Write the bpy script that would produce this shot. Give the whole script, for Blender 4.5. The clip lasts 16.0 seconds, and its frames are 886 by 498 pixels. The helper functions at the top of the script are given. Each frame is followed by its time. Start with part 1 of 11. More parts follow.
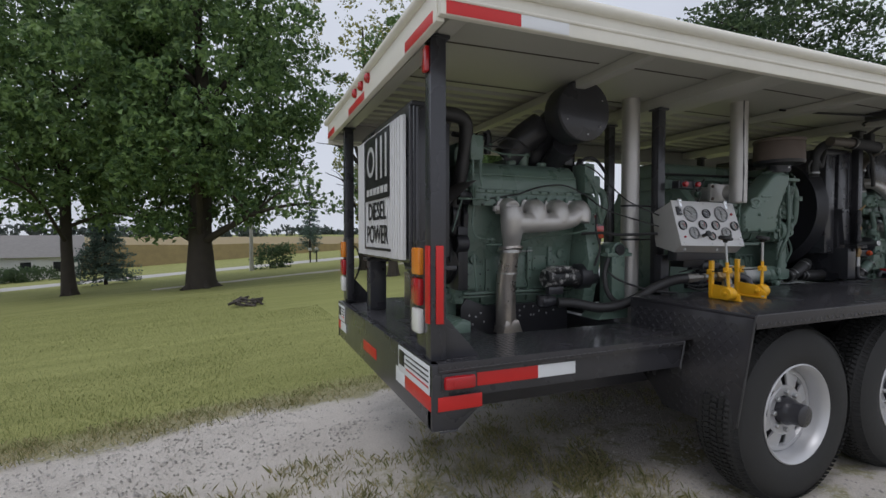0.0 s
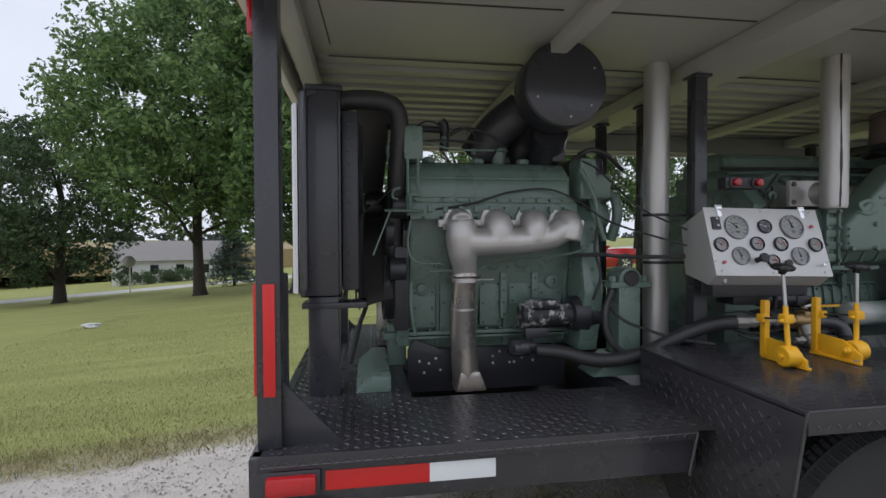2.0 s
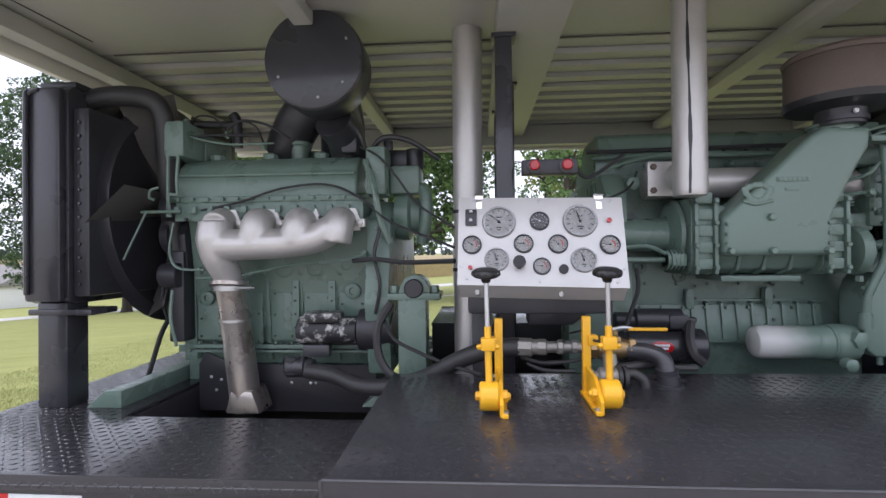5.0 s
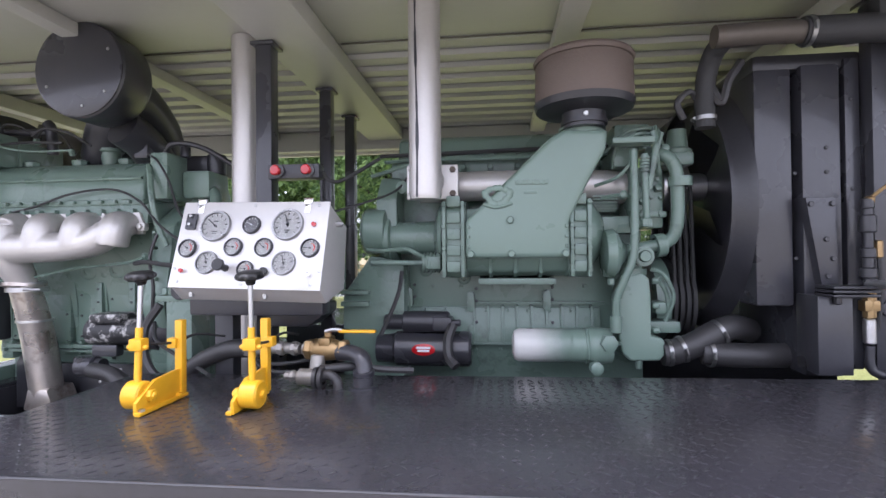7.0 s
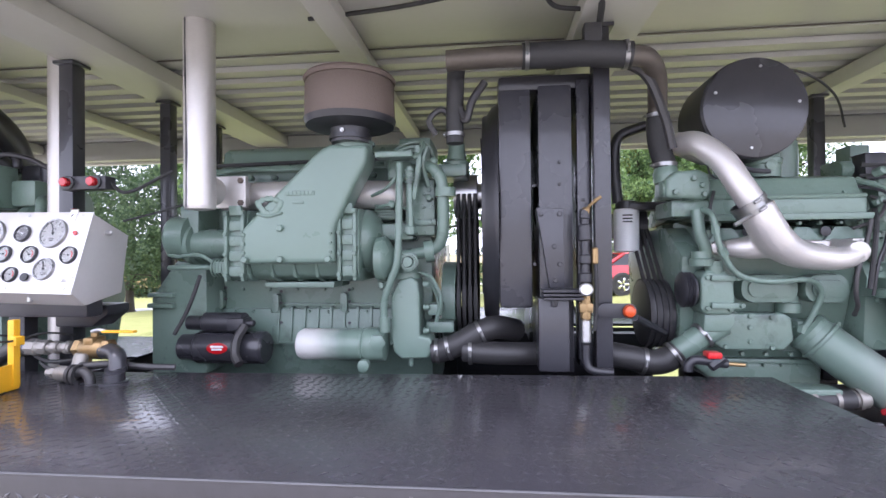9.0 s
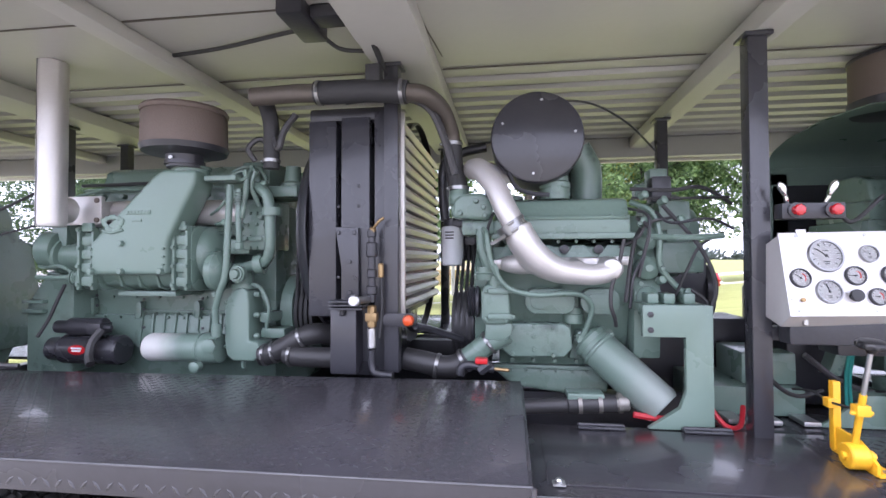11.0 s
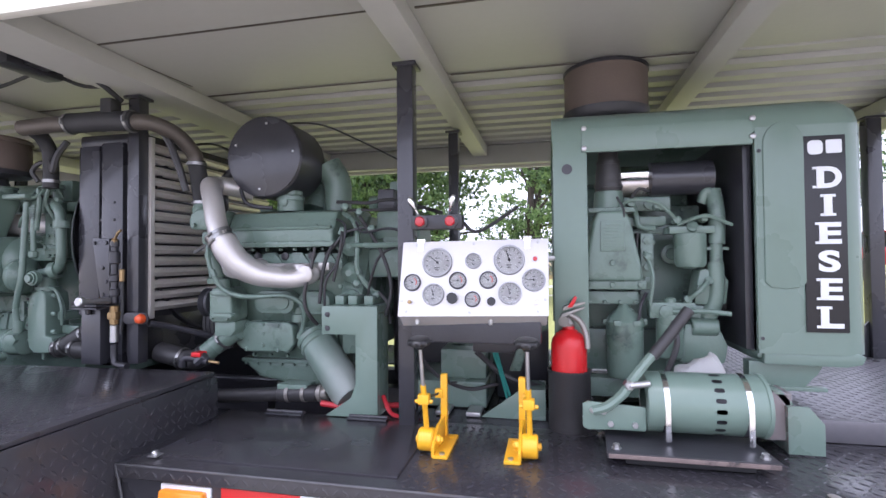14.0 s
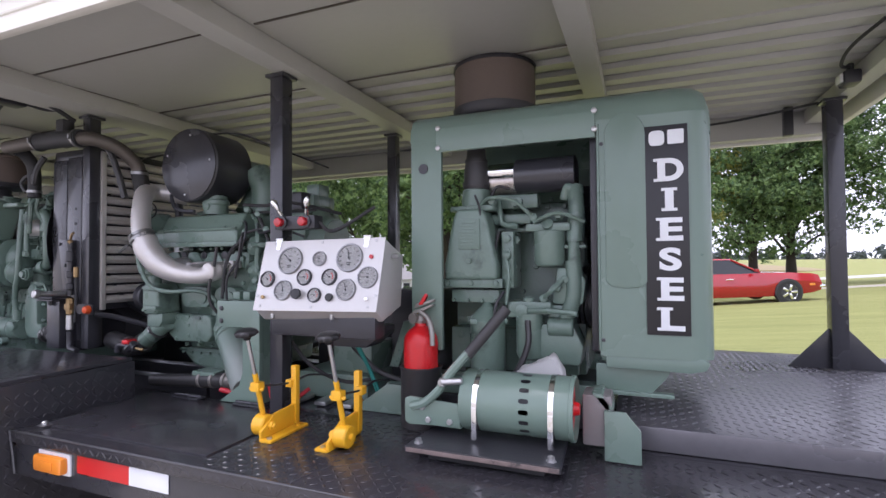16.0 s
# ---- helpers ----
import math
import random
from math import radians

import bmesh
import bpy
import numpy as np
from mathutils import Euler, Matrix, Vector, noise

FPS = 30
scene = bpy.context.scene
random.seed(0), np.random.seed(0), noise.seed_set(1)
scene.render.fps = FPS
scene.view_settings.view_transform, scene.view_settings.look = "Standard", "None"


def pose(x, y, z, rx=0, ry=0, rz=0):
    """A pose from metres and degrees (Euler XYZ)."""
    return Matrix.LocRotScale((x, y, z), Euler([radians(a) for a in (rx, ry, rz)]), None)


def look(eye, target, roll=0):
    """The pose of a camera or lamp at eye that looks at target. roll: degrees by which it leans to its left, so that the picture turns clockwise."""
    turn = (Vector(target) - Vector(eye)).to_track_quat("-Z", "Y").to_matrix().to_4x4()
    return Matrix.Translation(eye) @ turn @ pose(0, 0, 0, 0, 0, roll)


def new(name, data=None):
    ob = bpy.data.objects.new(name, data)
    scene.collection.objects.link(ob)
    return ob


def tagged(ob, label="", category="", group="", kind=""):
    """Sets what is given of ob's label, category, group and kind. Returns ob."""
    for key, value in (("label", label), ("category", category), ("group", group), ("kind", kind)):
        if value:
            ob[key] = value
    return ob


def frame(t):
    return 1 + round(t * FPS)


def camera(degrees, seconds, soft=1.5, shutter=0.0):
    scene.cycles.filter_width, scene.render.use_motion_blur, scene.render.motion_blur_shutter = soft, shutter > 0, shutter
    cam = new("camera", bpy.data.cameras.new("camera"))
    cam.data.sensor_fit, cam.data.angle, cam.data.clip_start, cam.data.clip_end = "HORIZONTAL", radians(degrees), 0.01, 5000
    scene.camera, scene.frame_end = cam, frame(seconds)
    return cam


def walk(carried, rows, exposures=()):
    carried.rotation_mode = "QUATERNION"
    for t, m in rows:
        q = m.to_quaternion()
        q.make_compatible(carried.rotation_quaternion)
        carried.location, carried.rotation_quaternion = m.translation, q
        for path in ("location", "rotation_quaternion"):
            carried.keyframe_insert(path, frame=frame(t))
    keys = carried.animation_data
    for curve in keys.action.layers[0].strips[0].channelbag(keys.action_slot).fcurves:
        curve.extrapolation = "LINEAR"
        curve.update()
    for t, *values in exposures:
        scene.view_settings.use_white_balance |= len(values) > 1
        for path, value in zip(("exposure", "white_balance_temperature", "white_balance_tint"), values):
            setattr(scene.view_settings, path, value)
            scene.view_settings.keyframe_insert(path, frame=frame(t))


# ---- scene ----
cam = camera(84.2, 16.0)
METRES, EYE, TILT, LEAN, TURN = 6.6, 1.2, 0.0, 0.0, -22.2
ROWS = [
    (0.0, 0.0, 0.0, 0.0, -0.0, -1.77, 0.03),
    (0.5, 0.0284, 0.0289, 0.0031, 4.47, -1.75, 0.07),
    (1.0, 0.051, 0.0611, 0.0067, 7.67, -1.73, 0.13),
    (1.5, 0.0763, 0.0866, 0.0071, 10.05, -1.53, 0.24),
    (2.0, 0.1081, 0.106, 0.011, 13.13, -1.28, 0.23),
    (2.5, 0.1361, 0.1217, 0.0107, 16.74, -1.28, 0.33),
    (3.0, 0.166, 0.1373, 0.0106, 19.73, -1.29, 0.39),
    (5.5, 0.3061, 0.2247, 0.0032, 27.39, 0.64, 0.56),
    (6.0, 0.3406, 0.2378, 0.004, 28.23, 0.66, 0.58),
    (6.5, 0.3653, 0.2496, 0.0035, 28.59, 0.67, 0.51),
    (7.0, 0.39, 0.265, 0.0032, 28.58, 0.66, 0.54),
    (7.5, 0.4143, 0.2753, 0.0038, 28.42, 0.83, 0.52),
    (8.0, 0.4447, 0.2845, 0.0043, 28.39, 0.78, 0.56),
    (8.5, 0.4711, 0.2916, 0.0051, 28.45, 0.64, 0.47),
    (9.0, 0.4968, 0.3022, 0.0054, 28.36, 0.56, 0.56),
    (11.5, 0.6325, 0.3408, 0.0097, 30.8, 1.4, 0.31),
    (12.0, 0.6621, 0.3516, 0.0099, 31.57, 1.38, 0.49),
    (12.5, 0.6918, 0.3586, 0.0098, 32.71, 1.37, 0.37),
    (13.0, 0.7148, 0.3708, 0.0096, 33.3, 1.27, 0.41),
    (13.5, 0.7406, 0.3861, 0.0117, 33.55, 1.24, 0.4),
    (14.0, 0.7709, 0.3999, 0.0117, 34.44, 1.22, 0.49),
    (14.5, 0.7984, 0.4112, 0.0111, 37.42, 1.13, 0.34),
    (15.0, 0.8158, 0.4296, 0.0088, 39.35, 1.04, 0.4),
    (15.5, 0.8347, 0.4516, 0.0101, 41.53, 1.19, 0.36),
    (16.0, 0.8632, 0.4643, 0.0093, 43.95, 1.43, 0.43),
]
EXPOSURES = [(0.0, -0.57, 6000, 13), (2.0, -0.25, 5950, 13), (3.2, -0.05, 5950, 16), (5.4, 0.8, 5850, 19), (7.0, 1.3, 5750, 22), (9.0, 1.72, 5700, 24), (12.5, 1.5, 5650, 25), (14.5, 1.16, 5700, 25), (16.0, 0.82, 5800, 26)]
walk(cam, [(t, pose(0, 0, EYE, TILT, LEAN, TURN) @ pose(METRES * x, METRES * y, METRES * z, 90 + pitch, roll, yaw)) for t, x, y, z, yaw, pitch, roll in ROWS], EXPOSURES)

# ---- world, sun and exposure ----
world = bpy.data.worlds.new("overcast_sky")
scene.world = world
world.use_nodes = True
wn, wl = world.node_tree.nodes, world.node_tree.links
wn.clear()
sky = wn.new("ShaderNodeTexSky")
sky.sky_type = 'NISHITA'
sky.sun_disc = False
sky.sun_elevation = radians(63)
sky.sun_rotation = radians(200)
sky.air_density, sky.dust_density, sky.ozone_density = 1.0, 6.0, 1.0
cloud = wn.new("ShaderNodeTexNoise")
cloud.inputs["Scale"].default_value = 2.2
cloud.inputs["Detail"].default_value = 4
ramp = wn.new("ShaderNodeValToRGB")
ramp.color_ramp.elements[0].position, ramp.color_ramp.elements[0].color = 0.3, (7.6, 7.8, 8.1, 1)
ramp.color_ramp.elements[1].position, ramp.color_ramp.elements[1].color = 0.75, (9.4, 9.5, 9.6, 1)
blend = wn.new("ShaderNodeMix")
blend.data_type = 'RGBA'
blend.inputs["Factor"].default_value = 0.88
back = wn.new("ShaderNodeBackground")
back.inputs["Strength"].default_value = 0.13
wout = wn.new("ShaderNodeOutputWorld")
wl.new(cloud.outputs["Fac"], ramp.inputs["Fac"])
wl.new(sky.outputs["Color"], blend.inputs["A"])
wl.new(ramp.outputs["Color"], blend.inputs["B"])
wl.new(blend.outputs["Result"], back.inputs["Color"])
wl.new(back.outputs["Background"], wout.inputs["Surface"])
sun_data = bpy.data.lights.new("sun", 'SUN')
sun_data.energy, sun_data.angle, sun_data.color = 1.0, radians(25), (1.0, 0.96, 0.9)
sun = new("sun", sun_data)
sun.matrix_world = look((0, 0, 0), (0.40, 0.32, -1.0))



# ---- materials ----
MATS = {}


def material(name, color, rough=0.5, metal=0.0, vary=0.12, scale=6.0, grain=90.0, bump=0.15, second=None, patches=0.0,
             patch_scale=3.0, coat=0.0, spec=0.5, rough_vary=0.12):
    """A painted, metal or stone surface: two scales of colour variation, uneven gloss and fine relief."""
    m = bpy.data.materials.new(name)
    m.use_nodes = True
    n, l = m.node_tree.nodes, m.node_tree.links
    b = n["Principled BSDF"]
    co = n.new("ShaderNodeTexCoord")
    big, fine = n.new("ShaderNodeTexNoise"), n.new("ShaderNodeTexNoise")
    big.inputs["Scale"].default_value, big.inputs["Detail"].default_value = scale, 5
    fine.inputs["Scale"].default_value, fine.inputs["Detail"].default_value = grain, 3
    l.new(co.outputs["Object"], big.inputs["Vector"])
    l.new(co.outputs["Object"], fine.inputs["Vector"])
    mix = n.new("ShaderNodeMix")
    mix.data_type = 'RGBA'
    mix.inputs["A"].default_value = (*[c * (1 - vary) for c in color], 1)
    mix.inputs["B"].default_value = (*[min(1, c * (1 + vary)) for c in color], 1)
    add = n.new("ShaderNodeMath")
    add.operation = 'MULTIPLY_ADD'
    add.inputs[1].default_value = 0.35
    l.new(fine.outputs["Fac"], add.inputs[0])
    sub = n.new("ShaderNodeMath")
    sub.operation = 'MULTIPLY_ADD'
    sub.inputs[1].default_value, sub.inputs[2].default_value = 0.9, -0.12
    l.new(big.outputs["Fac"], sub.inputs[0])
    l.new(sub.outputs[0], add.inputs[2])
    l.new(add.outputs[0], mix.inputs["Factor"])
    out = mix.outputs["Result"]
    if second:
        pn = n.new("ShaderNodeTexNoise")
        pn.inputs["Scale"].default_value, pn.inputs["Detail"].default_value = patch_scale, 8
        pn.inputs["Roughness"].default_value = 0.65
        l.new(co.outputs["Object"], pn.inputs["Vector"])
        pr = n.new("ShaderNodeValToRGB")
        pr.color_ramp.elements[0].position, pr.color_ramp.elements[1].position = 0.62 - patches, 0.72 - patches * 0.8
        l.new(pn.outputs["Fac"], pr.inputs["Fac"])
        m2 = n.new("ShaderNodeMix")
        m2.data_type = 'RGBA'
        l.new(pr.outputs["Color"], m2.inputs["Factor"])
        l.new(out, m2.inputs["A"])
        m2.inputs["B"].default_value = (*second, 1)
        out = m2.outputs["Result"]
    l.new(out, b.inputs["Base Color"])
    rr = n.new("ShaderNodeMapRange")
    rr.inputs["To Min"].default_value, rr.inputs["To Max"].default_value = max(0.02, rough - rough_vary), min(1, rough + rough_vary)
    l.new(big.outputs["Fac"], rr.inputs["Value"])
    l.new(rr.outputs["Result"], b.inputs["Roughness"])
    b.inputs["Metallic"].default_value = metal
    b.inputs["Specular IOR Level"].default_value = spec
    b.inputs["Coat Weight"].default_value = coat
    if bump:
        bp = n.new("ShaderNodeBump")
        bp.inputs["Strength"].default_value, bp.inputs["Distance"].default_value = bump, 0.002
        l.new(fine.outputs["Fac"], bp.inputs["Height"])
        l.new(bp.outputs["Normal"], b.inputs["Normal"])
    MATS[name] = m
    return m


GREEN = material("engine_green_enamel", (0.140, 0.202, 0.166), 0.29, vary=0.12, scale=6, grain=70, bump=0.5, second=(0.075, 0.108, 0.09), patches=0.035, patch_scale=7)
GREEN2 = material("hood_green_enamel", (0.158, 0.225, 0.186), 0.30, vary=0.07, scale=3, grain=40, bump=0.15)
SILVER = material("aluminium_paint", (0.56, 0.54, 0.52), 0.42, 0.55, vary=0.10, scale=9, grain=120, bump=0.3)
SILVER_BROWN = material("heat_stained_pipe", (0.52, 0.475, 0.435), 0.30, 0.8, vary=0.22, scale=7, grain=80, bump=0.3, second=(0.30, 0.25, 0.21), patches=0.08, patch_scale=9)
STEEL = material("bare_steel", (0.5, 0.5, 0.5), 0.35, 0.9, vary=0.1, scale=20)
CHROME = material("chrome", (0.8, 0.8, 0.8), 0.14, 1.0, vary=0.03, bump=0.0, rough_vary=0.05)
BLACK = material("black_gloss_paint", (0.036, 0.036, 0.042), 0.28, vary=0.3, scale=4, grain=60, bump=0.2, coat=0.2)
BLACK_SATIN = material("black_satin_paint", (0.031, 0.031, 0.036), 0.34, vary=0.3, scale=6, grain=90, bump=0.25)
DECK = material("black_deck_paint", (0.032, 0.031, 0.036), 0.25, vary=0.35, scale=2.5, grain=45, bump=0.25, coat=0.2, second=(0.035, 0.034, 0.036), patches=0.05, patch_scale=2.2)
RUBBER = material("black_rubber", (0.030, 0.030, 0.031), 0.66, vary=0.3, scale=8, grain=120, bump=0.4)
HOSE = material("hose_rubber", (0.036, 0.035, 0.036), 0.46, vary=0.25, scale=10, grain=100, bump=0.3)
TYRE = material("tyre_rubber", (0.022, 0.022, 0.022), 0.75, vary=0.3, scale=9, grain=150, bump=0.4)
WHITE = material("white_painted_panel", (0.57, 0.56, 0.55), 0.33, 0.3, vary=0.05, scale=4, bump=0.1)
RIM = material("silver_wheel_paint", (0.52, 0.52, 0.53), 0.36, 0.35, vary=0.08, scale=8)
# cream of the underside, lowered so that its shade is partly in the colour
CREAM = material("canopy_cream_shaded", (0.43, 0.425, 0.385), 0.42, vary=0.08, scale=1.8, grain=35, bump=0.2)
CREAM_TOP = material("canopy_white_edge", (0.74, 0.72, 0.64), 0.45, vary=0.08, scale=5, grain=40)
YELLOW = material("yellow_paint", (0.76, 0.40, 0.012), 0.36, vary=0.12, scale=14, grain=70, bump=0.3)
RED = material("red_paint", (0.55, 0.012, 0.014), 0.30, vary=0.1, scale=10)
REDLENS = material("red_lens", (0.42, 0.01, 0.014), 0.15, vary=0.1, scale=30, coat=0.6, bump=0.05)
AMBER = material("amber_lens", (0.75, 0.24, 0.02), 0.18, vary=0.1, scale=30, coat=0.6, bump=0.05)
CLEARLENS = material("white_lens", (0.75, 0.75, 0.73), 0.15, vary=0.05, scale=30, coat=0.6, bump=0.05)
TAPE_RED = material("red_reflective_tape", (0.55, 0.018, 0.016), 0.35, vary=0.08, scale=12, grain=300, bump=0.2)
TAPE_WHITE = material("white_reflective_tape", (0.72, 0.74, 0.76), 0.35, vary=0.05, scale=12, grain=300, bump=0.2)
BRASS = material("brass_fitting", (0.34, 0.235, 0.115), 0.42, 0.8, vary=0.25, scale=25, grain=120)
BOLT_DARK = material("grimy_bolt_head", (0.05, 0.06, 0.055), 0.5, 0.3, vary=0.2, scale=30)
BEZEL = material("worn_gauge_rim", (0.30, 0.30, 0.30), 0.3, 0.85, vary=0.15, scale=30)
DULLSTEEL = material("dull_galvanised_pipe", (0.30, 0.285, 0.26), 0.48, 0.65, vary=0.25, scale=22, grain=90)
BALL = material("orange_red_knob", (0.62, 0.085, 0.018), 0.3, vary=0.08, scale=30)
# worn black plate, paled further: the sky's sheen is put into its base colour
PLATFORM = material("worn_plate_sky_sheen", (0.165, 0.160, 0.172), 0.30, 0.35, vary=0.3, scale=4, grain=45, bump=0.2, second=(0.11, 0.105, 0.11), patches=0.05, patch_scale=3)
EDGE = material("scuffed_edge_steel", (0.085, 0.085, 0.09), 0.42, 0.5, vary=0.45, scale=14, grain=60)
BROWN = material("brown_filter_mesh", (0.135, 0.105, 0.088), 0.7, vary=0.2, scale=4, grain=160, bump=0.6)
PEELED = material("peeled_black_paint", (0.02, 0.02, 0.022), 0.45, vary=0.2, scale=8, second=(0.55, 0.54, 0.52), patches=0.12, patch_scale=24)
DIAL = material("dial_face", (0.33, 0.33, 0.32), 0.5, vary=0.28, scale=45, bump=0.05)
CLAMP = material("worm_clamp_steel", (0.30, 0.30, 0.295), 0.34, 0.9, vary=0.2, scale=30)
SOOT = material("sooty_pipe", (0.11, 0.095, 0.08), 0.5, 0.4, vary=0.25, scale=7)
TAUPE = material("taupe_sheet_metal", (0.20, 0.185, 0.18), 0.45, vary=0.12, scale=5)
DIAL_DARK = material("dark_dial_face", (0.10, 0.10, 0.105), 0.45, vary=0.2, scale=22, bump=0.05)
LOUVRE = material("weathered_aluminium_louvre", (0.62, 0.59, 0.55), 0.42, 0.5, vary=0.18, scale=6, grain=60)
BLADE = material("fan_blade_grey", (0.22, 0.21, 0.20), 0.5, 0.2, vary=0.2, scale=9)
SIGN_METAL = material("corrugated_sign_metal", (0.66, 0.66, 0.66), 0.4, 0.35, vary=0.06, scale=6)
INK = material("black_ink", (0.012, 0.012, 0.014), 0.35, vary=0.1, bump=0.0)
CONCRETE = material("pale_road_gravel", (0.45, 0.44, 0.42), 0.9, vary=0.12, scale=0.8, grain=20, bump=0.3)
BARK = material("tree_bark", (0.045, 0.037, 0.030), 0.9, vary=0.45, scale=4, grain=26, bump=0.9)
CARRED = material("red_car_paint", (0.33, 0.008, 0.012), 0.2, vary=0.05, scale=2, coat=0.8, bump=0.0)
WIRE_TEAL = material("teal_wire", (0.03, 0.22, 0.19), 0.5)
WIRE_RED = material("red_cable", (0.45, 0.02, 0.03), 0.45)
SIDING = material("white_siding", (0.68, 0.68, 0.68), 0.7, vary=0.05, scale=2)
SHINGLE = material("grey_roof_shingle", (0.22, 0.21, 0.20), 0.85, vary=0.2, scale=3, grain=30)
CORN = material("ripening_corn", (0.27, 0.21, 0.10), 0.9, vary=0.3, scale=1.5, grain=12)
FARWOOD = material("distant_woods", (0.075, 0.095, 0.085), 1.0, vary=0.35, scale=0.06, grain=0.5, bump=0)
TINT = material("dark_glass", (0.02, 0.022, 0.024), 0.06, vary=0.1, bump=0)
WOOD = material("charred_wood", (0.07, 0.06, 0.055), 0.9, vary=0.5, scale=9, grain=60, bump=0.8)
LITTER = material("crumpled_white_paper", (0.48, 0.48, 0.47), 0.8, vary=0.06)
GRIPBLACK = material("black_grip", (0.014, 0.014, 0.015), 0.4, vary=0.2)


def sprayed_material(name, pale, green, x0, x1):
    """Pale tin with green paint sprayed over one end, thinning out between x0 and x1."""
    m = bpy.data.materials.new(name)
    m.use_nodes = True
    n, l = m.node_tree.nodes, m.node_tree.links
    b = n["Principled BSDF"]
    co, sep, ns = n.new("ShaderNodeTexCoord"), n.new("ShaderNodeSeparateXYZ"), n.new("ShaderNodeTexNoise")
    ns.inputs["Scale"].default_value, ns.inputs["Detail"].default_value = 28, 6
    l.new(co.outputs["Object"], sep.inputs[0])
    l.new(co.outputs["Object"], ns.inputs["Vector"])
    wob = n.new("ShaderNodeMath")
    wob.operation = 'MULTIPLY_ADD'
    wob.inputs[1].default_value = 0.05
    l.new(ns.outputs["Fac"], wob.inputs[0])
    l.new(sep.outputs["X"], wob.inputs[2])
    mr = n.new("ShaderNodeMapRange")
    mr.interpolation_type = 'SMOOTHSTEP'
    mr.inputs["From Min"].default_value, mr.inputs["From Max"].default_value = x0 + 0.025, x1 + 0.025
    l.new(wob.outputs[0], mr.inputs["Value"])
    mix = n.new("ShaderNodeMix")
    mix.data_type = 'RGBA'
    l.new(mr.outputs["Result"], mix.inputs["Factor"])
    mix.inputs["A"].default_value, mix.inputs["B"].default_value = (*pale, 1), (*green, 1)
    l.new(mix.outputs["Result"], b.inputs["Base Color"])
    b.inputs["Roughness"].default_value = 0.36
    return m


SPRAYED = sprayed_material("oversprayed_filter_tin", (0.56, 0.56, 0.54), (0.150, 0.212, 0.176), 3.13, 3.27)
SPRAYED_CAN = sprayed_material("oversprayed_filter_can", (0.150, 0.212, 0.176), (0.25, 0.285, 0.26), 4.83, 5.0)


def leaf_material(name, low, high):
    m = bpy.data.materials.new(name)
    m.use_nodes = True
    n, l = m.node_tree.nodes, m.node_tree.links
    b = n["Principled BSDF"]
    geo = n.new("ShaderNodeNewGeometry")
    r = n.new("ShaderNodeValToRGB")
    r.color_ramp.elements[0].color, r.color_ramp.elements[1].color = (*low, 1), (*high, 1)
    l.new(geo.outputs["Random Per Island"], r.inputs["Fac"])
    l.new(r.outputs["Color"], b.inputs["Base Color"])
    b.inputs["Roughness"].default_value = 0.55
    tr = n.new("ShaderNodeBsdfTranslucent")
    l.new(r.outputs["Color"], tr.inputs["Color"])
    mx = n.new("ShaderNodeMixShader")
    mx.inputs[0].default_value = 0.42
    l.new(b.outputs[0], mx.inputs[1])
    l.new(tr.outputs[0], mx.inputs[2])
    l.new(mx.outputs[0], n["Material Output"].inputs["Surface"])
    return m


LEAF = leaf_material("maple_leaves", (0.055, 0.112, 0.042), (0.235, 0.35, 0.125))
LEAF_YELLOW = leaf_material("yellowing_leaves", (0.12, 0.16, 0.03), (0.36, 0.35, 0.08))
LEAF_DARK = leaf_material("dark_leaves", (0.035, 0.070, 0.034), (0.11, 0.165, 0.07))
NEEDLE = leaf_material("spruce_needles", (0.07, 0.115, 0.095), (0.16, 0.225, 0.19))
DRYGRASS = leaf_material("dry_weeds", (0.14, 0.16, 0.05), (0.46, 0.40, 0.22))
PEBBLE = leaf_material("pale_pebbles", (0.33, 0.31, 0.285), (0.60, 0.575, 0.54))
LANE = material("pale_dirt", (0.50, 0.46, 0.38), 0.95, vary=0.2, scale=1.2, grain=25, bump=0.3)
BLADEGRASS = leaf_material("grass_blades", (0.13, 0.165, 0.045), (0.44, 0.44, 0.19))


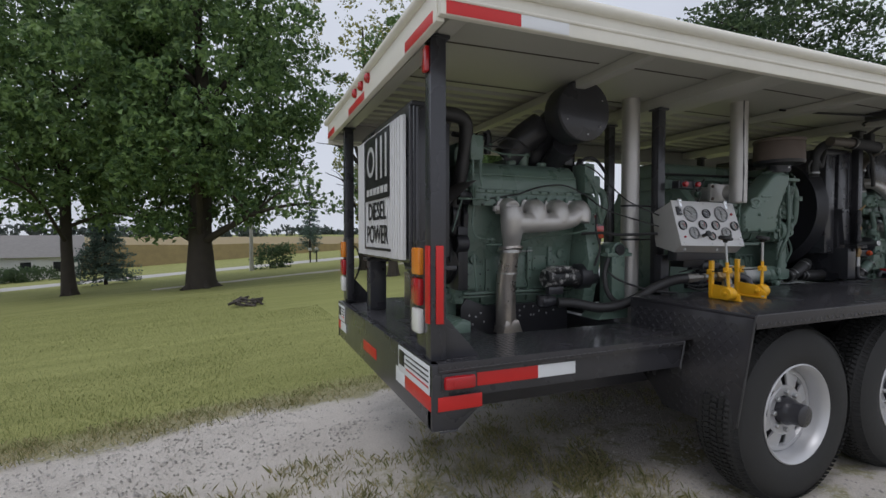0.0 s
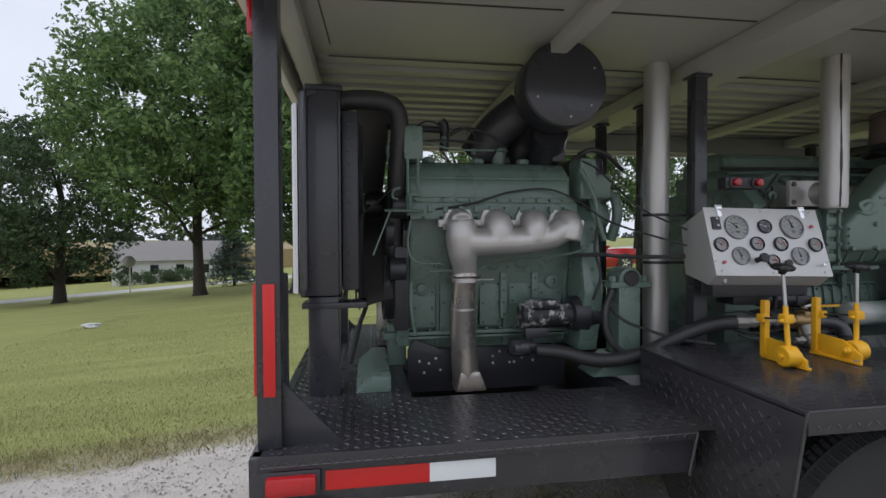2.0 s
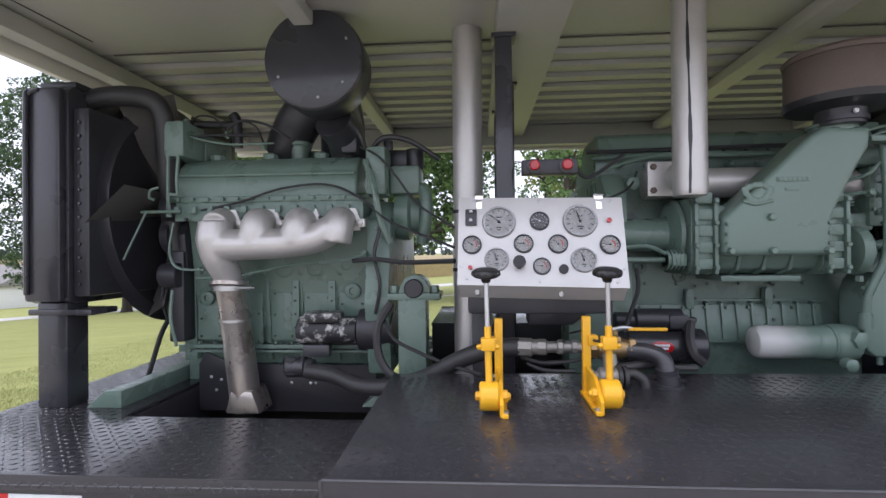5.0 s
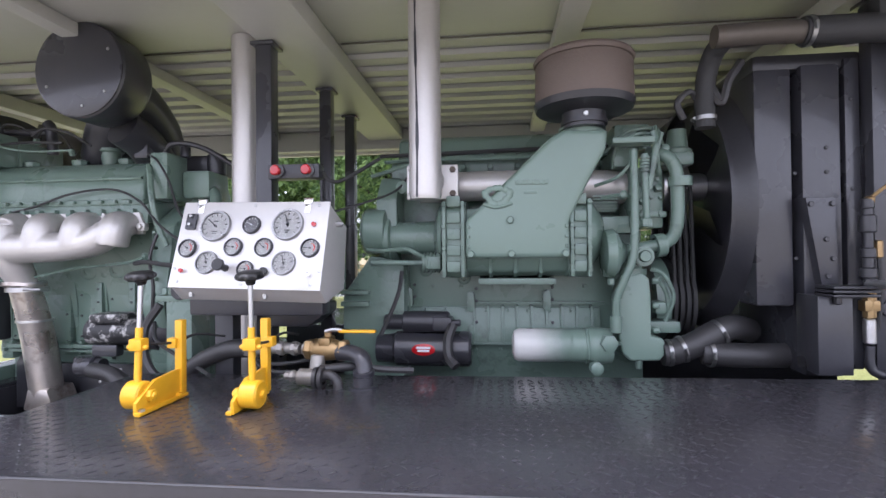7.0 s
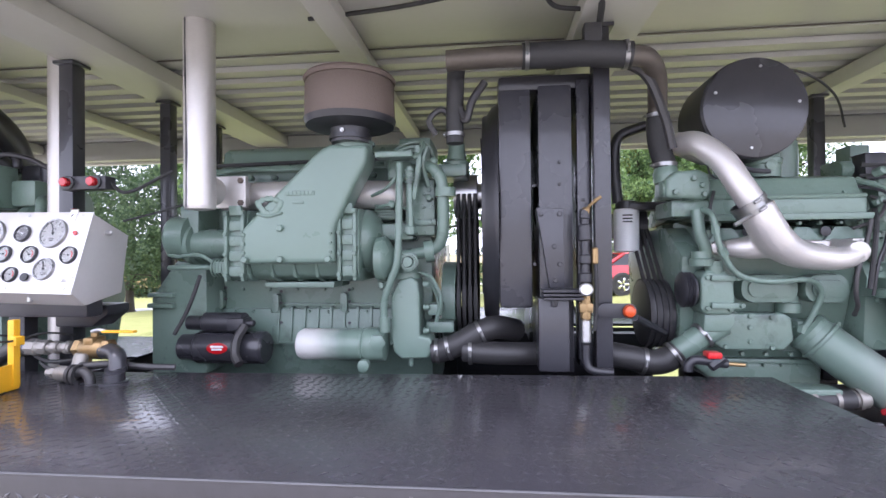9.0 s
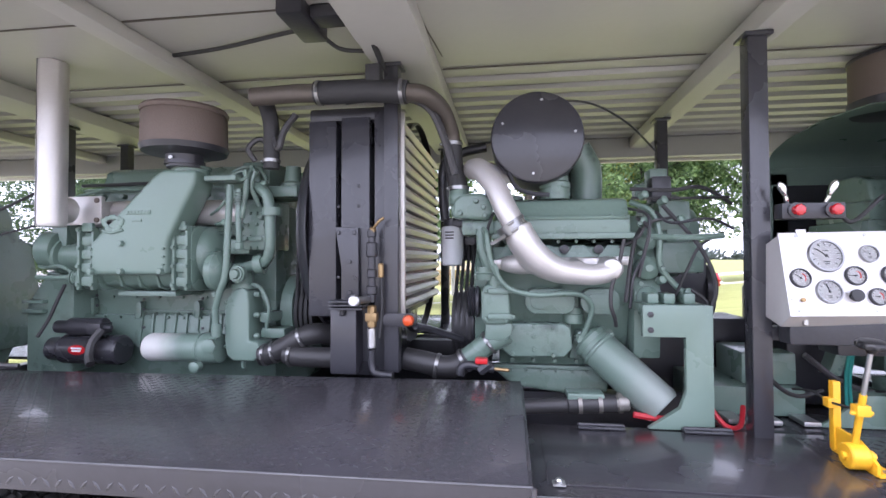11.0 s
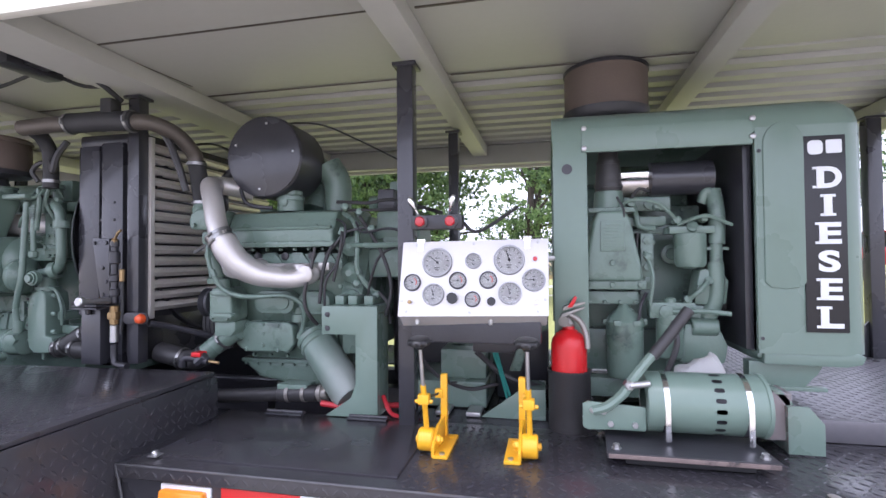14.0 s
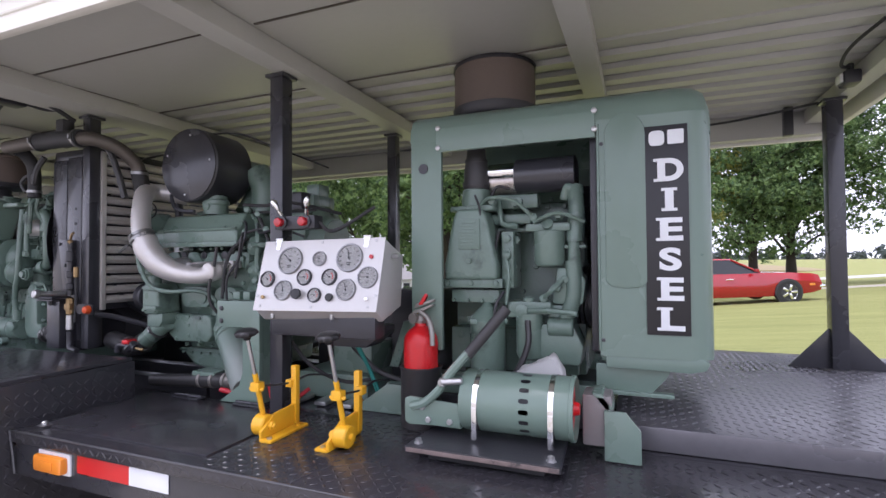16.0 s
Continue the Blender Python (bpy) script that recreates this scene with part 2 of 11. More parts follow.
def ground_material():
    """Lawn, a worn gravel lane with weedy verges, and the dry strip between, told apart by place."""
    m = bpy.data.materials.new("lawn_and_gravel")
    m.use_nodes = True
    n, l = m.node_tree.nodes, m.node_tree.links
    b = n["Principled BSDF"]
    co = n.new("ShaderNodeTexCoord")
    sep = n.new("ShaderNodeSeparateXYZ")
    l.new(co.outputs["Object"], sep.inputs[0])

    def noise_at(scale, detail=5, rough=0.6):
        t = n.new("ShaderNodeTexNoise")
        t.inputs["Scale"].default_value, t.inputs["Detail"].default_value, t.inputs["Roughness"].default_value = scale, detail, rough
        l.new(co.outputs["Object"], t.inputs["Vector"])
        return t.outputs["Fac"]

    def ramp2(fac, p0, c0, p1, c1):
        r = n.new("ShaderNodeValToRGB")
        r.color_ramp.elements[0].position, r.color_ramp.elements[0].color = p0, (*c0, 1)
        r.color_ramp.elements[1].position, r.color_ramp.elements[1].color = p1, (*c1, 1)
        l.new(fac, r.inputs["Fac"])
        return r.outputs["Color"]

    def math_op(op, a, c, d=None):
        q = n.new("ShaderNodeMath")
        q.operation = op
        for i, v in enumerate((a, c, d)):
            if v is None:
                continue
            if isinstance(v, (int, float)):
                q.inputs[i].default_value = v
            else:
                l.new(v, q.inputs[i])
        return q.outputs[0]

    def mixed(fac, a, c):
        q = n.new("ShaderNodeMix")
        q.data_type = 'RGBA'
        l.new(fac, q.inputs["Factor"])
        l.new(a, q.inputs["A"])
        l.new(c, q.inputs["B"])
        return q.outputs["Result"]

    stripes = n.new("ShaderNodeMapping")
    stripes.inputs["Scale"].default_value = (0.12, 1.0, 1.0)
    l.new(co.outputs["Object"], stripes.inputs["Vector"])
    mow = n.new("ShaderNodeTexNoise")
    mow.inputs["Scale"].default_value, mow.inputs["Detail"].default_value = 2.2, 8
    mow.inputs["Roughness"].default_value = 0.72
    l.new(stripes.outputs[0], mow.inputs["Vector"])
    g1 = ramp2(mow.outputs["Fac"], 0.32, (0.18, 0.205, 0.058), 0.68, (0.36, 0.37, 0.135))
    g2 = ramp2(noise_at(60, 6, 0.75), 0.36, (0.13, 0.155, 0.045), 0.68, (0.46, 0.44, 0.19))
    half = n.new("ShaderNodeValue")
    half.outputs[0].default_value = 0.45
    grass = mixed(half.outputs[0], g1, g2)
    stone = ramp2(noise_at(130, 6, 0.8), 0.3, (0.32, 0.295, 0.265), 0.72, (0.80, 0.745, 0.68))
    broad = ramp2(noise_at(2.3, 4), 0.35, (0.50, 0.462, 0.415), 0.7, (0.70, 0.655, 0.60))
    gravel = mixed(half.outputs[0], stone, broad)
    dry = ramp2(noise_at(45, 6, 0.75), 0.3, (0.17, 0.17, 0.08), 0.75, (0.52, 0.47, 0.31))
    wob = math_op('MULTIPLY_ADD', noise_at(1.3, 6, 0.7), 0.9, -0.45)
    yy = math_op('ADD', sep.outputs["Y"], wob)

    def step(v, lo, hi):
        q = n.new("ShaderNodeMapRange")
        q.interpolation_type = 'SMOOTHSTEP'
        q.inputs["From Min"].default_value, q.inputs["From Max"].default_value = lo, hi
        l.new(v, q.inputs["Value"])
        return q.outputs["Result"]

    col = mixed(step(yy, 3.95, 4.15), gravel, dry)
    col = mixed(step(yy, 4.25, 4.75), col, grass)
    inner = math_op('SUBTRACT', 1.0, step(yy, 2.3, 2.7))
    weeds = math_op('MULTIPLY', inner, step(noise_at(3.2, 7, 0.75), 0.46, 0.60))
    col = mixed(weeds, col, dry)
    l.new(col, b.inputs["Base Color"])
    b.inputs["Roughness"].default_value = 0.95
    b.inputs["Specular IOR Level"].default_value = 0.15
    bp = n.new("ShaderNodeBump")
    bp.inputs["Strength"].default_value, bp.inputs["Distance"].default_value = 0.6, 0.02
    l.new(noise_at(95, 6, 0.8), bp.inputs["Height"])
    l.new(bp.outputs["Normal"], b.inputs["Normal"])
    return m


GROUND = ground_material()

# ---- builders ----
PLACE = {}


def B():
    return bmesh.new()


def finish(name, bm, mat, angle=38):
    me = bpy.data.meshes.new(name)
    bm.normal_update()
    bm.to_mesh(me)
    bm.free()
    if mat:
        me.materials.append(mat)
    me.shade_smooth()
    me.set_sharp_from_angle(angle=radians(angle))
    return me


def thing(name, at, label, category, group="", kind=""):
    e = new(name)
    e.empty_display_size = 0.1
    e.matrix_basis = Matrix.Translation(at)
    PLACE[e.name] = Matrix.Translation(at)
    return tagged(e, label, category, group, kind)


SPLIT = {"pipe_sleeve", "hose_clamp", "pipe_clamp", "core_plug", "head_stud", "cover_knob", "block_rib", "casting_rib", "rivet", "port_flange",
         "manifold_clamp", "head_bolt", "blower_rib", "end_plate_rib", "deck_clip", "rubber_mount", "port_boss", "side_lamp", "skid_foot",
         "line_union", "sign_rule", "print_bar", "emblem_block", "weld_bead", "coupling", "steel_nipple", "brass_valve", "air_line", "drive_belt", "shim_plate",
         "serif", "badge_bar", "gusset", "bumper_chrome", "breather_pipe", "radiator_hose", "casting_mark", "engine_well", "canopy_fascia", "cowl_seam", "stack_strap", "pivot_bolt", "inlet_flange", "skid_frame", "front_deck", "casting_border", "pan_rail", "radiator_leg", "filter_head", "cooler_fitting", "pipe_collar", "far_post"}


def islands(bm):
    """The loose pieces of a mesh, each as a mesh of its own; a nested or touching pair stays together."""
    seen, out = set(), []
    for v in bm.verts:
        if v in seen:
            continue
        stack, grp = [v], []
        seen.add(v)
        while stack:
            q = stack.pop()
            grp.append(q)
            for e in q.link_edges:
                o = e.other_vert(q)
                if o not in seen:
                    seen.add(o)
                    stack.append(o)
        idx = {q: i for i, q in enumerate(grp)}
        nb = bmesh.new()
        nv = [nb.verts.new(q.co) for q in grp]
        for f in {f for q in grp for f in q.link_faces}:
            nb.faces.new([nv[idx[q]] for q in f.verts])
        out.append(nb)
    return out


def part(name, bm, mat, parent, label="", angle=38):
    """One mesh under a thing or a part; its vertices are in world metres."""
    if name in SPLIT:
        groups = islands(bm)
        if len(groups) > 1:
            made = [part(name, g, mat, parent, label, angle) for g in groups]
            bm.free()
            return made[0]
    ob = new(name, finish(name, bm, mat, angle))
    ob.parent = parent
    ob.matrix_parent_inverse = PLACE.get(parent.name, Matrix.Identity(4)).inverted()
    if label:
        ob["label"] = label
    return ob


def nudge(owner, names, d):
    """Moves the named parts of a thing by d, with all that hangs on them."""
    for ob in owner.children:
        if ob.name.split(".")[0] in names:
            ob.location = d


def solo(name, bm, mat, label, category, group="", kind="", angle=38):
    ob = new(name, finish(name, bm, mat, angle))
    return tagged(ob, label, category, group, kind)


def merge(bm, tmp):
    me = bpy.data.meshes.new("tmp")
    tmp.to_mesh(me)
    tmp.free()
    bm.from_mesh(me)
    bpy.data.meshes.remove(me)
    return bm


def soften(t, width, seg=2):
    if width > 0:
        bmesh.ops.bevel(t, geom=[e for e in t.edges], offset=width, segments=seg, profile=0.6, affect='EDGES', clamp_overlap=True)


def box(bm, x0, x1, y0, y1, z0, z1, r=0.006, m=None):
    t = bmesh.new()
    bmesh.ops.create_cube(t, size=1.0)
    for v in t.verts:
        v.co = Vector(((x0 + x1) / 2 + v.co.x * (x1 - x0), (y0 + y1) / 2 + v.co.y * (y1 - y0), (z0 + z1) / 2 + v.co.z * (z1 - z0)))
    soften(t, min(r, 0.45 * min(abs(x1 - x0), abs(y1 - y0), abs(z1 - z0))))
    if m is not None:
        t.transform(m)
    return merge(bm, t)


def prism(bm, pts, lo, hi, axis='y', r=0.005, m=None, seg=2):
    """A closed outline drawn in the two other axes (x,z for 'y'; x,y for 'z'; y,z for 'x'), drawn out from lo to hi."""
    t = bmesh.new()
    ring = []
    for v in (lo, hi):
        ring.append([t.verts.new({'y': (a, v, c), 'z': (a, c, v), 'x': (v, a, c)}[axis]) for a, c in pts])
    t.faces.new(ring[0])
    t.faces.new(list(reversed(ring[1])))
    k = len(pts)
    for i in range(k):
        t.faces.new((ring[0][i], ring[1][i], ring[1][(i + 1) % k], ring[0][(i + 1) % k]))
    bmesh.ops.recalc_face_normals(t, faces=t.faces[:])
    soften(t, r, seg)
    if m is not None:
        t.transform(m)
    return merge(bm, t)


def frame_for(d):
    d = Vector(d).normalized()
    up = Vector((0, 0, 1)) if abs(d.z) < 0.9 else Vector((0, 1, 0))
    a = d.cross(up).normalized()
    return d, a, d.cross(a).normalized()


def lathe(bm, origin, axis, profile, seg=24, cap=True):
    """Profile rows (distance along the axis, radius)."""
    d, a, c = frame_for(axis)
    o = Vector(origin)
    t = bmesh.new()
    rings = []
    for h, r in profile:
        rings.append([t.verts.new(o + d * h + (a * math.cos(q) + c * math.sin(q)) * max(r, 1e-4)) for q in [2 * math.pi * i / seg for i in range(seg)]])
    for p, q in zip(rings, rings[1:]):
        for i in range(seg):
            t.faces.new((p[i], p[(i + 1) % seg], q[(i + 1) % seg], q[i]))
    if cap:
        t.faces.new(list(reversed(rings[0])))
        t.faces.new(rings[-1])
    bmesh.ops.recalc_face_normals(t, faces=t.faces[:])
    return merge(bm, t)


def cyl(bm, p0, p1, r, seg=20, bev=0.004, r1=None):
    p0, p1 = Vector(p0), Vector(p1)
    d = (p1 - p0).length
    r1 = r if r1 is None else r1
    b = min(bev, d * 0.3, r * 0.5)
    return lathe(bm, p0, p1 - p0, [(0, r - b), (b, r), (d - b, r1), (d, r1 - b)], seg)


def hexbolt(bm, p, axis, r=0.007, h=0.006):
    return lathe(bm, p, axis, [(-0.002, r), (h * 0.8, r), (h, r * 0.8)], 6)


def spline(pts, steps=6):
    """Points along a smooth way through the given ones."""
    p = [Vector(q) for q in pts]
    if len(p) < 3:
        return p
    p = [2 * p[0] - p[1]] + p + [2 * p[-1] - p[-2]]
    out = []
    for i in range(1, len(p) - 2):
        a, b, c, d = p[i - 1:i + 3]
        for s in range(steps):
            u = s / steps
            out.append(0.5 * (2 * b + (c - a) * u + (2 * a - 5 * b + 4 * c - d) * u * u + (3 * b - a - 3 * c + d) * u ** 3))
    out.append(p[-2])
    return out


def tube(bm, pts, r, seg=12, steps=6, radii=None, straight=False):
    way = [Vector(q) for q in pts] if straight else spline(pts, steps)
    t = bmesh.new()
    rings = []
    d0 = (way[1] - way[0]).normalized()
    _, a, c = frame_for(d0)
    for i, w in enumerate(way):
        d = (way[min(i + 1, len(way) - 1)] - way[max(i - 1, 0)]).normalized()
        a = (a - d * a.dot(d)).normalized()
        c = d.cross(a)
        rr = r
        if radii:
            f = i / (len(way) - 1) * (len(radii) - 1)
            k = min(int(f), len(radii) - 2)
            rr = radii[k] + (radii[k + 1] - radii[k]) * (f - k)
        rings.append([t.verts.new(w + (a * math.cos(2 * math.pi * j / seg) + c * math.sin(2 * math.pi * j / seg)) * rr) for j in range(seg)])
    for p, q in zip(rings, rings[1:]):
        for j in range(seg):
            t.faces.new((p[j], p[(j + 1) % seg], q[(j + 1) % seg], q[j]))
    t.faces.new(list(reversed(rings[0])))
    t.faces.new(rings[-1])
    bmesh.ops.recalc_face_normals(t, faces=t.faces[:])
    return merge(bm, t)


def ringband(bm, origin, axis, r_in, r_out, h, seg=28):
    return lathe(bm, origin, axis, [(0, r_in), (0, r_out), (h, r_out), (h, r_in), (0, r_in)], seg, cap=False)


def worm_clamp(bm, origin, axis, r):
    d, a, c = frame_for(axis)
    o = Vector(origin)
    lathe(bm, o - d * 0.006, d, [(0, r), (0, r + 0.003), (0.012, r + 0.003), (0.012, r)], 24, cap=False)
    p = o + a * (r + 0.005)
    return cyl(bm, p - c * 0.012, p + c * 0.012, 0.005, 8)


def cast(bm, grain=0.005, soften=6):
    """Melts overlapping pieces into one casting with soft fillets where they meet."""
    me = bpy.data.meshes.new("casting")
    bm.to_mesh(me)
    bm.free()
    ob = new("casting", me)
    md = ob.modifiers.new("melt", 'REMESH')
    md.mode, md.voxel_size = 'VOXEL', grain
    sm = ob.modifiers.new("soften", 'SMOOTH')
    sm.factor, sm.iterations = 0.5, soften
    dg = bpy.context.evaluated_depsgraph_get()
    res = bpy.data.meshes.new_from_object(ob.evaluated_get(dg))
    bpy.data.objects.remove(ob)
    out = bmesh.new()
    out.from_mesh(res)
    return out


def cut(ob, cutter_bm):
    """Cuts an opening through ob with the mesh given, and keeps the result as plain mesh."""
    me = bpy.data.meshes.new("cutter")
    cutter_bm.to_mesh(me)
    cutter_bm.free()
    c = new("cutter", me)
    md = ob.modifiers.new("cut", 'BOOLEAN')
    md.object, md.operation, md.solver = c, 'DIFFERENCE', 'EXACT'
    dg = bpy.context.evaluated_depsgraph_get()
    res = bpy.data.meshes.new_from_object(ob.evaluated_get(dg))
    ob.modifiers.clear()
    ob.data = res
    bpy.data.objects.remove(c)
    return ob


def letters(name, text, size, m, mat, parent, label="", depth=0.0006, squeeze=1.0, thick=0.0):
    """Words in the built-in font, made into a mesh; m places the text's plane, centred."""
    cu = bpy.data.curves.new(name, 'FONT')
    cu.body, cu.size, cu.extrude, cu.align_x, cu.align_y, cu.offset = text, size, depth, 'CENTER', 'CENTER', thick
    tmp = new("tmp_text", cu)
    me = bpy.data.meshes.new_from_object(tmp.evaluated_get(bpy.context.evaluated_depsgraph_get()))
    bpy.data.objects.remove(tmp)
    me.name = name
    me.transform(m @ Matrix.Diagonal((squeeze, 1, 1, 1)))
    me.materials.clear()
    me.materials.append(mat)
    ob = new(name, me)
    ob.parent = parent
    ob.matrix_parent_inverse = PLACE.get(parent.name, Matrix.Identity(4)).inverted()
    if label:
        ob["label"] = label
    return ob

# ---- ground ----
def land(x, y):
    """Height of the land: level by the trailer, falling gently away behind it."""
    xx, yy = max(-45, min(40, x)), max(-10, min(60, y))
    h = 0.07 * (xx - 2.2) - 0.033 * (yy - 1.5)
    near = math.exp(-((x - 2.6) / 3.4) ** 4 - ((y - 1.0) / 2.6) ** 4)
    return h * (1 - near) - 0.028 * near


def spread(lo, hi, fine_lo, fine_hi, fine, grow=1.22):
    out, s = [fine_lo], fine
    while out[0] > lo:
        s *= grow
        out.insert(0, max(lo, out[0] - s))
    v = fine_lo
    while v < fine_hi:
        v += fine
        out.append(v)
    s = fine
    while out[-1] < hi:
        s *= grow
        out.append(min(hi, out[-1] + s))
    return out


bm = B()
gx, gy = spread(-2500, 2500, -9, 14, 0.35), spread(-2500, 3500, -6, 14, 0.35)
rows = [[bm.verts.new((x, y, land(x, y) + (0.012 * noise.noise(Vector((x * 2.1, y * 2.1, 0))) + 0.03 * noise.noise(Vector((x * 0.3, y * 0.3, 3.0))) if y > 2.2 and abs(x) < 60 and y < 60 else 0))) for x in gx] for y in gy]
for ra, rb in zip(rows, rows[1:]):
    for i in range(len(gx) - 1):
        bm.faces.new((ra[i], ra[i + 1], rb[i + 1], rb[i]))
solo("ground", bm, GROUND, "mown green lawn with a worn gravel lane and weedy verge", "ground", kind="structure", angle=180)

# country road beyond the lawn
bm = B()
way = [(-90, 32.5), (-60, 34.2), (-30, 37.2), (-8, 41), (14, 44), (40, 46), (90, 47)]
path = spline([(x, y, 0) for x, y in way], 10)
prev = None
for p in path:
    a, b = bm.verts.new((p.x, p.y - 2.1, land(p.x, p.y - 2.1) + 0.05)), bm.verts.new((p.x, p.y + 2.1, land(p.x, p.y + 2.1) + 0.07))
    c, d = bm.verts.new((p.x, p.y - 2.9, land(p.x, p.y - 2.9) - 0.06)), bm.verts.new((p.x, p.y + 2.9, land(p.x, p.y + 2.9) - 0.06))
    if prev:
        bm.faces.new((prev[0], a, b, prev[1]))
        bm.faces.new((prev[2], c, a, prev[0]))
        bm.faces.new((prev[1], b, d, prev[3]))
    prev = (a, b, c, d)
bmesh.ops.recalc_face_normals(bm, faces=bm.faces[:])
solo("road", bm, CONCRETE, "pale gravel country road crossing beyond the lawn", "road", kind="structure")

# ---- the trailer ----
trailer = thing("show_trailer", (0.7, 2.6, 0.0), "black steel tandem trailer with tread-plate deck and cream canopy", "trailer")
Y0, Y1 = 1.655, 3.545
ZD, ZF, ZC = 0.722, 0.88, 0.732


def treads(name, zones, parent, pitch=0.027, high=0.0009, mat=None):
    """Raised tread lugs, alternating in direction, over rectangles (x0, x1, y0, y1, z) or on upright faces."""
    vs, fs = [], []
    for origin, ua, va, un, vn in zones:
        o, ua, va = Vector(origin), Vector(ua), Vector(va)
        nn = ua.cross(va).normalized()
        for i in range(int(un / pitch)):
            for j in range(int(vn / pitch)):
                c = o + ua * ((i + 0.5) * pitch) + va * ((j + 0.5) * pitch)
                s = 1 if (i + j) % 2 else -1
                d, w = (ua + va * s).normalized(), (va - ua * s).normalized()
                k = len(vs)
                vs += [c + d * 0.0125, c + w * 0.0045, c - d * 0.0125, c - w * 0.0045, c + d * 0.0075 + nn * high, c - d * 0.0075 + nn * high]
                fs += [(k, k + 1, k + 4), (k + 1, k + 5, k + 4), (k + 1, k + 2, k + 5), (k + 2, k + 3, k + 5), (k + 3, k + 4, k + 5), (k + 3, k, k + 4)]
    me = bpy.data.meshes.new(name)
    me.from_pydata([tuple(v) for v in vs], [], fs)
    me.materials.append(mat or DECK)
    ob = new(name, me)
    ob.parent = parent
    ob.matrix_parent_inverse = PLACE.get(parent.name, Matrix.Identity(4)).inverted()
    ob["kind"] = "stuff"
    return ob


X, Y, Z = (1, 0, 0), (0, 1, 0), (0, 0, 1)
# rear deck
bm = B()
prism(bm, [(0.66, Y0), (1.938, Y0), (1.938, Y0 + 0.40), (1.08, Y0 + 0.40), (1.08, 2.95), (1.95, 2.95), (1.95, Y1), (0.66, Y1)], ZD - 0.012, ZD, 'z', 0.0)
rear_deck = part("rear_deck", bm, DECK, trailer, "black tread-plate rear deck")
treads("tread", [((0.67, Y0 + 0.01, ZD), X, Y, 1.24, 0.39), ((0.67, Y0 + 0.40, ZD), X, Y, 0.40, Y1 - Y0 - 0.42)], rear_deck, high=0.0016)
bm = B()
box(bm, 0.655, 1.872, Y0 - 0.004, Y0 + 0.004, ZD - 0.036, ZD + 0.002, 0.002)
part("deck_lip", bm, DECK, trailer)
treads("lip_tread", [((0.66, Y0 - 0.004, ZD - 0.034), X, Z, 1.20, 0.034)], trailer, high=0.0014)
bm = B()
box(bm, 0.70, 1.872, Y0 + 0.012, Y0 + 0.07, 0.585, ZD - 0.013, 0.004)
part("side_rail", bm, BLACK, trailer)
bm = B()
box(bm, 0.70, 1.95, Y1 - 0.07, Y1 - 0.01, 0.585, ZD - 0.013, 0.004)
part("side_rail", bm, BLACK, trailer)
for xb in (1.06, 1.90):
    bm = B()
    box(bm, xb - 0.03, xb + 0.03, Y0 + 0.08, Y1 - 0.08, 0.56, ZD - 0.014, 0.004)
    part("cross_member", bm, BLACK_SATIN, trailer)
# inner floor below the engines
bm = B()
box(bm, 1.89, 4.53, 2.06, 3.12, 0.60, 0.62, 0.002)
box(bm, 4.54, 5.16, 2.145, 3.02, 0.60, 0.62, 0.002)
box(bm, 1.95, 4.53, 3.09, 3.098, 0.62, 0.866, 0.002)
box(bm, 1.09, 1.95, 2.06, 2.95, 0.56, 0.58, 0.002)
part("engine_well", bm, BLACK_SATIN, trailer)
for x0, x1, y0, zt in ((4.56, 5.15, 2.42, 0.76), (4.56, 5.15, 2.74, 0.76), (2.66, 4.50, 2.46, 0.69), (2.66, 4.50, 2.72, 0.69), (3.60, 4.50, 2.95, 0.86)):
    bm = B()
    box(bm, x0, x1, y0, y0 + 0.07, 0.621, zt, 0.004)
    part("engine_rail", bm, BLACK_SATIN, trailer)
# rear bumper: a deep plate, with a folded end that tapers towards the wheels
bm = B()
box(bm, 0.632, 0.664, Y0 + 0.01, Y1 - 0.01, 0.475, ZD - 0.002, 0.004)
for ys in ((Y0, Y0 + 0.05), (Y1 - 0.05, Y1)):
    prism(bm, [(0.632, ZD - 0.002), (0.632, 0.472), (0.735, 0.468), (0.835, 0.552), (0.835, 0.60), (0.70, 0.60), (0.70, ZD - 0.002)], ys[0], ys[1], 'y', 0.006)
bumper = part("bumper", bm, BLACK, trailer)
bm = B()
tube(bm, [(0.662, Y0 - 0.002, 0.469), (0.735, Y0 - 0.002, 0.467)], 0.003, 6, straight=True)
part("bumper_edge", bm, EDGE, trailer)


def tape(x0, x1, y, z0, z1, mat, name="reflective_tape", label="", face='y'):
    b = B()
    if face == 'y':
        box(b, x0, x1, y - 0.0012, y + 0.001, z0, z1, 0.0004)
    else:
        box(b, y - 0.0012, y + 0.001, x0, x1, z0, z1, 0.0004)
    return part(name, b, mat, trailer, label)


tape(0.82, 1.092, Y0 + 0.011, 0.621, 0.672, TAPE_RED)
tape(1.092, 1.274, Y0 + 0.011, 0.621, 0.672, TAPE_WHITE)
tape(0.655, 0.835, Y0 - 0.001, 0.545, 0.598, TAPE_RED)
tape(Y0 + 0.01, Y0 + 0.32, 0.631, 0.545, 0.600, TAPE_RED, face='x')
tape(Y0 + 0.32, Y0 + 0.45, 0.631, 0.545, 0.612, TAPE_WHITE, face='x')
tape(Y1 - 0.28, Y1 - 0.10, 0.631, 0.535, 0.590, TAPE_WHITE, face='x')
tape(Y1 - 0.10, Y1 - 0.02, 0.631, 0.535, 0.590, TAPE_RED, face='x')
tape(2.46, 2.75, 0.631, 0.545, 0.60, TAPE_RED, face='x')


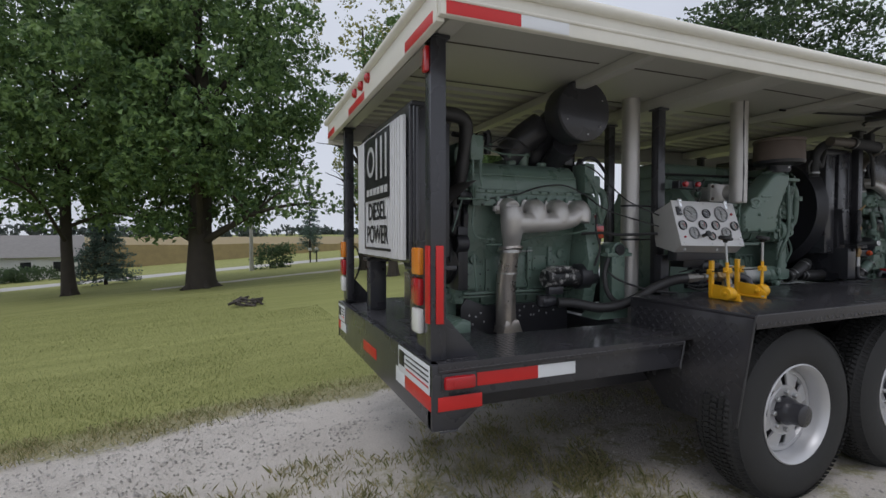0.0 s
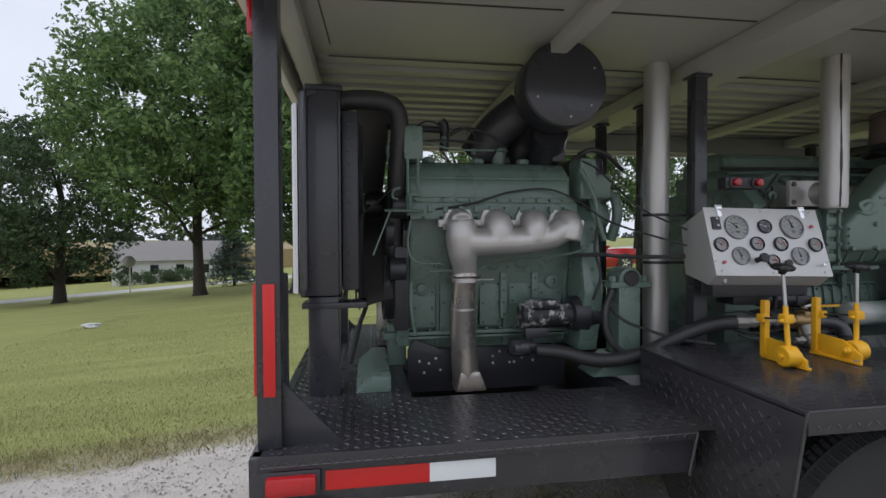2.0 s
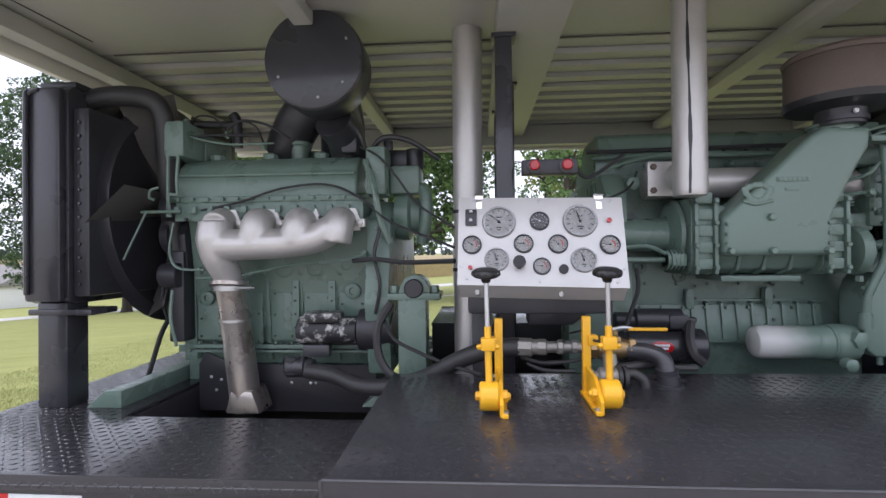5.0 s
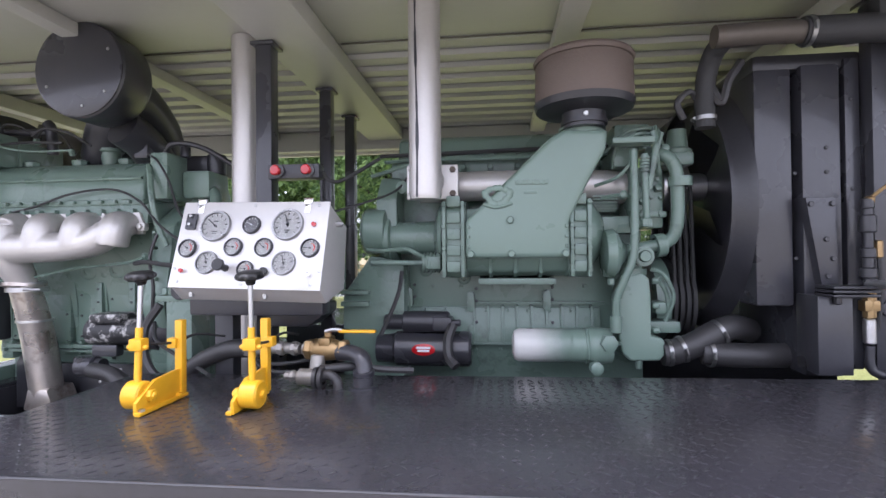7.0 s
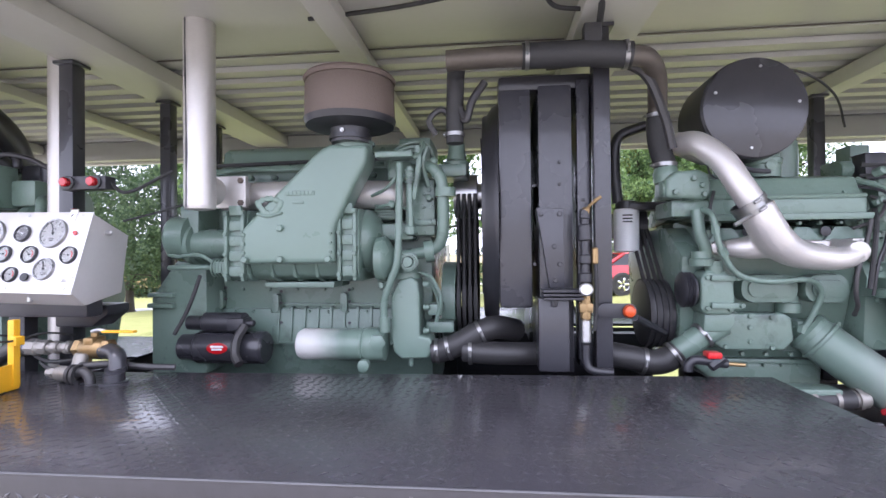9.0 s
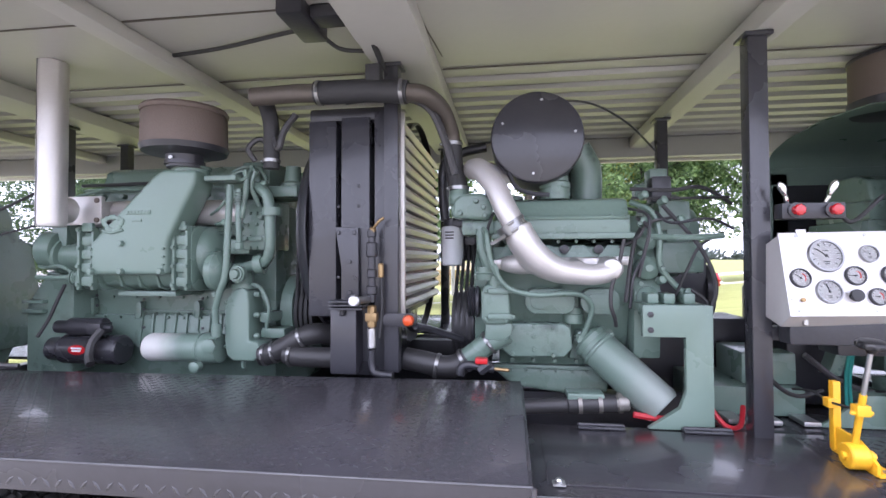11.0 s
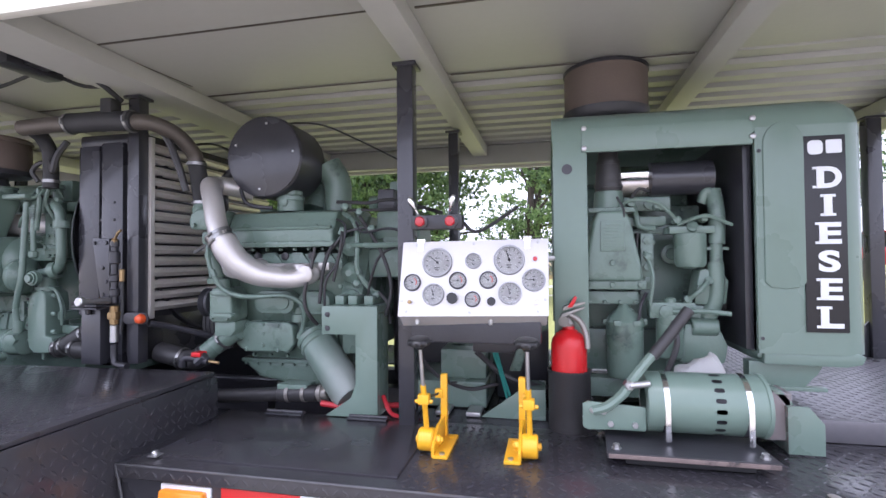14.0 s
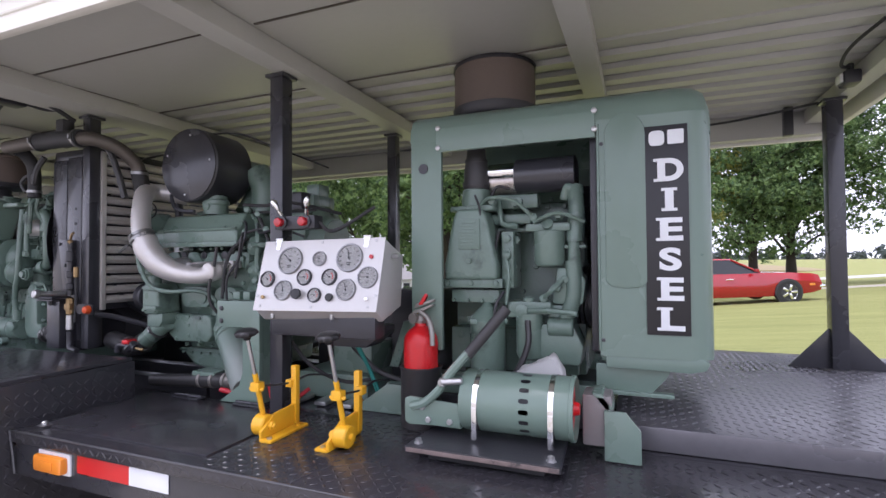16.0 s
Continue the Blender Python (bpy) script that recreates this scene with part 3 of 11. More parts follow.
def licence_sticker(y0, y1, z0, z1):
    p = tape(y0, y1, 0.6305, z0, z1, TAPE_WHITE, "sticker", "white sticker with a small picture and unreadable print", face='x')
    for k in range(4):
        b = B()
        zz = z1 - 0.018 - k * (z1 - z0 - 0.03) / 4
        box(b, 0.6275, 0.6295, y0 + 0.01, y1 - 0.09 - 0.02 * (k % 2), zz - 0.006, zz, 0.0003)
        part("print_bar", b, TAPE_RED if k == 3 else INK, p)
    b = B()
    box(b, 0.6275, 0.6295, y1 - 0.085, y1 - 0.015, z0 + 0.03, z1 - 0.015, 0.0003)
    part("picture", b, INK, p)


licence_sticker(Y0 + 0.02, Y0 + 0.41, 0.602, 0.712)
licence_sticker(Y1 - 0.24, Y1 - 0.03, 0.600, 0.705)


def lamp(x0, x1, z0, z1, y, lens, name, label, base=True):
    b = B()
    box(b, x0 - 0.008, x1 + 0.008, y - 0.006, y + 0.004, z0 - 0.008, z1 + 0.008, 0.004)
    q = part(name, b, BLACK if lens is REDLENS else TAPE_WHITE, trailer, label)
    b = B()
    box(b, x0, x1, y - 0.028, y - 0.003, z0, z1, 0.011)
    part("lens", b, lens, q)
    b = B()
    box(b, (x0 + x1) / 2 - 0.03, (x0 + x1) / 2 + 0.03, y - 0.031, y - 0.027, z0 + 0.013, z1 - 0.013, 0.0015)
    part("lens_rib", b, lens, q)


lamp(0.675, 0.80, 0.627, 0.676, Y0 + 0.002, REDLENS, "side_marker_lamp", "red side marker lamp")

# fender box over the wheels
FX = 1.944
before = set(bpy.data.objects)
bm = B()
prism(bm, [(FX, 1.366), (4.545, 1.345), (4.545, 2.055), (FX - 0.012, 2.055)], ZF - 0.014, ZF, 'z', 0.003)
fender = part("fender_deck", bm, DECK, trailer, "black tread-plate deck over the wheels")
treads("tread", [((FX + 0.01, 1.375, ZF), X, Y, 2.58, 0.67)], fender)
bm = B()
prism(bm, [(FX - 0.004, 1.360), (4.55, 1.338), (4.55, 1.3445), (FX - 0.004, 1.3655)], ZF - 0.056, ZF + 0.002, 'z', 0.002)
part("fender_lip", bm, DECK, trailer)
treads("lip_tread", [((FX + 0.01, 1.359, ZF - 0.052), Vector((2.6, -0.021, 0)).normalized(), Z, 2.58, 0.05)], trailer, high=0.0014)
bm = B()
prism(bm, [(1.362, ZF - 0.015), (1.44, 0.385), (1.50, 0.36), (1.83, 0.355), (2.06, 0.58), (2.06, ZF - 0.015)], FX - 0.008, FX, 'x', 0.002)
part("fender_end_plate", bm, DECK, trailer)
treads("end_tread", [((FX - 0.008, 2.05, 0.60), (0, -1, 0), Z, 0.63, 0.26), ((FX - 0.008, 1.82, 0.37), (0, -1, 0), Z, 0.36, 0.23)], trailer, high=0.0016)
bm = B()
prism(bm, [(1.34, ZF - 0.015), (1.34, 0.42), (1.50, 0.36), (2.06, 0.36), (2.06, ZF - 0.015)], 4.544, 4.552, 'x', 0.002)
part("fender_end_plate", bm, DECK, trailer)
treads("end_tread", [((4.552, 1.35, 0.38), Y, Z, 0.70, 0.48)], trailer)
bm = B()
box(bm, 1.96, 4.54, 2.046, 2.054, 0.60, ZF - 0.015, 0.002)
part("fender_inner_wall", bm, BLACK_SATIN, trailer)
bm = B()
box(bm, 1.96, 4.54, 1.80, 1.81, 0.45, ZF - 0.016, 0.002)
part("wheel_well_wall", bm, BLACK_SATIN, trailer)
bm = B()
box(bm, 1.945, 4.545, 3.10, 3.86, ZF - 0.014, ZF, 0.003)
box(bm, 1.94, 4.55, 3.855, 3.862, ZF - 0.056, ZF + 0.002, 0.002)
part("fender_deck", bm, DECK, trailer)
# weld beads on the fender edges
bm = B()
tube(bm, [(FX - 0.006, 1.361, ZF), (FX - 0.006, 1.44, 0.39)], 0.004, 6, straight=True)
tube(bm, [(4.552, 1.338, ZF), (4.552, 1.338, 0.43)], 0.005, 6, straight=True)
tube(bm, [(FX - 0.004, 1.361, ZF + 0.001), (4.55, 1.339, ZF + 0.001)], 0.0022, 6, straight=True)
tube(bm, [(0.66, Y0 - 0.003, ZD + 0.001), (1.872, Y0 - 0.003, ZD + 0.001)], 0.0022, 6, straight=True)
tube(bm, [(1.872, Y0 - 0.003, ZD), (1.845, Y0 - 0.003, 0.60)], 0.004, 6, straight=True)
part("weld_bead", bm, EDGE, trailer)
# the fender deck drops a little towards the rear
slope = Matrix.Translation((3.78, 0, ZF)) @ Matrix.Rotation(-0.0088, 4, 'Y') @ Matrix.Translation((-3.78, 0, -ZF))
for ob in set(bpy.data.objects) - before:
    if ob.type == 'MESH' and ob.parent in before:
        ob.matrix_basis = slope @ ob.matrix_basis

# frame rails below, axles
for yy in (1.98, 3.16):
    bm = B()
    box(bm, 0.70, 8.6, yy, yy + 0.07, 0.42, 0.575, 0.006)
    part("frame_rail", bm, BLACK_SATIN, trailer)
WHEELS = (2.338, 3.20, 4.062)
for wx in WHEELS:
    bm = B()
    cyl(bm, (wx, 1.55, 0.375), (wx, 3.65, 0.375), 0.045, 16)
    part("axle", bm, BLACK_SATIN, trailer)


def wheel(wx, out):
    """out: -1 faces the near side, 1 the far side."""
    yc = 1.545 if out < 0 else 3.655
    ax = (0, out, 0)
    o = (wx, yc, 0.375)
    b = B()
    lathe(b, o, ax, [(-0.02, 0.03), (0.02, 0.066), (0.072, 0.064), (0.084, 0.058), (0.098, 0.052), (0.138, 0.050), (0.145, 0.035)], 24)
    hub = part("wheel", b, BLACK, trailer, "black hub on an eight-stud wheel")
    b = B()
    prof = [(-0.115, 0.235), (-0.118, 0.285), (-0.114, 0.340), (-0.096, 0.390), (-0.074, 0.408), (0.074, 0.408), (0.096, 0.390), (0.114, 0.340), (0.118, 0.285), (0.108, 0.238), (0.098, 0.222), (-0.10, 0.222), (-0.115, 0.235)]
    lathe(b, o, ax, prof, 64, cap=False)
    ty = part("tyre", b, TYRE, hub, "worn black trailer tyre")
    # tread blocks round the crown
    vs, fs = [], []
    count = 104
    for band, (h0, h1, ro, tilt) in enumerate(((-0.106, -0.052, 0.416, 0.25), (-0.044, -0.016, 0.419, -0.18), (-0.008, 0.018, 0.419, 0.18), (0.026, 0.048, 0.419, -0.18), (0.056, 0.108, 0.416, 0.25))):
        for i in range(count):
            q0 = 2 * math.pi * i / count
            wq = 2 * math.pi / count * 0.58
            k = len(vs)
            for rr in (0.392, ro):
                for hh, sh in ((h0, 0), (h1, tilt * 2 * math.pi / count)):
                    for dq in (0, wq):
                        q = q0 + dq + sh
                        drop = 0.028 if abs(hh) > 0.09 and rr > 0.40 else 0
                        vs.append((wx + math.cos(q) * (rr - drop), yc + out * hh, 0.375 + math.sin(q) * (rr - drop)))
            fs += [(k + 4, k + 5, k + 7, k + 6), (k, k + 1, k + 5, k + 4), (k + 2, k + 6, k + 7, k + 3), (k, k + 4, k + 6, k + 2), (k + 1, k + 3, k + 7, k + 5)]
    me = bpy.data.meshes.new("tread_block")
    me.from_pydata(vs, [], fs)
    me.materials.append(TYRE)
    tb = new("tread_block", me)
    tb.parent = hub
    tb["kind"] = "stuff"
    tb.matrix_parent_inverse = Matrix.Identity(4)
    b = B()
    lathe(b, o, ax, [(0.098, 0.226), (0.108, 0.232), (0.112, 0.226), (0.100, 0.214), (0.070, 0.205), (0.020, 0.198), (0.000, 0.190), (-0.02, 0.19), (-0.10, 0.215), (-0.10, 0.226), (0.098, 0.226)], 48, cap=False)
    part("rim", b, RIM, hub)
    b = B()
    d, a, c = frame_for(ax)
    # the dished disc, with eight windows between ribs
    lathe(b, o, ax, [(0.012, 0.055), (0.044, 0.070), (0.052, 0.112), (0.044, 0.118), (0.038, 0.112), (0.03, 0.06), (0.012, 0.055)], 40, cap=False)
    for i in range(8):
        q = 2 * math.pi * (i + 0.5) / 8
        u, v = a * math.cos(q) + c * math.sin(q), -a * math.sin(q) + c * math.cos(q)
        t = bmesh.new()
        corner = []
        for r0, w0, h0 in ((0.108, 0.030, 0.048), (0.195, 0.050, 0.030)):
            for sgn in (-1, 1):
                for dh in (0, -0.012):
                    corner.append(t.verts.new(Vector(o) + u * r0 + v * (w0 * sgn) + d * (h0 + dh)))
        for f in ((0, 2, 6, 4), (1, 5, 7, 3), (0, 4, 5, 1), (2, 3, 7, 6), (4, 6, 7, 5), (0, 1, 3, 2)):
            t.faces.new([corner[g] for g in f])
        bmesh.ops.recalc_face_normals(t, faces=t.faces[:])
        soften(t, 0.004)
        spoke = B()
        merge(spoke, t)
        part("wheel_spoke", spoke, RIM, hub)
    lathe(b, o, ax, [(0.022, 0.168), (0.038, 0.176), (0.036, 0.195), (0.02, 0.198)], 40, cap=False)
    part("wheel_disc", b, RIM, hub)
    for i in range(8):
        q = 2 * math.pi * i / 8
        u = a * math.cos(q) + c * math.sin(q)
        b = B()
        cyl(b, Vector(o) + u * 0.088 + d * 0.040, Vector(o) + u * 0.088 + d * 0.066, 0.012, 6, 0.003)
        part("lug_nut", b, STEEL, hub)
    b = B()
    lathe(b, o, ax, [(-0.02, 0.10), (-0.018, 0.165), (-0.06, 0.17), (-0.06, 0.1)], 32)
    part("brake_drum", b, BLACK_SATIN, hub)


for wx in WHEELS:
    wheel(wx, -1)
    wheel(wx, 1)

# front deck
XF = 8.55
bm = B()
box(bm, 4.552, XF, Y0 - 0.01, 2.14, ZC - 0.012, ZC, 0.003)
box(bm, 4.552, XF, 3.02, Y1, ZC - 0.012, ZC, 0.003)
box(bm, 5.16, XF, 2.14, 3.02, ZC - 0.014, ZC - 0.002, 0.003)
front_deck = part("front_deck", bm, DECK, trailer, "black tread-plate front deck with scuffed paint")
treads("tread", [((5.34, Y0, ZC), X, Y, 3.0, 0.46), ((5.34, 2.12, ZC - 0.002), X, Y, 1.2, 0.5)], front_deck, high=0.0014)
bm = B()
box(bm, 4.552, XF, Y0 - 0.018, Y0 - 0.01, ZC - 0.034, ZC + 0.002, 0.002)
part("deck_lip", bm, DECK, trailer)
treads("lip_tread", [((4.56, Y0 - 0.018, ZC - 0.032), X, Z, 3.9, 0.032)], trailer)
bm = B()
tube(bm, [(4.56, Y0 - 0.017, ZC + 0.001), (XF, Y0 - 0.017, ZC + 0.001)], 0.003, 6, straight=True)
tube(bm, [(4.556, Y0 - 0.016, ZC), (4.585, Y0 - 0.016, 0.60)], 0.004, 6, straight=True)
part("weld_bead", bm, EDGE, trailer)
bm = B()
box(bm, 4.56, XF, Y0 - 0.004, Y0 + 0.06, 0.59, ZC - 0.034, 0.004)
part("side_rail", bm, BLACK, trailer)
lamp(4.70, 4.835, 0.632, 0.682, Y0 - 0.004, AMBER, "side_marker_lamp", "amber side marker lamp in a white bezel")
tape(4.872, 5.095, Y0 - 0.006, 0.640, 0.692, TAPE_RED)
tape(5.095, 5.248, Y0 - 0.006, 0.640, 0.692, TAPE_WHITE)
# hinged access lid in the deck with two hinges
bm = B()
box(bm, 4.60, 5.33, 1.70, 2.10, ZC, ZC + 0.005, 0.003)
lid = part("access_lid", bm, DECK, trailer, "flat black access lid in the deck")
for hx in (4.72, 5.03):
    bm = B()
    box(bm, hx, hx + 0.14, 2.085, 2.125, ZC + 0.005, ZC + 0.012, 0.003)
    cyl(bm, (hx, 2.105, ZC + 0.014), (hx + 0.14, 2.105, ZC + 0.014), 0.006, 10)
    part("hinge", bm, BLACK, lid)
bm = B()
cyl(bm, (4.625, 1.70, ZC + 0.004), (4.625, 1.70, ZC + 0.018), 0.010, 10)
box(bm, 4.61, 4.64, 1.685, 1.715, ZC + 0.004, ZC + 0.008, 0.002)
part("lid_latch", bm, STEEL, lid)
# raised front platform
bm = B()
box(bm, 6.36, XF, 2.17, Y1, ZC, 0.798, 0.005)
platform = part("raised_platform", bm, PLATFORM, trailer, "raised black tread-plate platform")
treads("tread", [((6.37, 2.18, 0.798), X, Y, 2.1, 1.3)], platform, high=0.0019, mat=PLATFORM)


# ---- posts ----
def post(x, y, z0, z1, w=0.05, label="", gusset=0, name="post"):
    z1 = min(z1, 1.933)
    b = B()
    box(b, x - w / 2, x + w / 2, y - w / 2, y + w / 2, z0, z1, 0.005)
    box(b, x - w / 2 - 0.012, x + w / 2 + 0.012, y - w / 2 - 0.012, y + w / 2 + 0.012, z1 - 0.012, z1, 0.002)
    q = part(name, b, BLACK, trailer, label)
    if gusset:
        b = B()
        for s in (-1, 1):
            if gusset == 2 or s == 1:
                prism(b, [(x + s * w / 2, z0), (x + s * (w / 2 + 0.15), z0), (x + s * w / 2, z0 + 0.17)], y - 0.006, y + 0.006, 'y', 0.001)
        part("gusset", b, BLACK, q)
    return q


near_post = post(0.676, 1.731, ZD, 1.955, 0.062, gusset=1)
far_post = post(0.69, 3.44, ZD, 1.94, 0.062, gusset=1)
bm = B()
box(bm, 0.664, 0.694, 1.693, 1.700, 0.862, 1.155, 0.001)
part("reflective_tape", bm, TAPE_RED, near_post)
bm = B()
box(bm, 0.638, 0.645, 1.706, 1.745, 0.862, 1.155, 0.001)
part("reflective_tape", bm, TAPE_RED, near_post)
for pst, py in ((near_post, 1.795), (far_post, 3.36)):
    bm = B()
    box(bm, 0.652, 0.70, py - 0.036, py + 0.095, ZD + 0.03, ZD + 0.45, 0.006)
    tl = part("tail_lamp", bm, BLACK, pst)
    for (z0, z1), lens in (((0.315, 0.425), AMBER), ((0.195, 0.305), REDLENS), ((0.085, 0.185), CLEARLENS)):
        bm = B()
        box(bm, 0.628, 0.656, py + 0.003, py + 0.092, ZD + z0, ZD + z1, 0.014)
        part("lens", bm, lens, tl)
bm = B()
box(bm, 0.628, 0.646, 1.709, 1.753, 1.80, 1.895, 0.008)
part("clearance_lamp", bm, REDLENS, near_post, "red lamp high on the post")
bm = B()
tube(bm, [(0.70, 3.46, 1.12), (0.74, 3.42, 1.10), (0.76, 3.40, 0.98), (0.72, 3.44, 0.86), (0.70, 3.46, 0.84)], 0.006, 8)
part("lamp_cable", bm, RUBBER, far_post)
post(2.278, 2.215, 0.62, 1.965, 0.055)
post(2.32, 2.68, 0.62, 1.965, 0.05)
post(2.30, 3.09, 0.62, 1.965, 0.05)
post(4.115, 2.165, ZF, 1.955, 0.05)
post(4.12, 3.48, ZD, 1.95, 0.05)
front_mid = post(5.245, 2.10, ZC, 1.965, 0.055)
post(5.235, 2.99, ZC, 1.95, 0.05)
post(7.205, 3.215, 0.798, 1.965, 0.06, gusset=2)
post(7.28, 1.72, ZC, 1.955, 0.06, gusset=2)

# ---- canopy ----
CX0, CX1, CY0, CY1 = 0.60, 7.36, 1.49, 3.76
ZR = 2.002
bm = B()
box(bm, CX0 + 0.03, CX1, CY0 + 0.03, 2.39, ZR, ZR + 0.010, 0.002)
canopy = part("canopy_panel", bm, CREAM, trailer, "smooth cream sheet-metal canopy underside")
# corrugated part beyond the smooth strip
bm = B()
prev = None
y = 2.392
while y < CY1 - 0.02:
    for dy, zz in ((0.0, 0.024), (0.026, 0.024), (0.036, 0.006), (0.095, 0.006), (0.105, 0.024)):
        a, b = bm.verts.new((CX0 + 0.03, y + dy, ZR + zz)), bm.verts.new((CX1, y + dy, ZR + zz))
        if prev:
            bm.faces.new((prev[0], a, b, prev[1]))
        prev = (a, b)
    y += 0.131
bmesh.ops.recalc_face_normals(bm, faces=bm.faces[:])
bmesh.ops.solidify(bm, geom=bm.faces[:], thickness=0.002)
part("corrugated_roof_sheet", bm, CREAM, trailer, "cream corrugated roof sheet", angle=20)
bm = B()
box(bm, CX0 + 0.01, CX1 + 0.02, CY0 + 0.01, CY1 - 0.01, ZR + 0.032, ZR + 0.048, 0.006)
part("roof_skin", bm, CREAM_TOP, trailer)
# lapped seams in the smooth strip, each sheet a little open along its edge
for x0, x1, y0, y1 in ((0.79, 1.56, 1.905, 1.880), (1.70, 2.24, 1.870, 1.862), (2.48, 3.22, 1.862, 1.868), (3.33, 4.04, 1.866, 1.870), (4.228, 5.20, 1.853, 1.850), (5.34, 6.20, 1.86, 1.862), (6.33, 7.2, 1.862, 1.86),
                       (0.79, 2.24, 2.388, 2.386), (2.48, 4.04, 2.388, 2.388), (4.26, 5.22, 2.387, 2.386), (5.34, 6.22, 2.386, 2.388)):
    bm = B()
    prism(bm, [(x0, y0), (x1, y1), (x1, y1 + 0.005), (x0, y0 + 0.008)], ZR - 0.004, ZR - 0.0005, 'z', 0.0)
    part("panel_seam", bm, SOOT, trailer)
for x0, x1 in ((4.232, 4.272), (0.785, 0.80)):
    bm = B()
    prism(bm, [(x0, 1.855), (x0 + 0.004, 1.855), (x1 + 0.004, 2.27), (x1, 2.27)], ZR - 0.003, ZR - 0.0005, 'z', 0.0)
    part("panel_seam", bm, SOOT, trailer)
# edge fascia with a rounded drip rail
for side in (0, 1):
    yy = CY0 if side == 0 else CY1 - 0.03
    zb = 1.912 if side == 0 else 1.872
    bm = B()
    box(bm, CX0, CX1, yy, yy + 0.03, zb, 2.02, 0.006)
    ybead = CY0 - 0.006 if side == 0 else CY1 + 0.006
    tube(bm, [(CX0, ybead, 2.028), (CX1, ybead, 2.028)], 0.022, 12, straight=True)
    tube(bm, [(CX0, ybead + 0.006 * (1 - 2 * side), zb + 0.052), (CX1, ybead + 0.006 * (1 - 2 * side), zb + 0.052)], 0.007, 8, straight=True)
    part("canopy_fascia", bm, CREAM_TOP, trailer, "white rolled canopy edge")
bm = B()
box(bm, CX0 - 0.004, CX0 + 0.028, CY0 + 0.031, CY1 - 0.031, 1.900, 2.02, 0.006)
tube(bm, [(CX0 - 0.006, CY0, 2.028), (CX0 - 0.006, CY1, 2.028)], 0.022, 12, straight=True)
part("canopy_fascia", bm, CREAM_TOP, trailer, "white canopy end edge")
bm = B()
box(bm, CX1 - 0.03, CX1 - 0.002, CY0 + 0.031, CY1 - 0.031, 1.90, 2.02, 0.006)
part("canopy_fascia", bm, CREAM_TOP, trailer)
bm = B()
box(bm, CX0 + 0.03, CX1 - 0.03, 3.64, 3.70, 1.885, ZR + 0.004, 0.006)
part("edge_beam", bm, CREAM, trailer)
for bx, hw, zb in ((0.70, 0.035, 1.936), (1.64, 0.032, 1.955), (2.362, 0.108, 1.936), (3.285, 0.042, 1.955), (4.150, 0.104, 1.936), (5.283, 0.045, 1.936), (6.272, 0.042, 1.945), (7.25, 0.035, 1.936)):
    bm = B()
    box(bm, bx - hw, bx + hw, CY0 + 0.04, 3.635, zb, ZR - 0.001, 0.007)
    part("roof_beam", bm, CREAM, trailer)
tape(0.62, 0.90, CY0 - 0.001, 1.916, 1.960, TAPE_RED)
tape(0.90, 1.10, CY0 - 0.001, 1.916, 1.960, TAPE_WHITE)
for y0, y1 in ((1.55, 1.85), (2.55, 2.95), (3.45, 3.72)):
    tape(y0, y1, CX0 - 0.005, 1.905, 1.945, TAPE_RED, face='x')
for yy in (2.45, 2.60, 2.75):
    bm = B()
    lathe(bm, (CX0 - 0.004, yy, 1.985), (-1, 0, 0), [(0, 0.026), (0.012, 0.026), (0.022, 0.016), (0.024, 0.004)], 16)
    part("marker_lamp", bm, REDLENS, trailer)
for xx in (1.6, 3.3, 6.2):
    for yy in (1.56, 1.60):
        bm = B()
        hexbolt(bm, (xx, yy, ZR - 0.001), (0, 0, -1), 0.006, 0.006)
        part("roof_bolt", bm, STEEL, trailer)

# ---- helpers for engine details ----
def bolts(name, pts, axis, mat, parent, r=0.007, h=0.006):
    for p in pts:
        b = B()
        hexbolt(b, p, axis, r, h)
        part(name, b, mat, parent)


def flange(bm, x, y, z, rx, rz, th=0.012, seg=20):
    """An oval plate in the x-z plane."""
    pts = [(x + rx * math.cos(2 * math.pi * i / seg), z + rz * math.sin(2 * math.pi * i / seg)) for i in range(seg)]
    return prism(bm, pts, y - th, y, 'y', 0.002)


def rounded(x0, x1, z0, z1, r, seg=4):
    out = []
    for cx, cz, q in ((x1 - r, z1 - r, 0), (x0 + r, z1 - r, 90), (x0 + r, z0 + r, 180), (x1 - r, z0 + r, 270)):
        out += [(cx + r * math.cos(radians(q + 90 * i / seg)), cz + r * math.sin(radians(q + 90 * i / seg))) for i in range(seg + 1)]
    return out


def cable(name, pts, r, mat, parent, steps=7):
    b = B()
    tube(b, pts, r, 7, steps)
    return part(name, b, mat, parent)


def caps_row(bm, pts, r=0.022, h=0.02):
    for p in pts:
        lathe(bm, p, (0, 0, 1), [(0, r * 0.8), (h * 0.4, r), (h, r * 0.9), (h * 1.2, r * 0.3)], 14)


# ---- rear engine: V8 two-stroke diesel ----
eA = thing("diesel_engine", (1.45, 2.6, 0.62), "green V8 diesel engine with silver exhaust manifold", "engine")
bm = B()
prism(bm, [(2.38, 0.80), (2.82, 0.80), (2.86, 1.02), (2.92, 1.36), (2.70, 1.40), (2.50, 1.40), (2.28, 1.36), (2.34, 1.02)], 1.105, 1.80, 'x', 0.012)
blockA = part("block", bm, GREEN, eA)
bm = B()
prism(bm, [(2.44, 0.66), (2.76, 0.66), (2.84, 0.80), (2.36, 0.80)], 1.14, 1.78, 'x', 0.02)
part("oil_pan", bm, GREEN, eA)
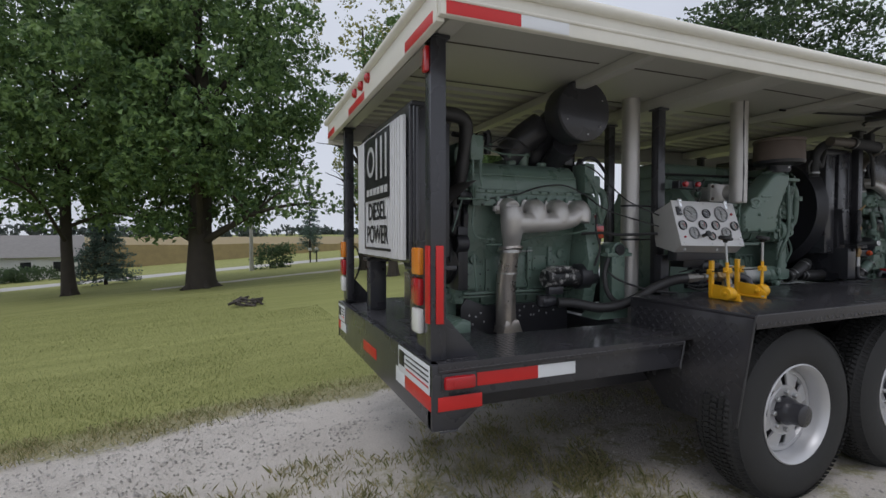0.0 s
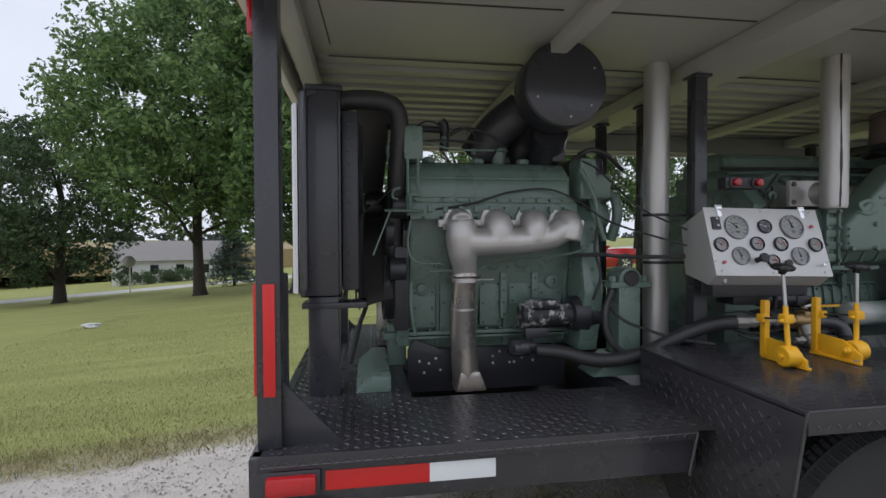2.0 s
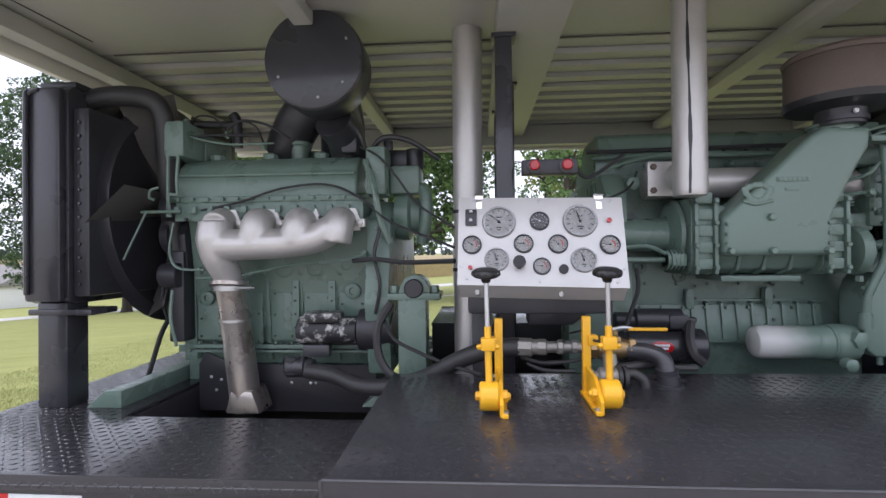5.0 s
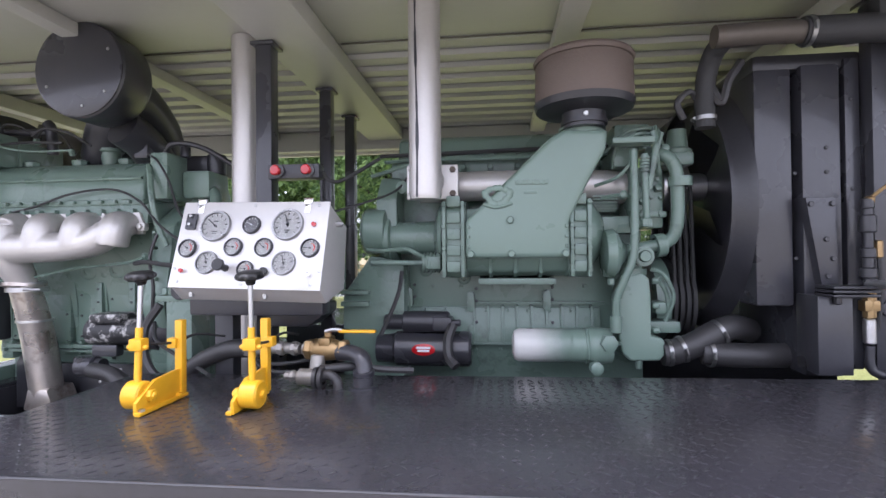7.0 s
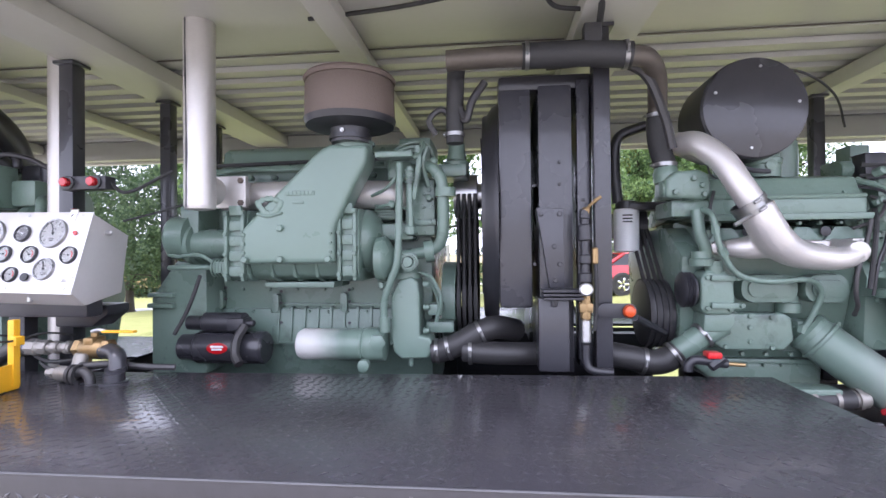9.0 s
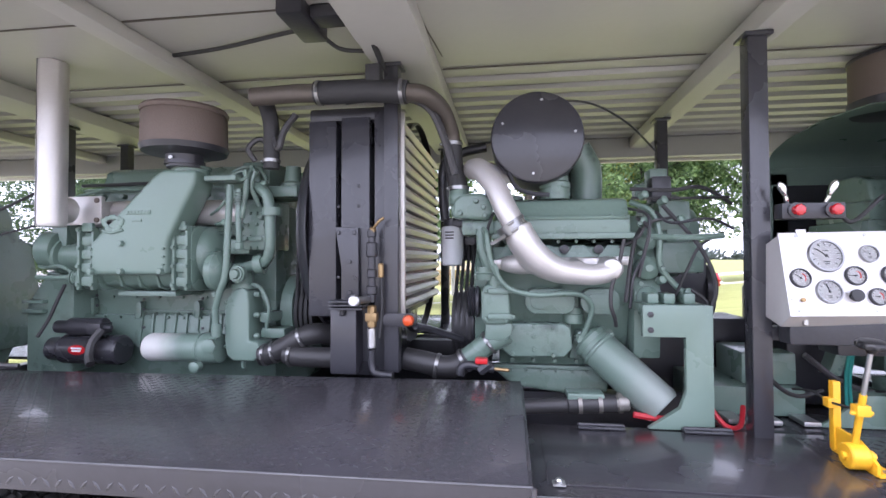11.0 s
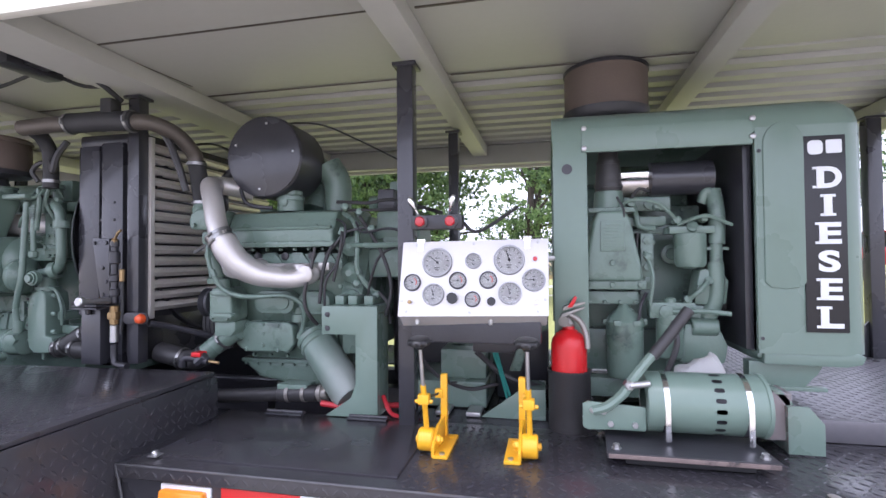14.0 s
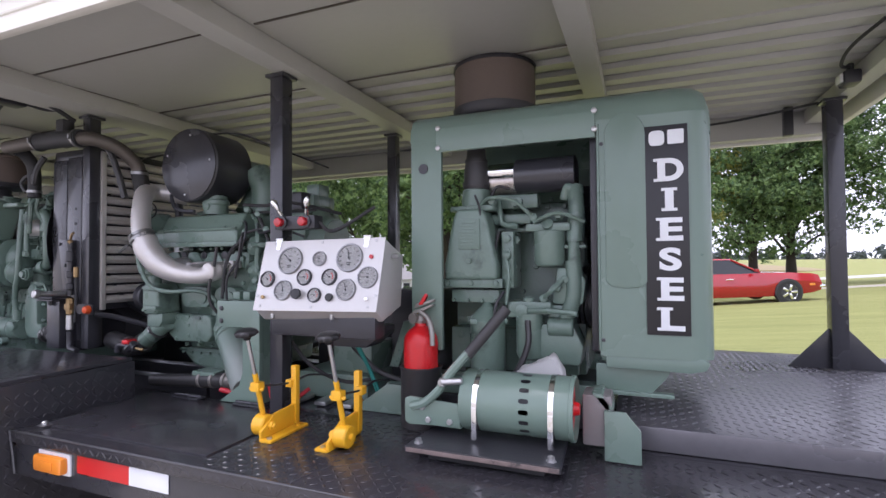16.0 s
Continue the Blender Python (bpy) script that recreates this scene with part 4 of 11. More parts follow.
# inspection covers and flanges on the block's side
for x0, x1, z0, z1 in ((1.115, 1.215, 0.90, 1.06), (1.235, 1.37, 0.88, 1.12), (1.405, 1.50, 0.90, 1.09), (1.535, 1.64, 0.99, 1.13), (1.665, 1.77, 0.95, 1.12)):
    bm = B()
    prism(bm, rounded(x0, x1, z0, z1, 0.010), 2.330, 2.352, 'y', 0.003)
    part("side_cover", bm, GREEN, eA)
    bolts("bolt", [(x, 2.330, z) for x in (x0 + 0.014, x1 - 0.014) for z in (z0 + 0.014, (z0 + z1) / 2, z1 - 0.014)], (0, -1, 0), BOLT_DARK, eA, 0.005, 0.004)
bm = B()
for xx in (1.225, 1.39, 1.52, 1.655, 1.785):
    prism(bm, [(2.375, 0.815), (2.352, 0.82), (2.300, 1.33), (2.33, 1.34)], xx - 0.008, xx + 0.008, 'x', 0.002)
part("block_rib", bm, GREEN, eA)
bm = B()
for i in range(9):
    lathe(bm, (1.15 + i * 0.075, 2.345 - 0.02, 1.16), (0, -1, 0), [(0, 0.018), (0.006, 0.018), (0.010, 0.012)], 12)
part("core_plug", bm, GREEN, eA)
# pan rail, bolt strips and bosses on the block's side
bm = B()
box(bm, 1.10, 1.80, 2.318, 2.40, 0.868, 0.884, 0.004)
box(bm, 1.10, 1.80, 2.330, 2.40, 0.850, 0.862, 0.003)
part("pan_rail", bm, GREEN, eA)
bolts("rail_bolt", [(1.13 + 0.06 * i, 2.322, 0.892) for i in range(12)], (0, -1, 0), GREEN, eA, 0.006, 0.012)
for xx in (1.505, 1.644):
    bm = B()
    box(bm, xx - 0.014, xx + 0.014, 2.312, 2.36, 0.93, 1.125, 0.004)
    part("bolt_strip", bm, GREEN, eA)
    bolts("strip_bolt", [(xx, 2.312, 0.95 + 0.05 * k) for k in range(4)], (0, -1, 0), BOLT_DARK, eA, 0.005, 0.003)
for xx, zz, rr in ((1.46, 1.17, 0.034), (1.58, 1.175, 0.034), (1.723, 1.085, 0.030), (1.16, 1.06, 0.026), (1.70, 1.19, 0.028)):
    bm = B()
    lathe(bm, (xx, 2.335, zz), (0, -1, 0), [(0, rr), (0.02, rr), (0.024, rr * 0.8), (0.024, rr * 0.45), (0.016, rr * 0.4), (0.016, 0.002)], 20)
    part("boss", bm, GREEN, eA)
cable("fuel_line", [(1.18, 2.29, 1.14), (1.34, 2.27, 1.15), (1.52, 2.275, 1.185), (1.70, 2.27, 1.20), (1.80, 2.25, 1.22)], 0.0055, GREEN, eA)
cable("fuel_line", [(1.10, 2.27, 1.10), (1.10, 2.26, 1.0), (1.115, 2.27, 0.90)], 0.006, GREEN, eA)
bolts("timing_bolt", [(1.08, 2.335, 0.86 + 0.065 * k) for k in range(5)], (0, -1, 0), GREEN, eA, 0.008, 0.012)
# cylinder heads and rocker covers, both banks
for s, nm in ((1, ""), (-1, "")):
    def yy(v):
        return 2.6 + s * (v - 2.6)
    bm = B()
    prism(bm, [(yy(2.285), 1.345), (yy(2.54), 1.385), (yy(2.53), 1.455), (yy(2.290), 1.415)], 1.10, 1.79, 'x', 0.006)
    hd = part("cylinder_head", bm, GREEN, eA)
    bm = B()
    prism(bm, [(yy(2.295), 1.418), (yy(2.300), 1.49), (yy(2.325), 1.545), (yy(2.375), 1.582), (yy(2.45), 1.592), (yy(2.51), 1.58), (yy(2.53), 1.52), (yy(2.53), 1.46)], 1.09, 1.765, 'x', 0.018, seg=3)
    rc = part("rocker_cover", bm, GREEN, eA, "smooth green rocker cover")
    bm = B()
    prism(bm, [(yy(2.284), 1.412), (yy(2.284), 1.432), (yy(2.54), 1.472), (yy(2.54), 1.455)], 1.083, 1.775, 'x', 0.004)
    tube(bm, [(1.10, yy(2.303), 1.512), (1.755, yy(2.303), 1.512)], 0.006, 8, straight=True)
    part("cover_flange", bm, GREEN, rc)
    bm = B()
    for xx in (1.19, 1.40, 1.60):
        lathe(bm, (xx, yy(2.42), 1.586), (0, 0, 1), [(0, 0.026), (0.012, 0.030), (0.020, 0.028), (0.026, 0.012)], 8)
    part("cover_knob", bm, GREEN, rc)
bm = B()
for i in range(11):
    box(bm, 1.105 + i * 0.062, 1.125 + i * 0.062, 2.270, 2.290, 1.372, 1.398, 0.004)
part("head_stud", bm, GREEN, eA)
bm = B()
lathe(bm, (1.50, 2.46, 1.585), (0, 0, 1), [(0, 0.030), (0.03, 0.034), (0.055, 0.036), (0.060, 0.045), (0.072, 0.045), (0.078, 0.02)], 20)
part("oil_filler", bm, GREEN, eA)
# blower in the vee with the inlet housing
bm = B()
prism(bm, [(2.50, 1.39), (2.70, 1.39), (2.735, 1.46), (2.72, 1.56), (2.66, 1.61), (2.54, 1.61), (2.48, 1.56), (2.465, 1.46)], 1.14, 1.74, 'x', 0.012)
part("blower", bm, GREEN, eA)
bm = B()
box(bm, 1.42, 1.70, 2.52, 2.68, 1.605, 1.64, 0.01)
part("blower_inlet", bm, GREEN, eA)
# governor at the end of the blower
bm = B()
box(bm, 1.075, 1.150, 2.26, 2.40, 1.575, 1.705, 0.012)
box(bm, 1.06, 1.155, 2.40, 2.60, 1.56, 1.69, 0.014)
lathe(bm, (1.11, 2.33, 1.70), (0, 0, 1), [(0, 0.012), (0.014, 0.012), (0.016, 0.006)], 10)
part("governor", bm, GREEN, eA)
bm = B()
tube(bm, [(1.09, 2.265, 1.58), (1.09, 2.262, 1.36)], 0.006, 7, straight=True)
tube(bm, [(1.13, 2.262, 1.58), (1.128, 2.255, 1.49), (1.132, 2.25, 1.44), (1.10, 2.25, 1.435), (1.10, 2.26, 1.36)], 0.006, 7)
tube(bm, [(1.06, 2.255, 1.465), (1.035, 2.25, 1.455), (1.03, 2.25, 1.43), (1.05, 2.25, 1.42)], 0.005, 7)
tube(bm, [(1.00, 2.25, 1.378), (1.15, 2.245, 1.378)], 0.006, 7, straight=True)
tube(bm, [(1.02, 2.245, 1.375), (0.955, 2.22, 1.21)], 0.004, 7, straight=True)
tube(bm, [(1.06, 2.30, 1.66), (1.02, 2.32, 1.63), (1.03, 2.33, 1.57)], 0.012, 8)
part("throttle_linkage", bm, GREEN, eA)
bm = B()
tube(bm, [(1.26, 2.44, 1.64), (1.26, 2.43, 1.74), (1.245, 2.43, 1.765)], 0.020, 10)
tube(bm, [(1.02, 2.36, 1.72), (1.12, 2.40, 1.725), (1.25, 2.44, 1.73)], 0.014, 10)
part("breather_pipe", bm, BLACK_SATIN, eA)
cable("fuel_line", [(1.27, 2.34, 1.69), (1.33, 2.33, 1.715), (1.42, 2.34, 1.70), (1.50, 2.36, 1.65)], 0.005, RUBBER, eA)
cable("fuel_line", [(1.15, 2.33, 1.66), (1.25, 2.33, 1.665), (1.40, 2.34, 1.66)], 0.005, RUBBER, eA)
cable("rack_cable", [(1.20, 2.285, 1.385), (1.35, 2.27, 1.41), (1.50, 2.27, 1.455), (1.66, 2.275, 1.468), (1.78, 2.26, 1.42), (1.90, 2.2, 1.33), (2.12, 2.05, 1.24)], 0.0042, RUBBER, eA)
# air cleaner: a fat drum with an elbow
bm = B()
lathe(bm, (1.670, 2.125, 1.847), (0, 1, 0), [(0, 0.02), (0, 0.154), (0.006, 0.161), (0.02, 0.163), (0.13, 0.160), (0.16, 0.14), (0.18, 0.09)], 40)
drumA = part("air_cleaner", bm, BLACK_SATIN, eA, "black drum air cleaner with a flat bolted lid")
bm = B()
lathe(bm, (1.670, 2.123, 1.847), (0, -1, 0), [(0, 0.158), (0.004, 0.158), (0.006, 0.153), (0.006, 0.001)], 40)
lidA = part("lid", bm, BLACK, drumA)
bolts("lid_bolt", [(1.670 + 0.125 * math.cos(q), 2.117, 1.847 + 0.125 * math.sin(q)) for q in (0.5, 2.0, 3.6, 4.85, 5.6)], (0, -1, 0), STEEL, lidA, 0.005, 0.004)
bm = B()
tube(bm, [(1.66, 2.28, 1.845), (1.655, 2.40, 1.82), (1.65, 2.52, 1.74), (1.64, 2.58, 1.63)], 0.09, 20, 6)
tube(bm, [(1.68, 2.30, 1.70), (1.70, 2.38, 1.66), (1.70, 2.46, 1.60)], 0.07, 16, 4)
tube(bm, [(1.60, 2.42, 1.82), (1.50, 2.46, 1.74), (1.42, 2.52, 1.63)], 0.085, 16, 5)
part("inlet_elbow", bm, BLACK_SATIN, drumA)
bm = B()
box(bm, 1.70, 1.755, 2.33, 2.38, 1.59, 1.66, 0.008)
part("bracket", bm, BLACK_SATIN, drumA)
# exhaust manifold: one log with four risers and rounded gaps between them
bm = B()
tube(bm, [(1.312, 2.264, 1.125), (1.310, 2.254, 1.16), (1.297, 2.228, 1.22), (1.290, 2.216, 1.28), (1.288, 2.222, 1.335)], 0.046, 18, 5, radii=[0.045, 0.048, 0.058, 0.062, 0.054])
tube(bm, [(1.29, 2.214, 1.258), (1.42, 2.212, 1.258), (1.56, 2.212, 1.264), (1.65, 2.212, 1.280), (1.70, 2.214, 1.31)], 0.044, 18, 5, radii=[0.055, 0.053, 0.050, 0.050, 0.050])
for xx in (1.437, 1.582, 1.722):
    tube(bm, [(xx - 0.006, 2.208, 1.262), (xx, 2.210, 1.305), (xx, 2.222, 1.333), (xx, 2.25, 1.340), (xx, 2.28, 1.340)], 0.044, 16, 4, radii=[0.050, 0.052, 0.050, 0.046, 0.046])
tube(bm, [(1.290, 2.215, 1.325), (1.290, 2.25, 1.340), (1.290, 2.28, 1.340)], 0.048, 16, 4)
bm = cast(bm)
manA = part("exhaust_manifold", bm, SILVER, eA, "cast silver-painted exhaust manifold")
bm = B()
for xx in (1.290, 1.437, 1.582, 1.722):
    prism(bm, [(xx - 0.060, 1.305), (xx + 0.060, 1.305), (xx + 0.060, 1.345), (xx + 0.045, 1.384), (xx - 0.045, 1.384), (xx - 0.060, 1.345)], 2.272, 2.287, 'y', 0.003)
part("port_flange", bm, SILVER, manA)
bm = B()
for xx in (1.222, 1.362, 1.508, 1.652, 1.788):
    box(bm, xx - 0.016, xx + 0.016, 2.250, 2.274, 1.316, 1.344, 0.005)
    lathe(bm, (xx, 2.252, 1.330), (0, -1, 0), [(0, 0.010), (0.012, 0.010), (0.014, 0.005)], 6)
for xx in (1.287, 1.722):
    lathe(bm, (xx, 2.24, 1.365), (0, 0, 1), [(0, 0.014), (0.01, 0.014), (0.014, 0.008)], 6)
part("manifold_clamp", bm, SILVER, manA)
bm = B()
box(bm, 1.405, 1.455, 2.172, 2.178, 1.232, 1.242, 0.002)
part("casting_mark", bm, SILVER, manA)
# down pipe
bm = B()
tube(bm, [(1.302, 2.222, 1.13), (1.303, 2.25, 1.05), (1.306, 2.285, 0.90), (1.324, 2.31, 0.66)], 0.052, 20, 6, radii=[0.044, 0.050, 0.053, 0.056])
prism(bm, [(1.27, 0.655), (1.40, 0.655), (1.37, 0.735), (1.29, 0.735)], 2.25, 2.37, 'y', 0.01)
lathe(bm, (1.302, 2.224, 1.112), (0, 0.2, 1), [(0, 0.05), (0.002, 0.064), (0.014, 0.064), (0.016, 0.05)], 26)
pipeA = part("down_pipe", bm, SILVER_BROWN, eA, "heat-stained silver exhaust down pipe")
bm = B()
for z0, rr, hh in ((1.100, 0.064, 0.016), (1.122, 0.058, 0.012)):
    ringband(bm, (1.303, 2.24, z0), (0, 0, 1), 0.03, rr, hh)
ringband(bm, (1.305, 2.268, 0.985), (0, 0, 1), 0.03, 0.058, 0.008)
tube(bm, [(1.34, 2.19, 1.108), (1.41, 2.19, 1.11)], 0.004, 6, straight=True)
part("pipe_clamp", bm, STEEL, pipeA)
# front gear train, water pump, pulley and belts
bm = B()
prism(bm, [(2.34, 0.82), (2.84, 0.82), (2.88, 1.16), (2.33, 1.16)], 1.055, 1.106, 'x', 0.008)
part("front_plate", bm, GREEN, eA)
bm = B()
prism(bm, [(2.36, 1.165), (2.84, 1.165), (2.90, 1.30), (2.80, 1.46), (2.44, 1.46), (2.34, 1.30)], 1.075, 1.104, 'x', 0.008)
part("bearing_plate", bm, BLACK_SATIN, eA)
bm = B()
lathe(bm, (1.05, 2.50, 1.07), (-1, 0, 0), [(0, 0.10), (0.004, 0.14), (0.05, 0.14), (0.054, 0.12), (0.02, 0.06), (0.07, 0.03)], 32)
part("pulley", bm, BLACK_SATIN, eA)
bm = B()
for k in range(3):
    ringband(bm, (1.042 - 0.016 * k, 2.50, 1.07), (-1, 0, 0), 0.135, 0.146, 0.010, 36)
    tube(bm, [(1.04 - 0.016 * k, 2.50 - 0.14, 1.10), (1.04 - 0.016 * k, 2.52, 1.46)], 0.006, 6, straight=True)
part("drive_belt", bm, RUBBER, eA)
bm = B()
tube(bm, [(0.80, 2.22, 1.765), (0.90, 2.23, 1.785), (0.99, 2.25, 1.788), (1.045, 2.27, 1.765), (1.062, 2.29, 1.70), (1.058, 2.31, 1.60), (1.05, 2.33, 1.50), (1.05, 2.36, 1.42)], 0.036, 16, 7)
tube(bm, [(1.05, 2.36, 1.46), (1.035, 2.38, 1.34), (1.04, 2.40, 1.24), (1.07, 2.40, 1.18)], 0.042, 14, 6)
part("water_hose", bm, HOSE, eA)
bm = B()
box(bm, 1.04, 1.10, 2.34, 2.46, 0.90, 1.24, 0.012)
cyl(bm, (1.02, 2.34, 1.15), (1.09, 2.34, 1.15), 0.045, 16)
part("alternator_mount", bm, BLACK_SATIN, eA)
# fan
hubA = Vector((0.965, 2.58, 1.42))
bm = B()
cyl(bm, hubA + Vector((-0.04, 0, 0)), hubA + Vector((0.08, 0, 0)), 0.06, 20)
fanA = part("fan_hub", bm, BLACK_SATIN, eA)
for i in range(6):
    q = radians(-3 + 60 * i)
    u, v = Vector((0, -math.cos(q), math.sin(q))), Vector((0, math.sin(q), math.cos(q)))
    bm = B()
    t = bmesh.new()
    cs = []
    for rr, ww in ((0.07, 0.032), (0.18, 0.038), (0.25, 0.052), (0.46, 0.062)):
        for sg in (-1, 1):
            cs.append(hubA + u * rr + v * ww * sg + Vector((0.075 * sg * (0.5 + rr), 0, 0)))
    vv = [t.verts.new(c) for c in cs]
    t.faces.new((vv[0], vv[1], vv[3], vv[2]))
    t.faces.new((vv[2], vv[3], vv[5], vv[4]))
    t.faces.new((vv[4], vv[5], vv[7], vv[6]))
    bmesh.ops.solidify(t, geom=t.faces[:], thickness=0.004)
    merge(bm, t)
    part("fan_blade", bm, BLADE, fanA)
# flywheel end: gear case, turbo-side housings, mount
bm = B()
prism(bm, [(2.30, 0.80), (2.90, 0.80), (2.96, 1.05), (2.90, 1.34), (2.78, 1.42), (2.42, 1.42), (2.30, 1.34), (2.24, 1.05)], 1.80, 1.885, 'x', 0.012)
part("flywheel_housing", bm, GREEN, eA)
bm = B()
lathe(bm, (1.885, 2.44, 1.365), (1, 0, 0), [(0, 0.085), (0.02, 0.092), (0.05, 0.092), (0.06, 0.07), (0.09, 0.065), (0.11, 0.04)], 24)
tube(bm, [(1.985, 2.38, 1.26), (2.005, 2.36, 1.36), (2.0, 2.37, 1.44), (1.97, 2.40, 1.47)], 0.022, 12)
box(bm, 1.80, 1.87, 2.28, 2.40, 1.43, 1.60, 0.012)
box(bm, 1.87, 1.98, 2.36, 2.50, 1.44, 1.545, 0.016)
part("blower_drive", bm, GREEN, eA)
bm = B()
box(bm, 1.83, 1.94, 2.44, 2.60, 1.545, 1.62, 0.014)
cyl(bm, (1.95, 2.46, 1.54), (1.95, 2.46, 1.62), 0.036, 14)
cyl(bm, (1.86, 2.40, 1.60), (1.86, 2.40, 1.645), 0.018, 12)
tube(bm, [(1.80, 2.36, 1.60), (1.86, 2.33, 1.64), (1.95, 2.36, 1.63), (2.05, 2.40, 1.57)], 0.010, 8)
part("fuel_filter_head", bm, BLACK_SATIN, eA)
cable("hose", [(1.80, 2.28, 1.55), (1.84, 2.24, 1.44), (1.86, 2.24, 1.34), (1.89, 2.25, 1.26)], 0.011, GREEN, eA)
cable("hose", [(1.76, 2.26, 1.20), (1.85, 2.20, 1.205), (1.95, 2.17, 1.195), (2.12, 2.06, 1.20)], 0.008, RUBBER, eA)
mountA = B()
box(mountA, 1.925, 2.018, 2.195, 2.30, 0.725, 1.075, 0.006)
prism(mountA, [(1.805, 0.724), (2.02, 0.724), (2.02, 0.80), (1.90, 0.80), (1.84, 0.755)], 2.17, 2.32, 'y', 0.005)
part("mount_leg", mountA, GREEN, eA)
bm = B()
box(bm, 1.89, 2.065, 2.19, 2.33, 1.07, 1.092, 0.005)
t = [(1.93 + 0.0, 1.092)] + [(1.978 + 0.05 * math.cos(radians(180 - i * 20)), 1.092 + 0.06 * math.sin(radians(180 - i * 20))) for i in range(10)]
prism(bm, t, 2.20, 2.31, 'y', 0.004)
part("mount_cap", bm, GREEN, eA)
bm = B()
cyl(bm, (1.978, 2.185, 1.108), (1.978, 2.20, 1.108), 0.032, 18)
part("mount_bush", bm, BLACK_SATIN, eA)
bolts("mount_bolt", [(1.91, 2.22, 1.095), (2.045, 2.22, 1.095)], (0, 0, 1), GREEN, eA, 0.015, 0.022)
# front support beam with angled feet
bm = B()
prism(bm, [(0.890, ZD), (0.955, 0.778), (1.014, 0.778), (1.014, ZD)], 2.13, 2.62, 'y', 0.004)
box(bm, 1.02, 1.10, 2.50, 2.62, ZD, 0.90, 0.006)
box(bm, 1.00, 1.11, 2.46, 2.64, 0.84, 0.87, 0.005)
part("front_support", bm, GREEN, eA)
bm = B()
box(bm, 0.985, 1.06, 2.86, 3.1, 0.73, 0.95, 0.01)
part("far_support", bm, SILVER_BROWN, eA)
# starter motor, peeled paint, and its pipes
bm = B()
cyl(bm, (1.545, 2.265, 0.952), (1.76, 2.265, 0.952), 0.050, 22)
box(bm, 1.575, 1.70, 2.21, 2.30, 0.985, 1.02, 0.012)
stA = part("starter_motor", bm, PEELED, eA, "starter motor with peeling black paint")
bm = B()
lathe(bm, (1.755, 2.275, 0.955), (1, 0, 0), [(0, 0.052), (0.01, 0.072), (0.075, 0.078), (0.085, 0.066), (0.13, 0.06)], 26)
part("starter_nose", bm, BLACK_SATIN, stA)
bm = B()
cyl(bm, (1.525, 2.25, 0.86), (1.525, 2.25, 0.80), 0.034, 16)
lathe(bm, (1.50, 2.25, 0.825), (1, 0, 0), [(0, 0.02), (0.01, 0.038), (0.07, 0.036), (0.075, 0.028), (0.10, 0.028)], 18)
box(bm, 1.56, 1.66, 2.24, 2.28, 0.86, 0.905, 0.01)
part("air_fitting", bm, BLACK, stA)
bm = B()
tube(bm, [(1.60, 2.25, 0.822), (1.70, 2.22, 0.815), (1.80, 2.17, 0.795), (1.90, 2.14, 0.80), (2.02, 2.12, 0.835), (2.13, 2.08, 0.90), (2.23, 2.05, 0.94), (2.31, 2.03, 0.95)], 0.027, 14, 6)
part("air_hose", bm, HOSE, eA, "thick black rubber air hose")
cable("cable", [(1.90, 2.20, 1.06), (1.86, 2.18, 0.98), (1.87, 2.17, 0.88), (1.93, 2.16, 0.82), (2.02, 2.16, 0.83)], 0.014, HOSE, eA)
cable("cable", [(1.88, 2.2, 1.0), (1.92, 2.15, 0.95), (2.0, 2.12, 0.915), (2.1, 2.08, 0.885), (2.2, 2.0, 0.875)], 0.006, RUBBER, eA)
bm = B()
prism(bm, [(1.10, 0.62), (1.80, 0.62), (1.80, 0.80), (1.24, 0.80), (1.13, 0.845), (1.10, 0.80)], 2.36, 2.372, 'y', 0.002)
part("drain_plate", bm, BLACK_SATIN, eA)
bm = B()
for xx, zz in ((1.15, 0.75), (1.17, 0.70), (1.19, 0.74), (1.22, 0.76), (1.24, 0.71), (1.47, 0.76), (1.47, 0.73), (1.50, 0.78), (1.545, 0.73), (1.565, 0.73), (1.56, 0.78), (1.60, 0.75), (1.65, 0.735), (1.70, 0.75)):
    lathe(bm, (xx, 2.361, zz), (0, -1, 0), [(0, 0.006), (0.003, 0.006), (0.004, 0.003)], 8)
part("rivet", bm, STEEL, eA)

nudge(eA, {"block", "oil_pan", "side_cover", "bolt", "block_rib", "core_plug", "pan_rail", "rail_bolt", "bolt_strip", "strip_bolt", "boss", "front_plate", "timing_bolt", "drain_plate", "rivet"}, (0, 0.075, 0))
nudge(eA, {"starter_motor"}, (0.006, 0.045, 0))
nudge(eA, {"down_pipe"}, (0.010, 0.04, 0))

# rear radiator
rA = thing("radiator", (0.82, 2.6, ZD), "tall black radiator with a pale corrugated sign on its back", "radiator")
bm = B()
prism(bm, rounded(2.115, 3.085, 1.065, 1.79, 0.03), 0.703, 0.845, 'x', 0.012)
part("core_frame", bm, BLACK, rA)
bm = B()
box(bm, 0.712, 0.838, 2.088, 2.114, 1.075, 1.778, 0.012)
tube(bm, [(0.728, 2.082, 1.10), (0.728, 2.080, 1.70), (0.735, 2.086, 1.755), (0.765, 2.09, 1.77)], 0.008, 8)
part("side_channel", bm, BLACK, rA)
bm = B()
box(bm, 0.847, 0.905, 2.13, 3.07, 1.09, 1.72, 0.01)
part("shroud_flange", bm, BLACK_SATIN, rA)
bolts("shroud_bolt", [(0.872, 2.13, 1.13 + 0.045 * i) for i in range(13)], (0, -1, 0), BLACK, rA, 0.006, 0.006)
bm = B()
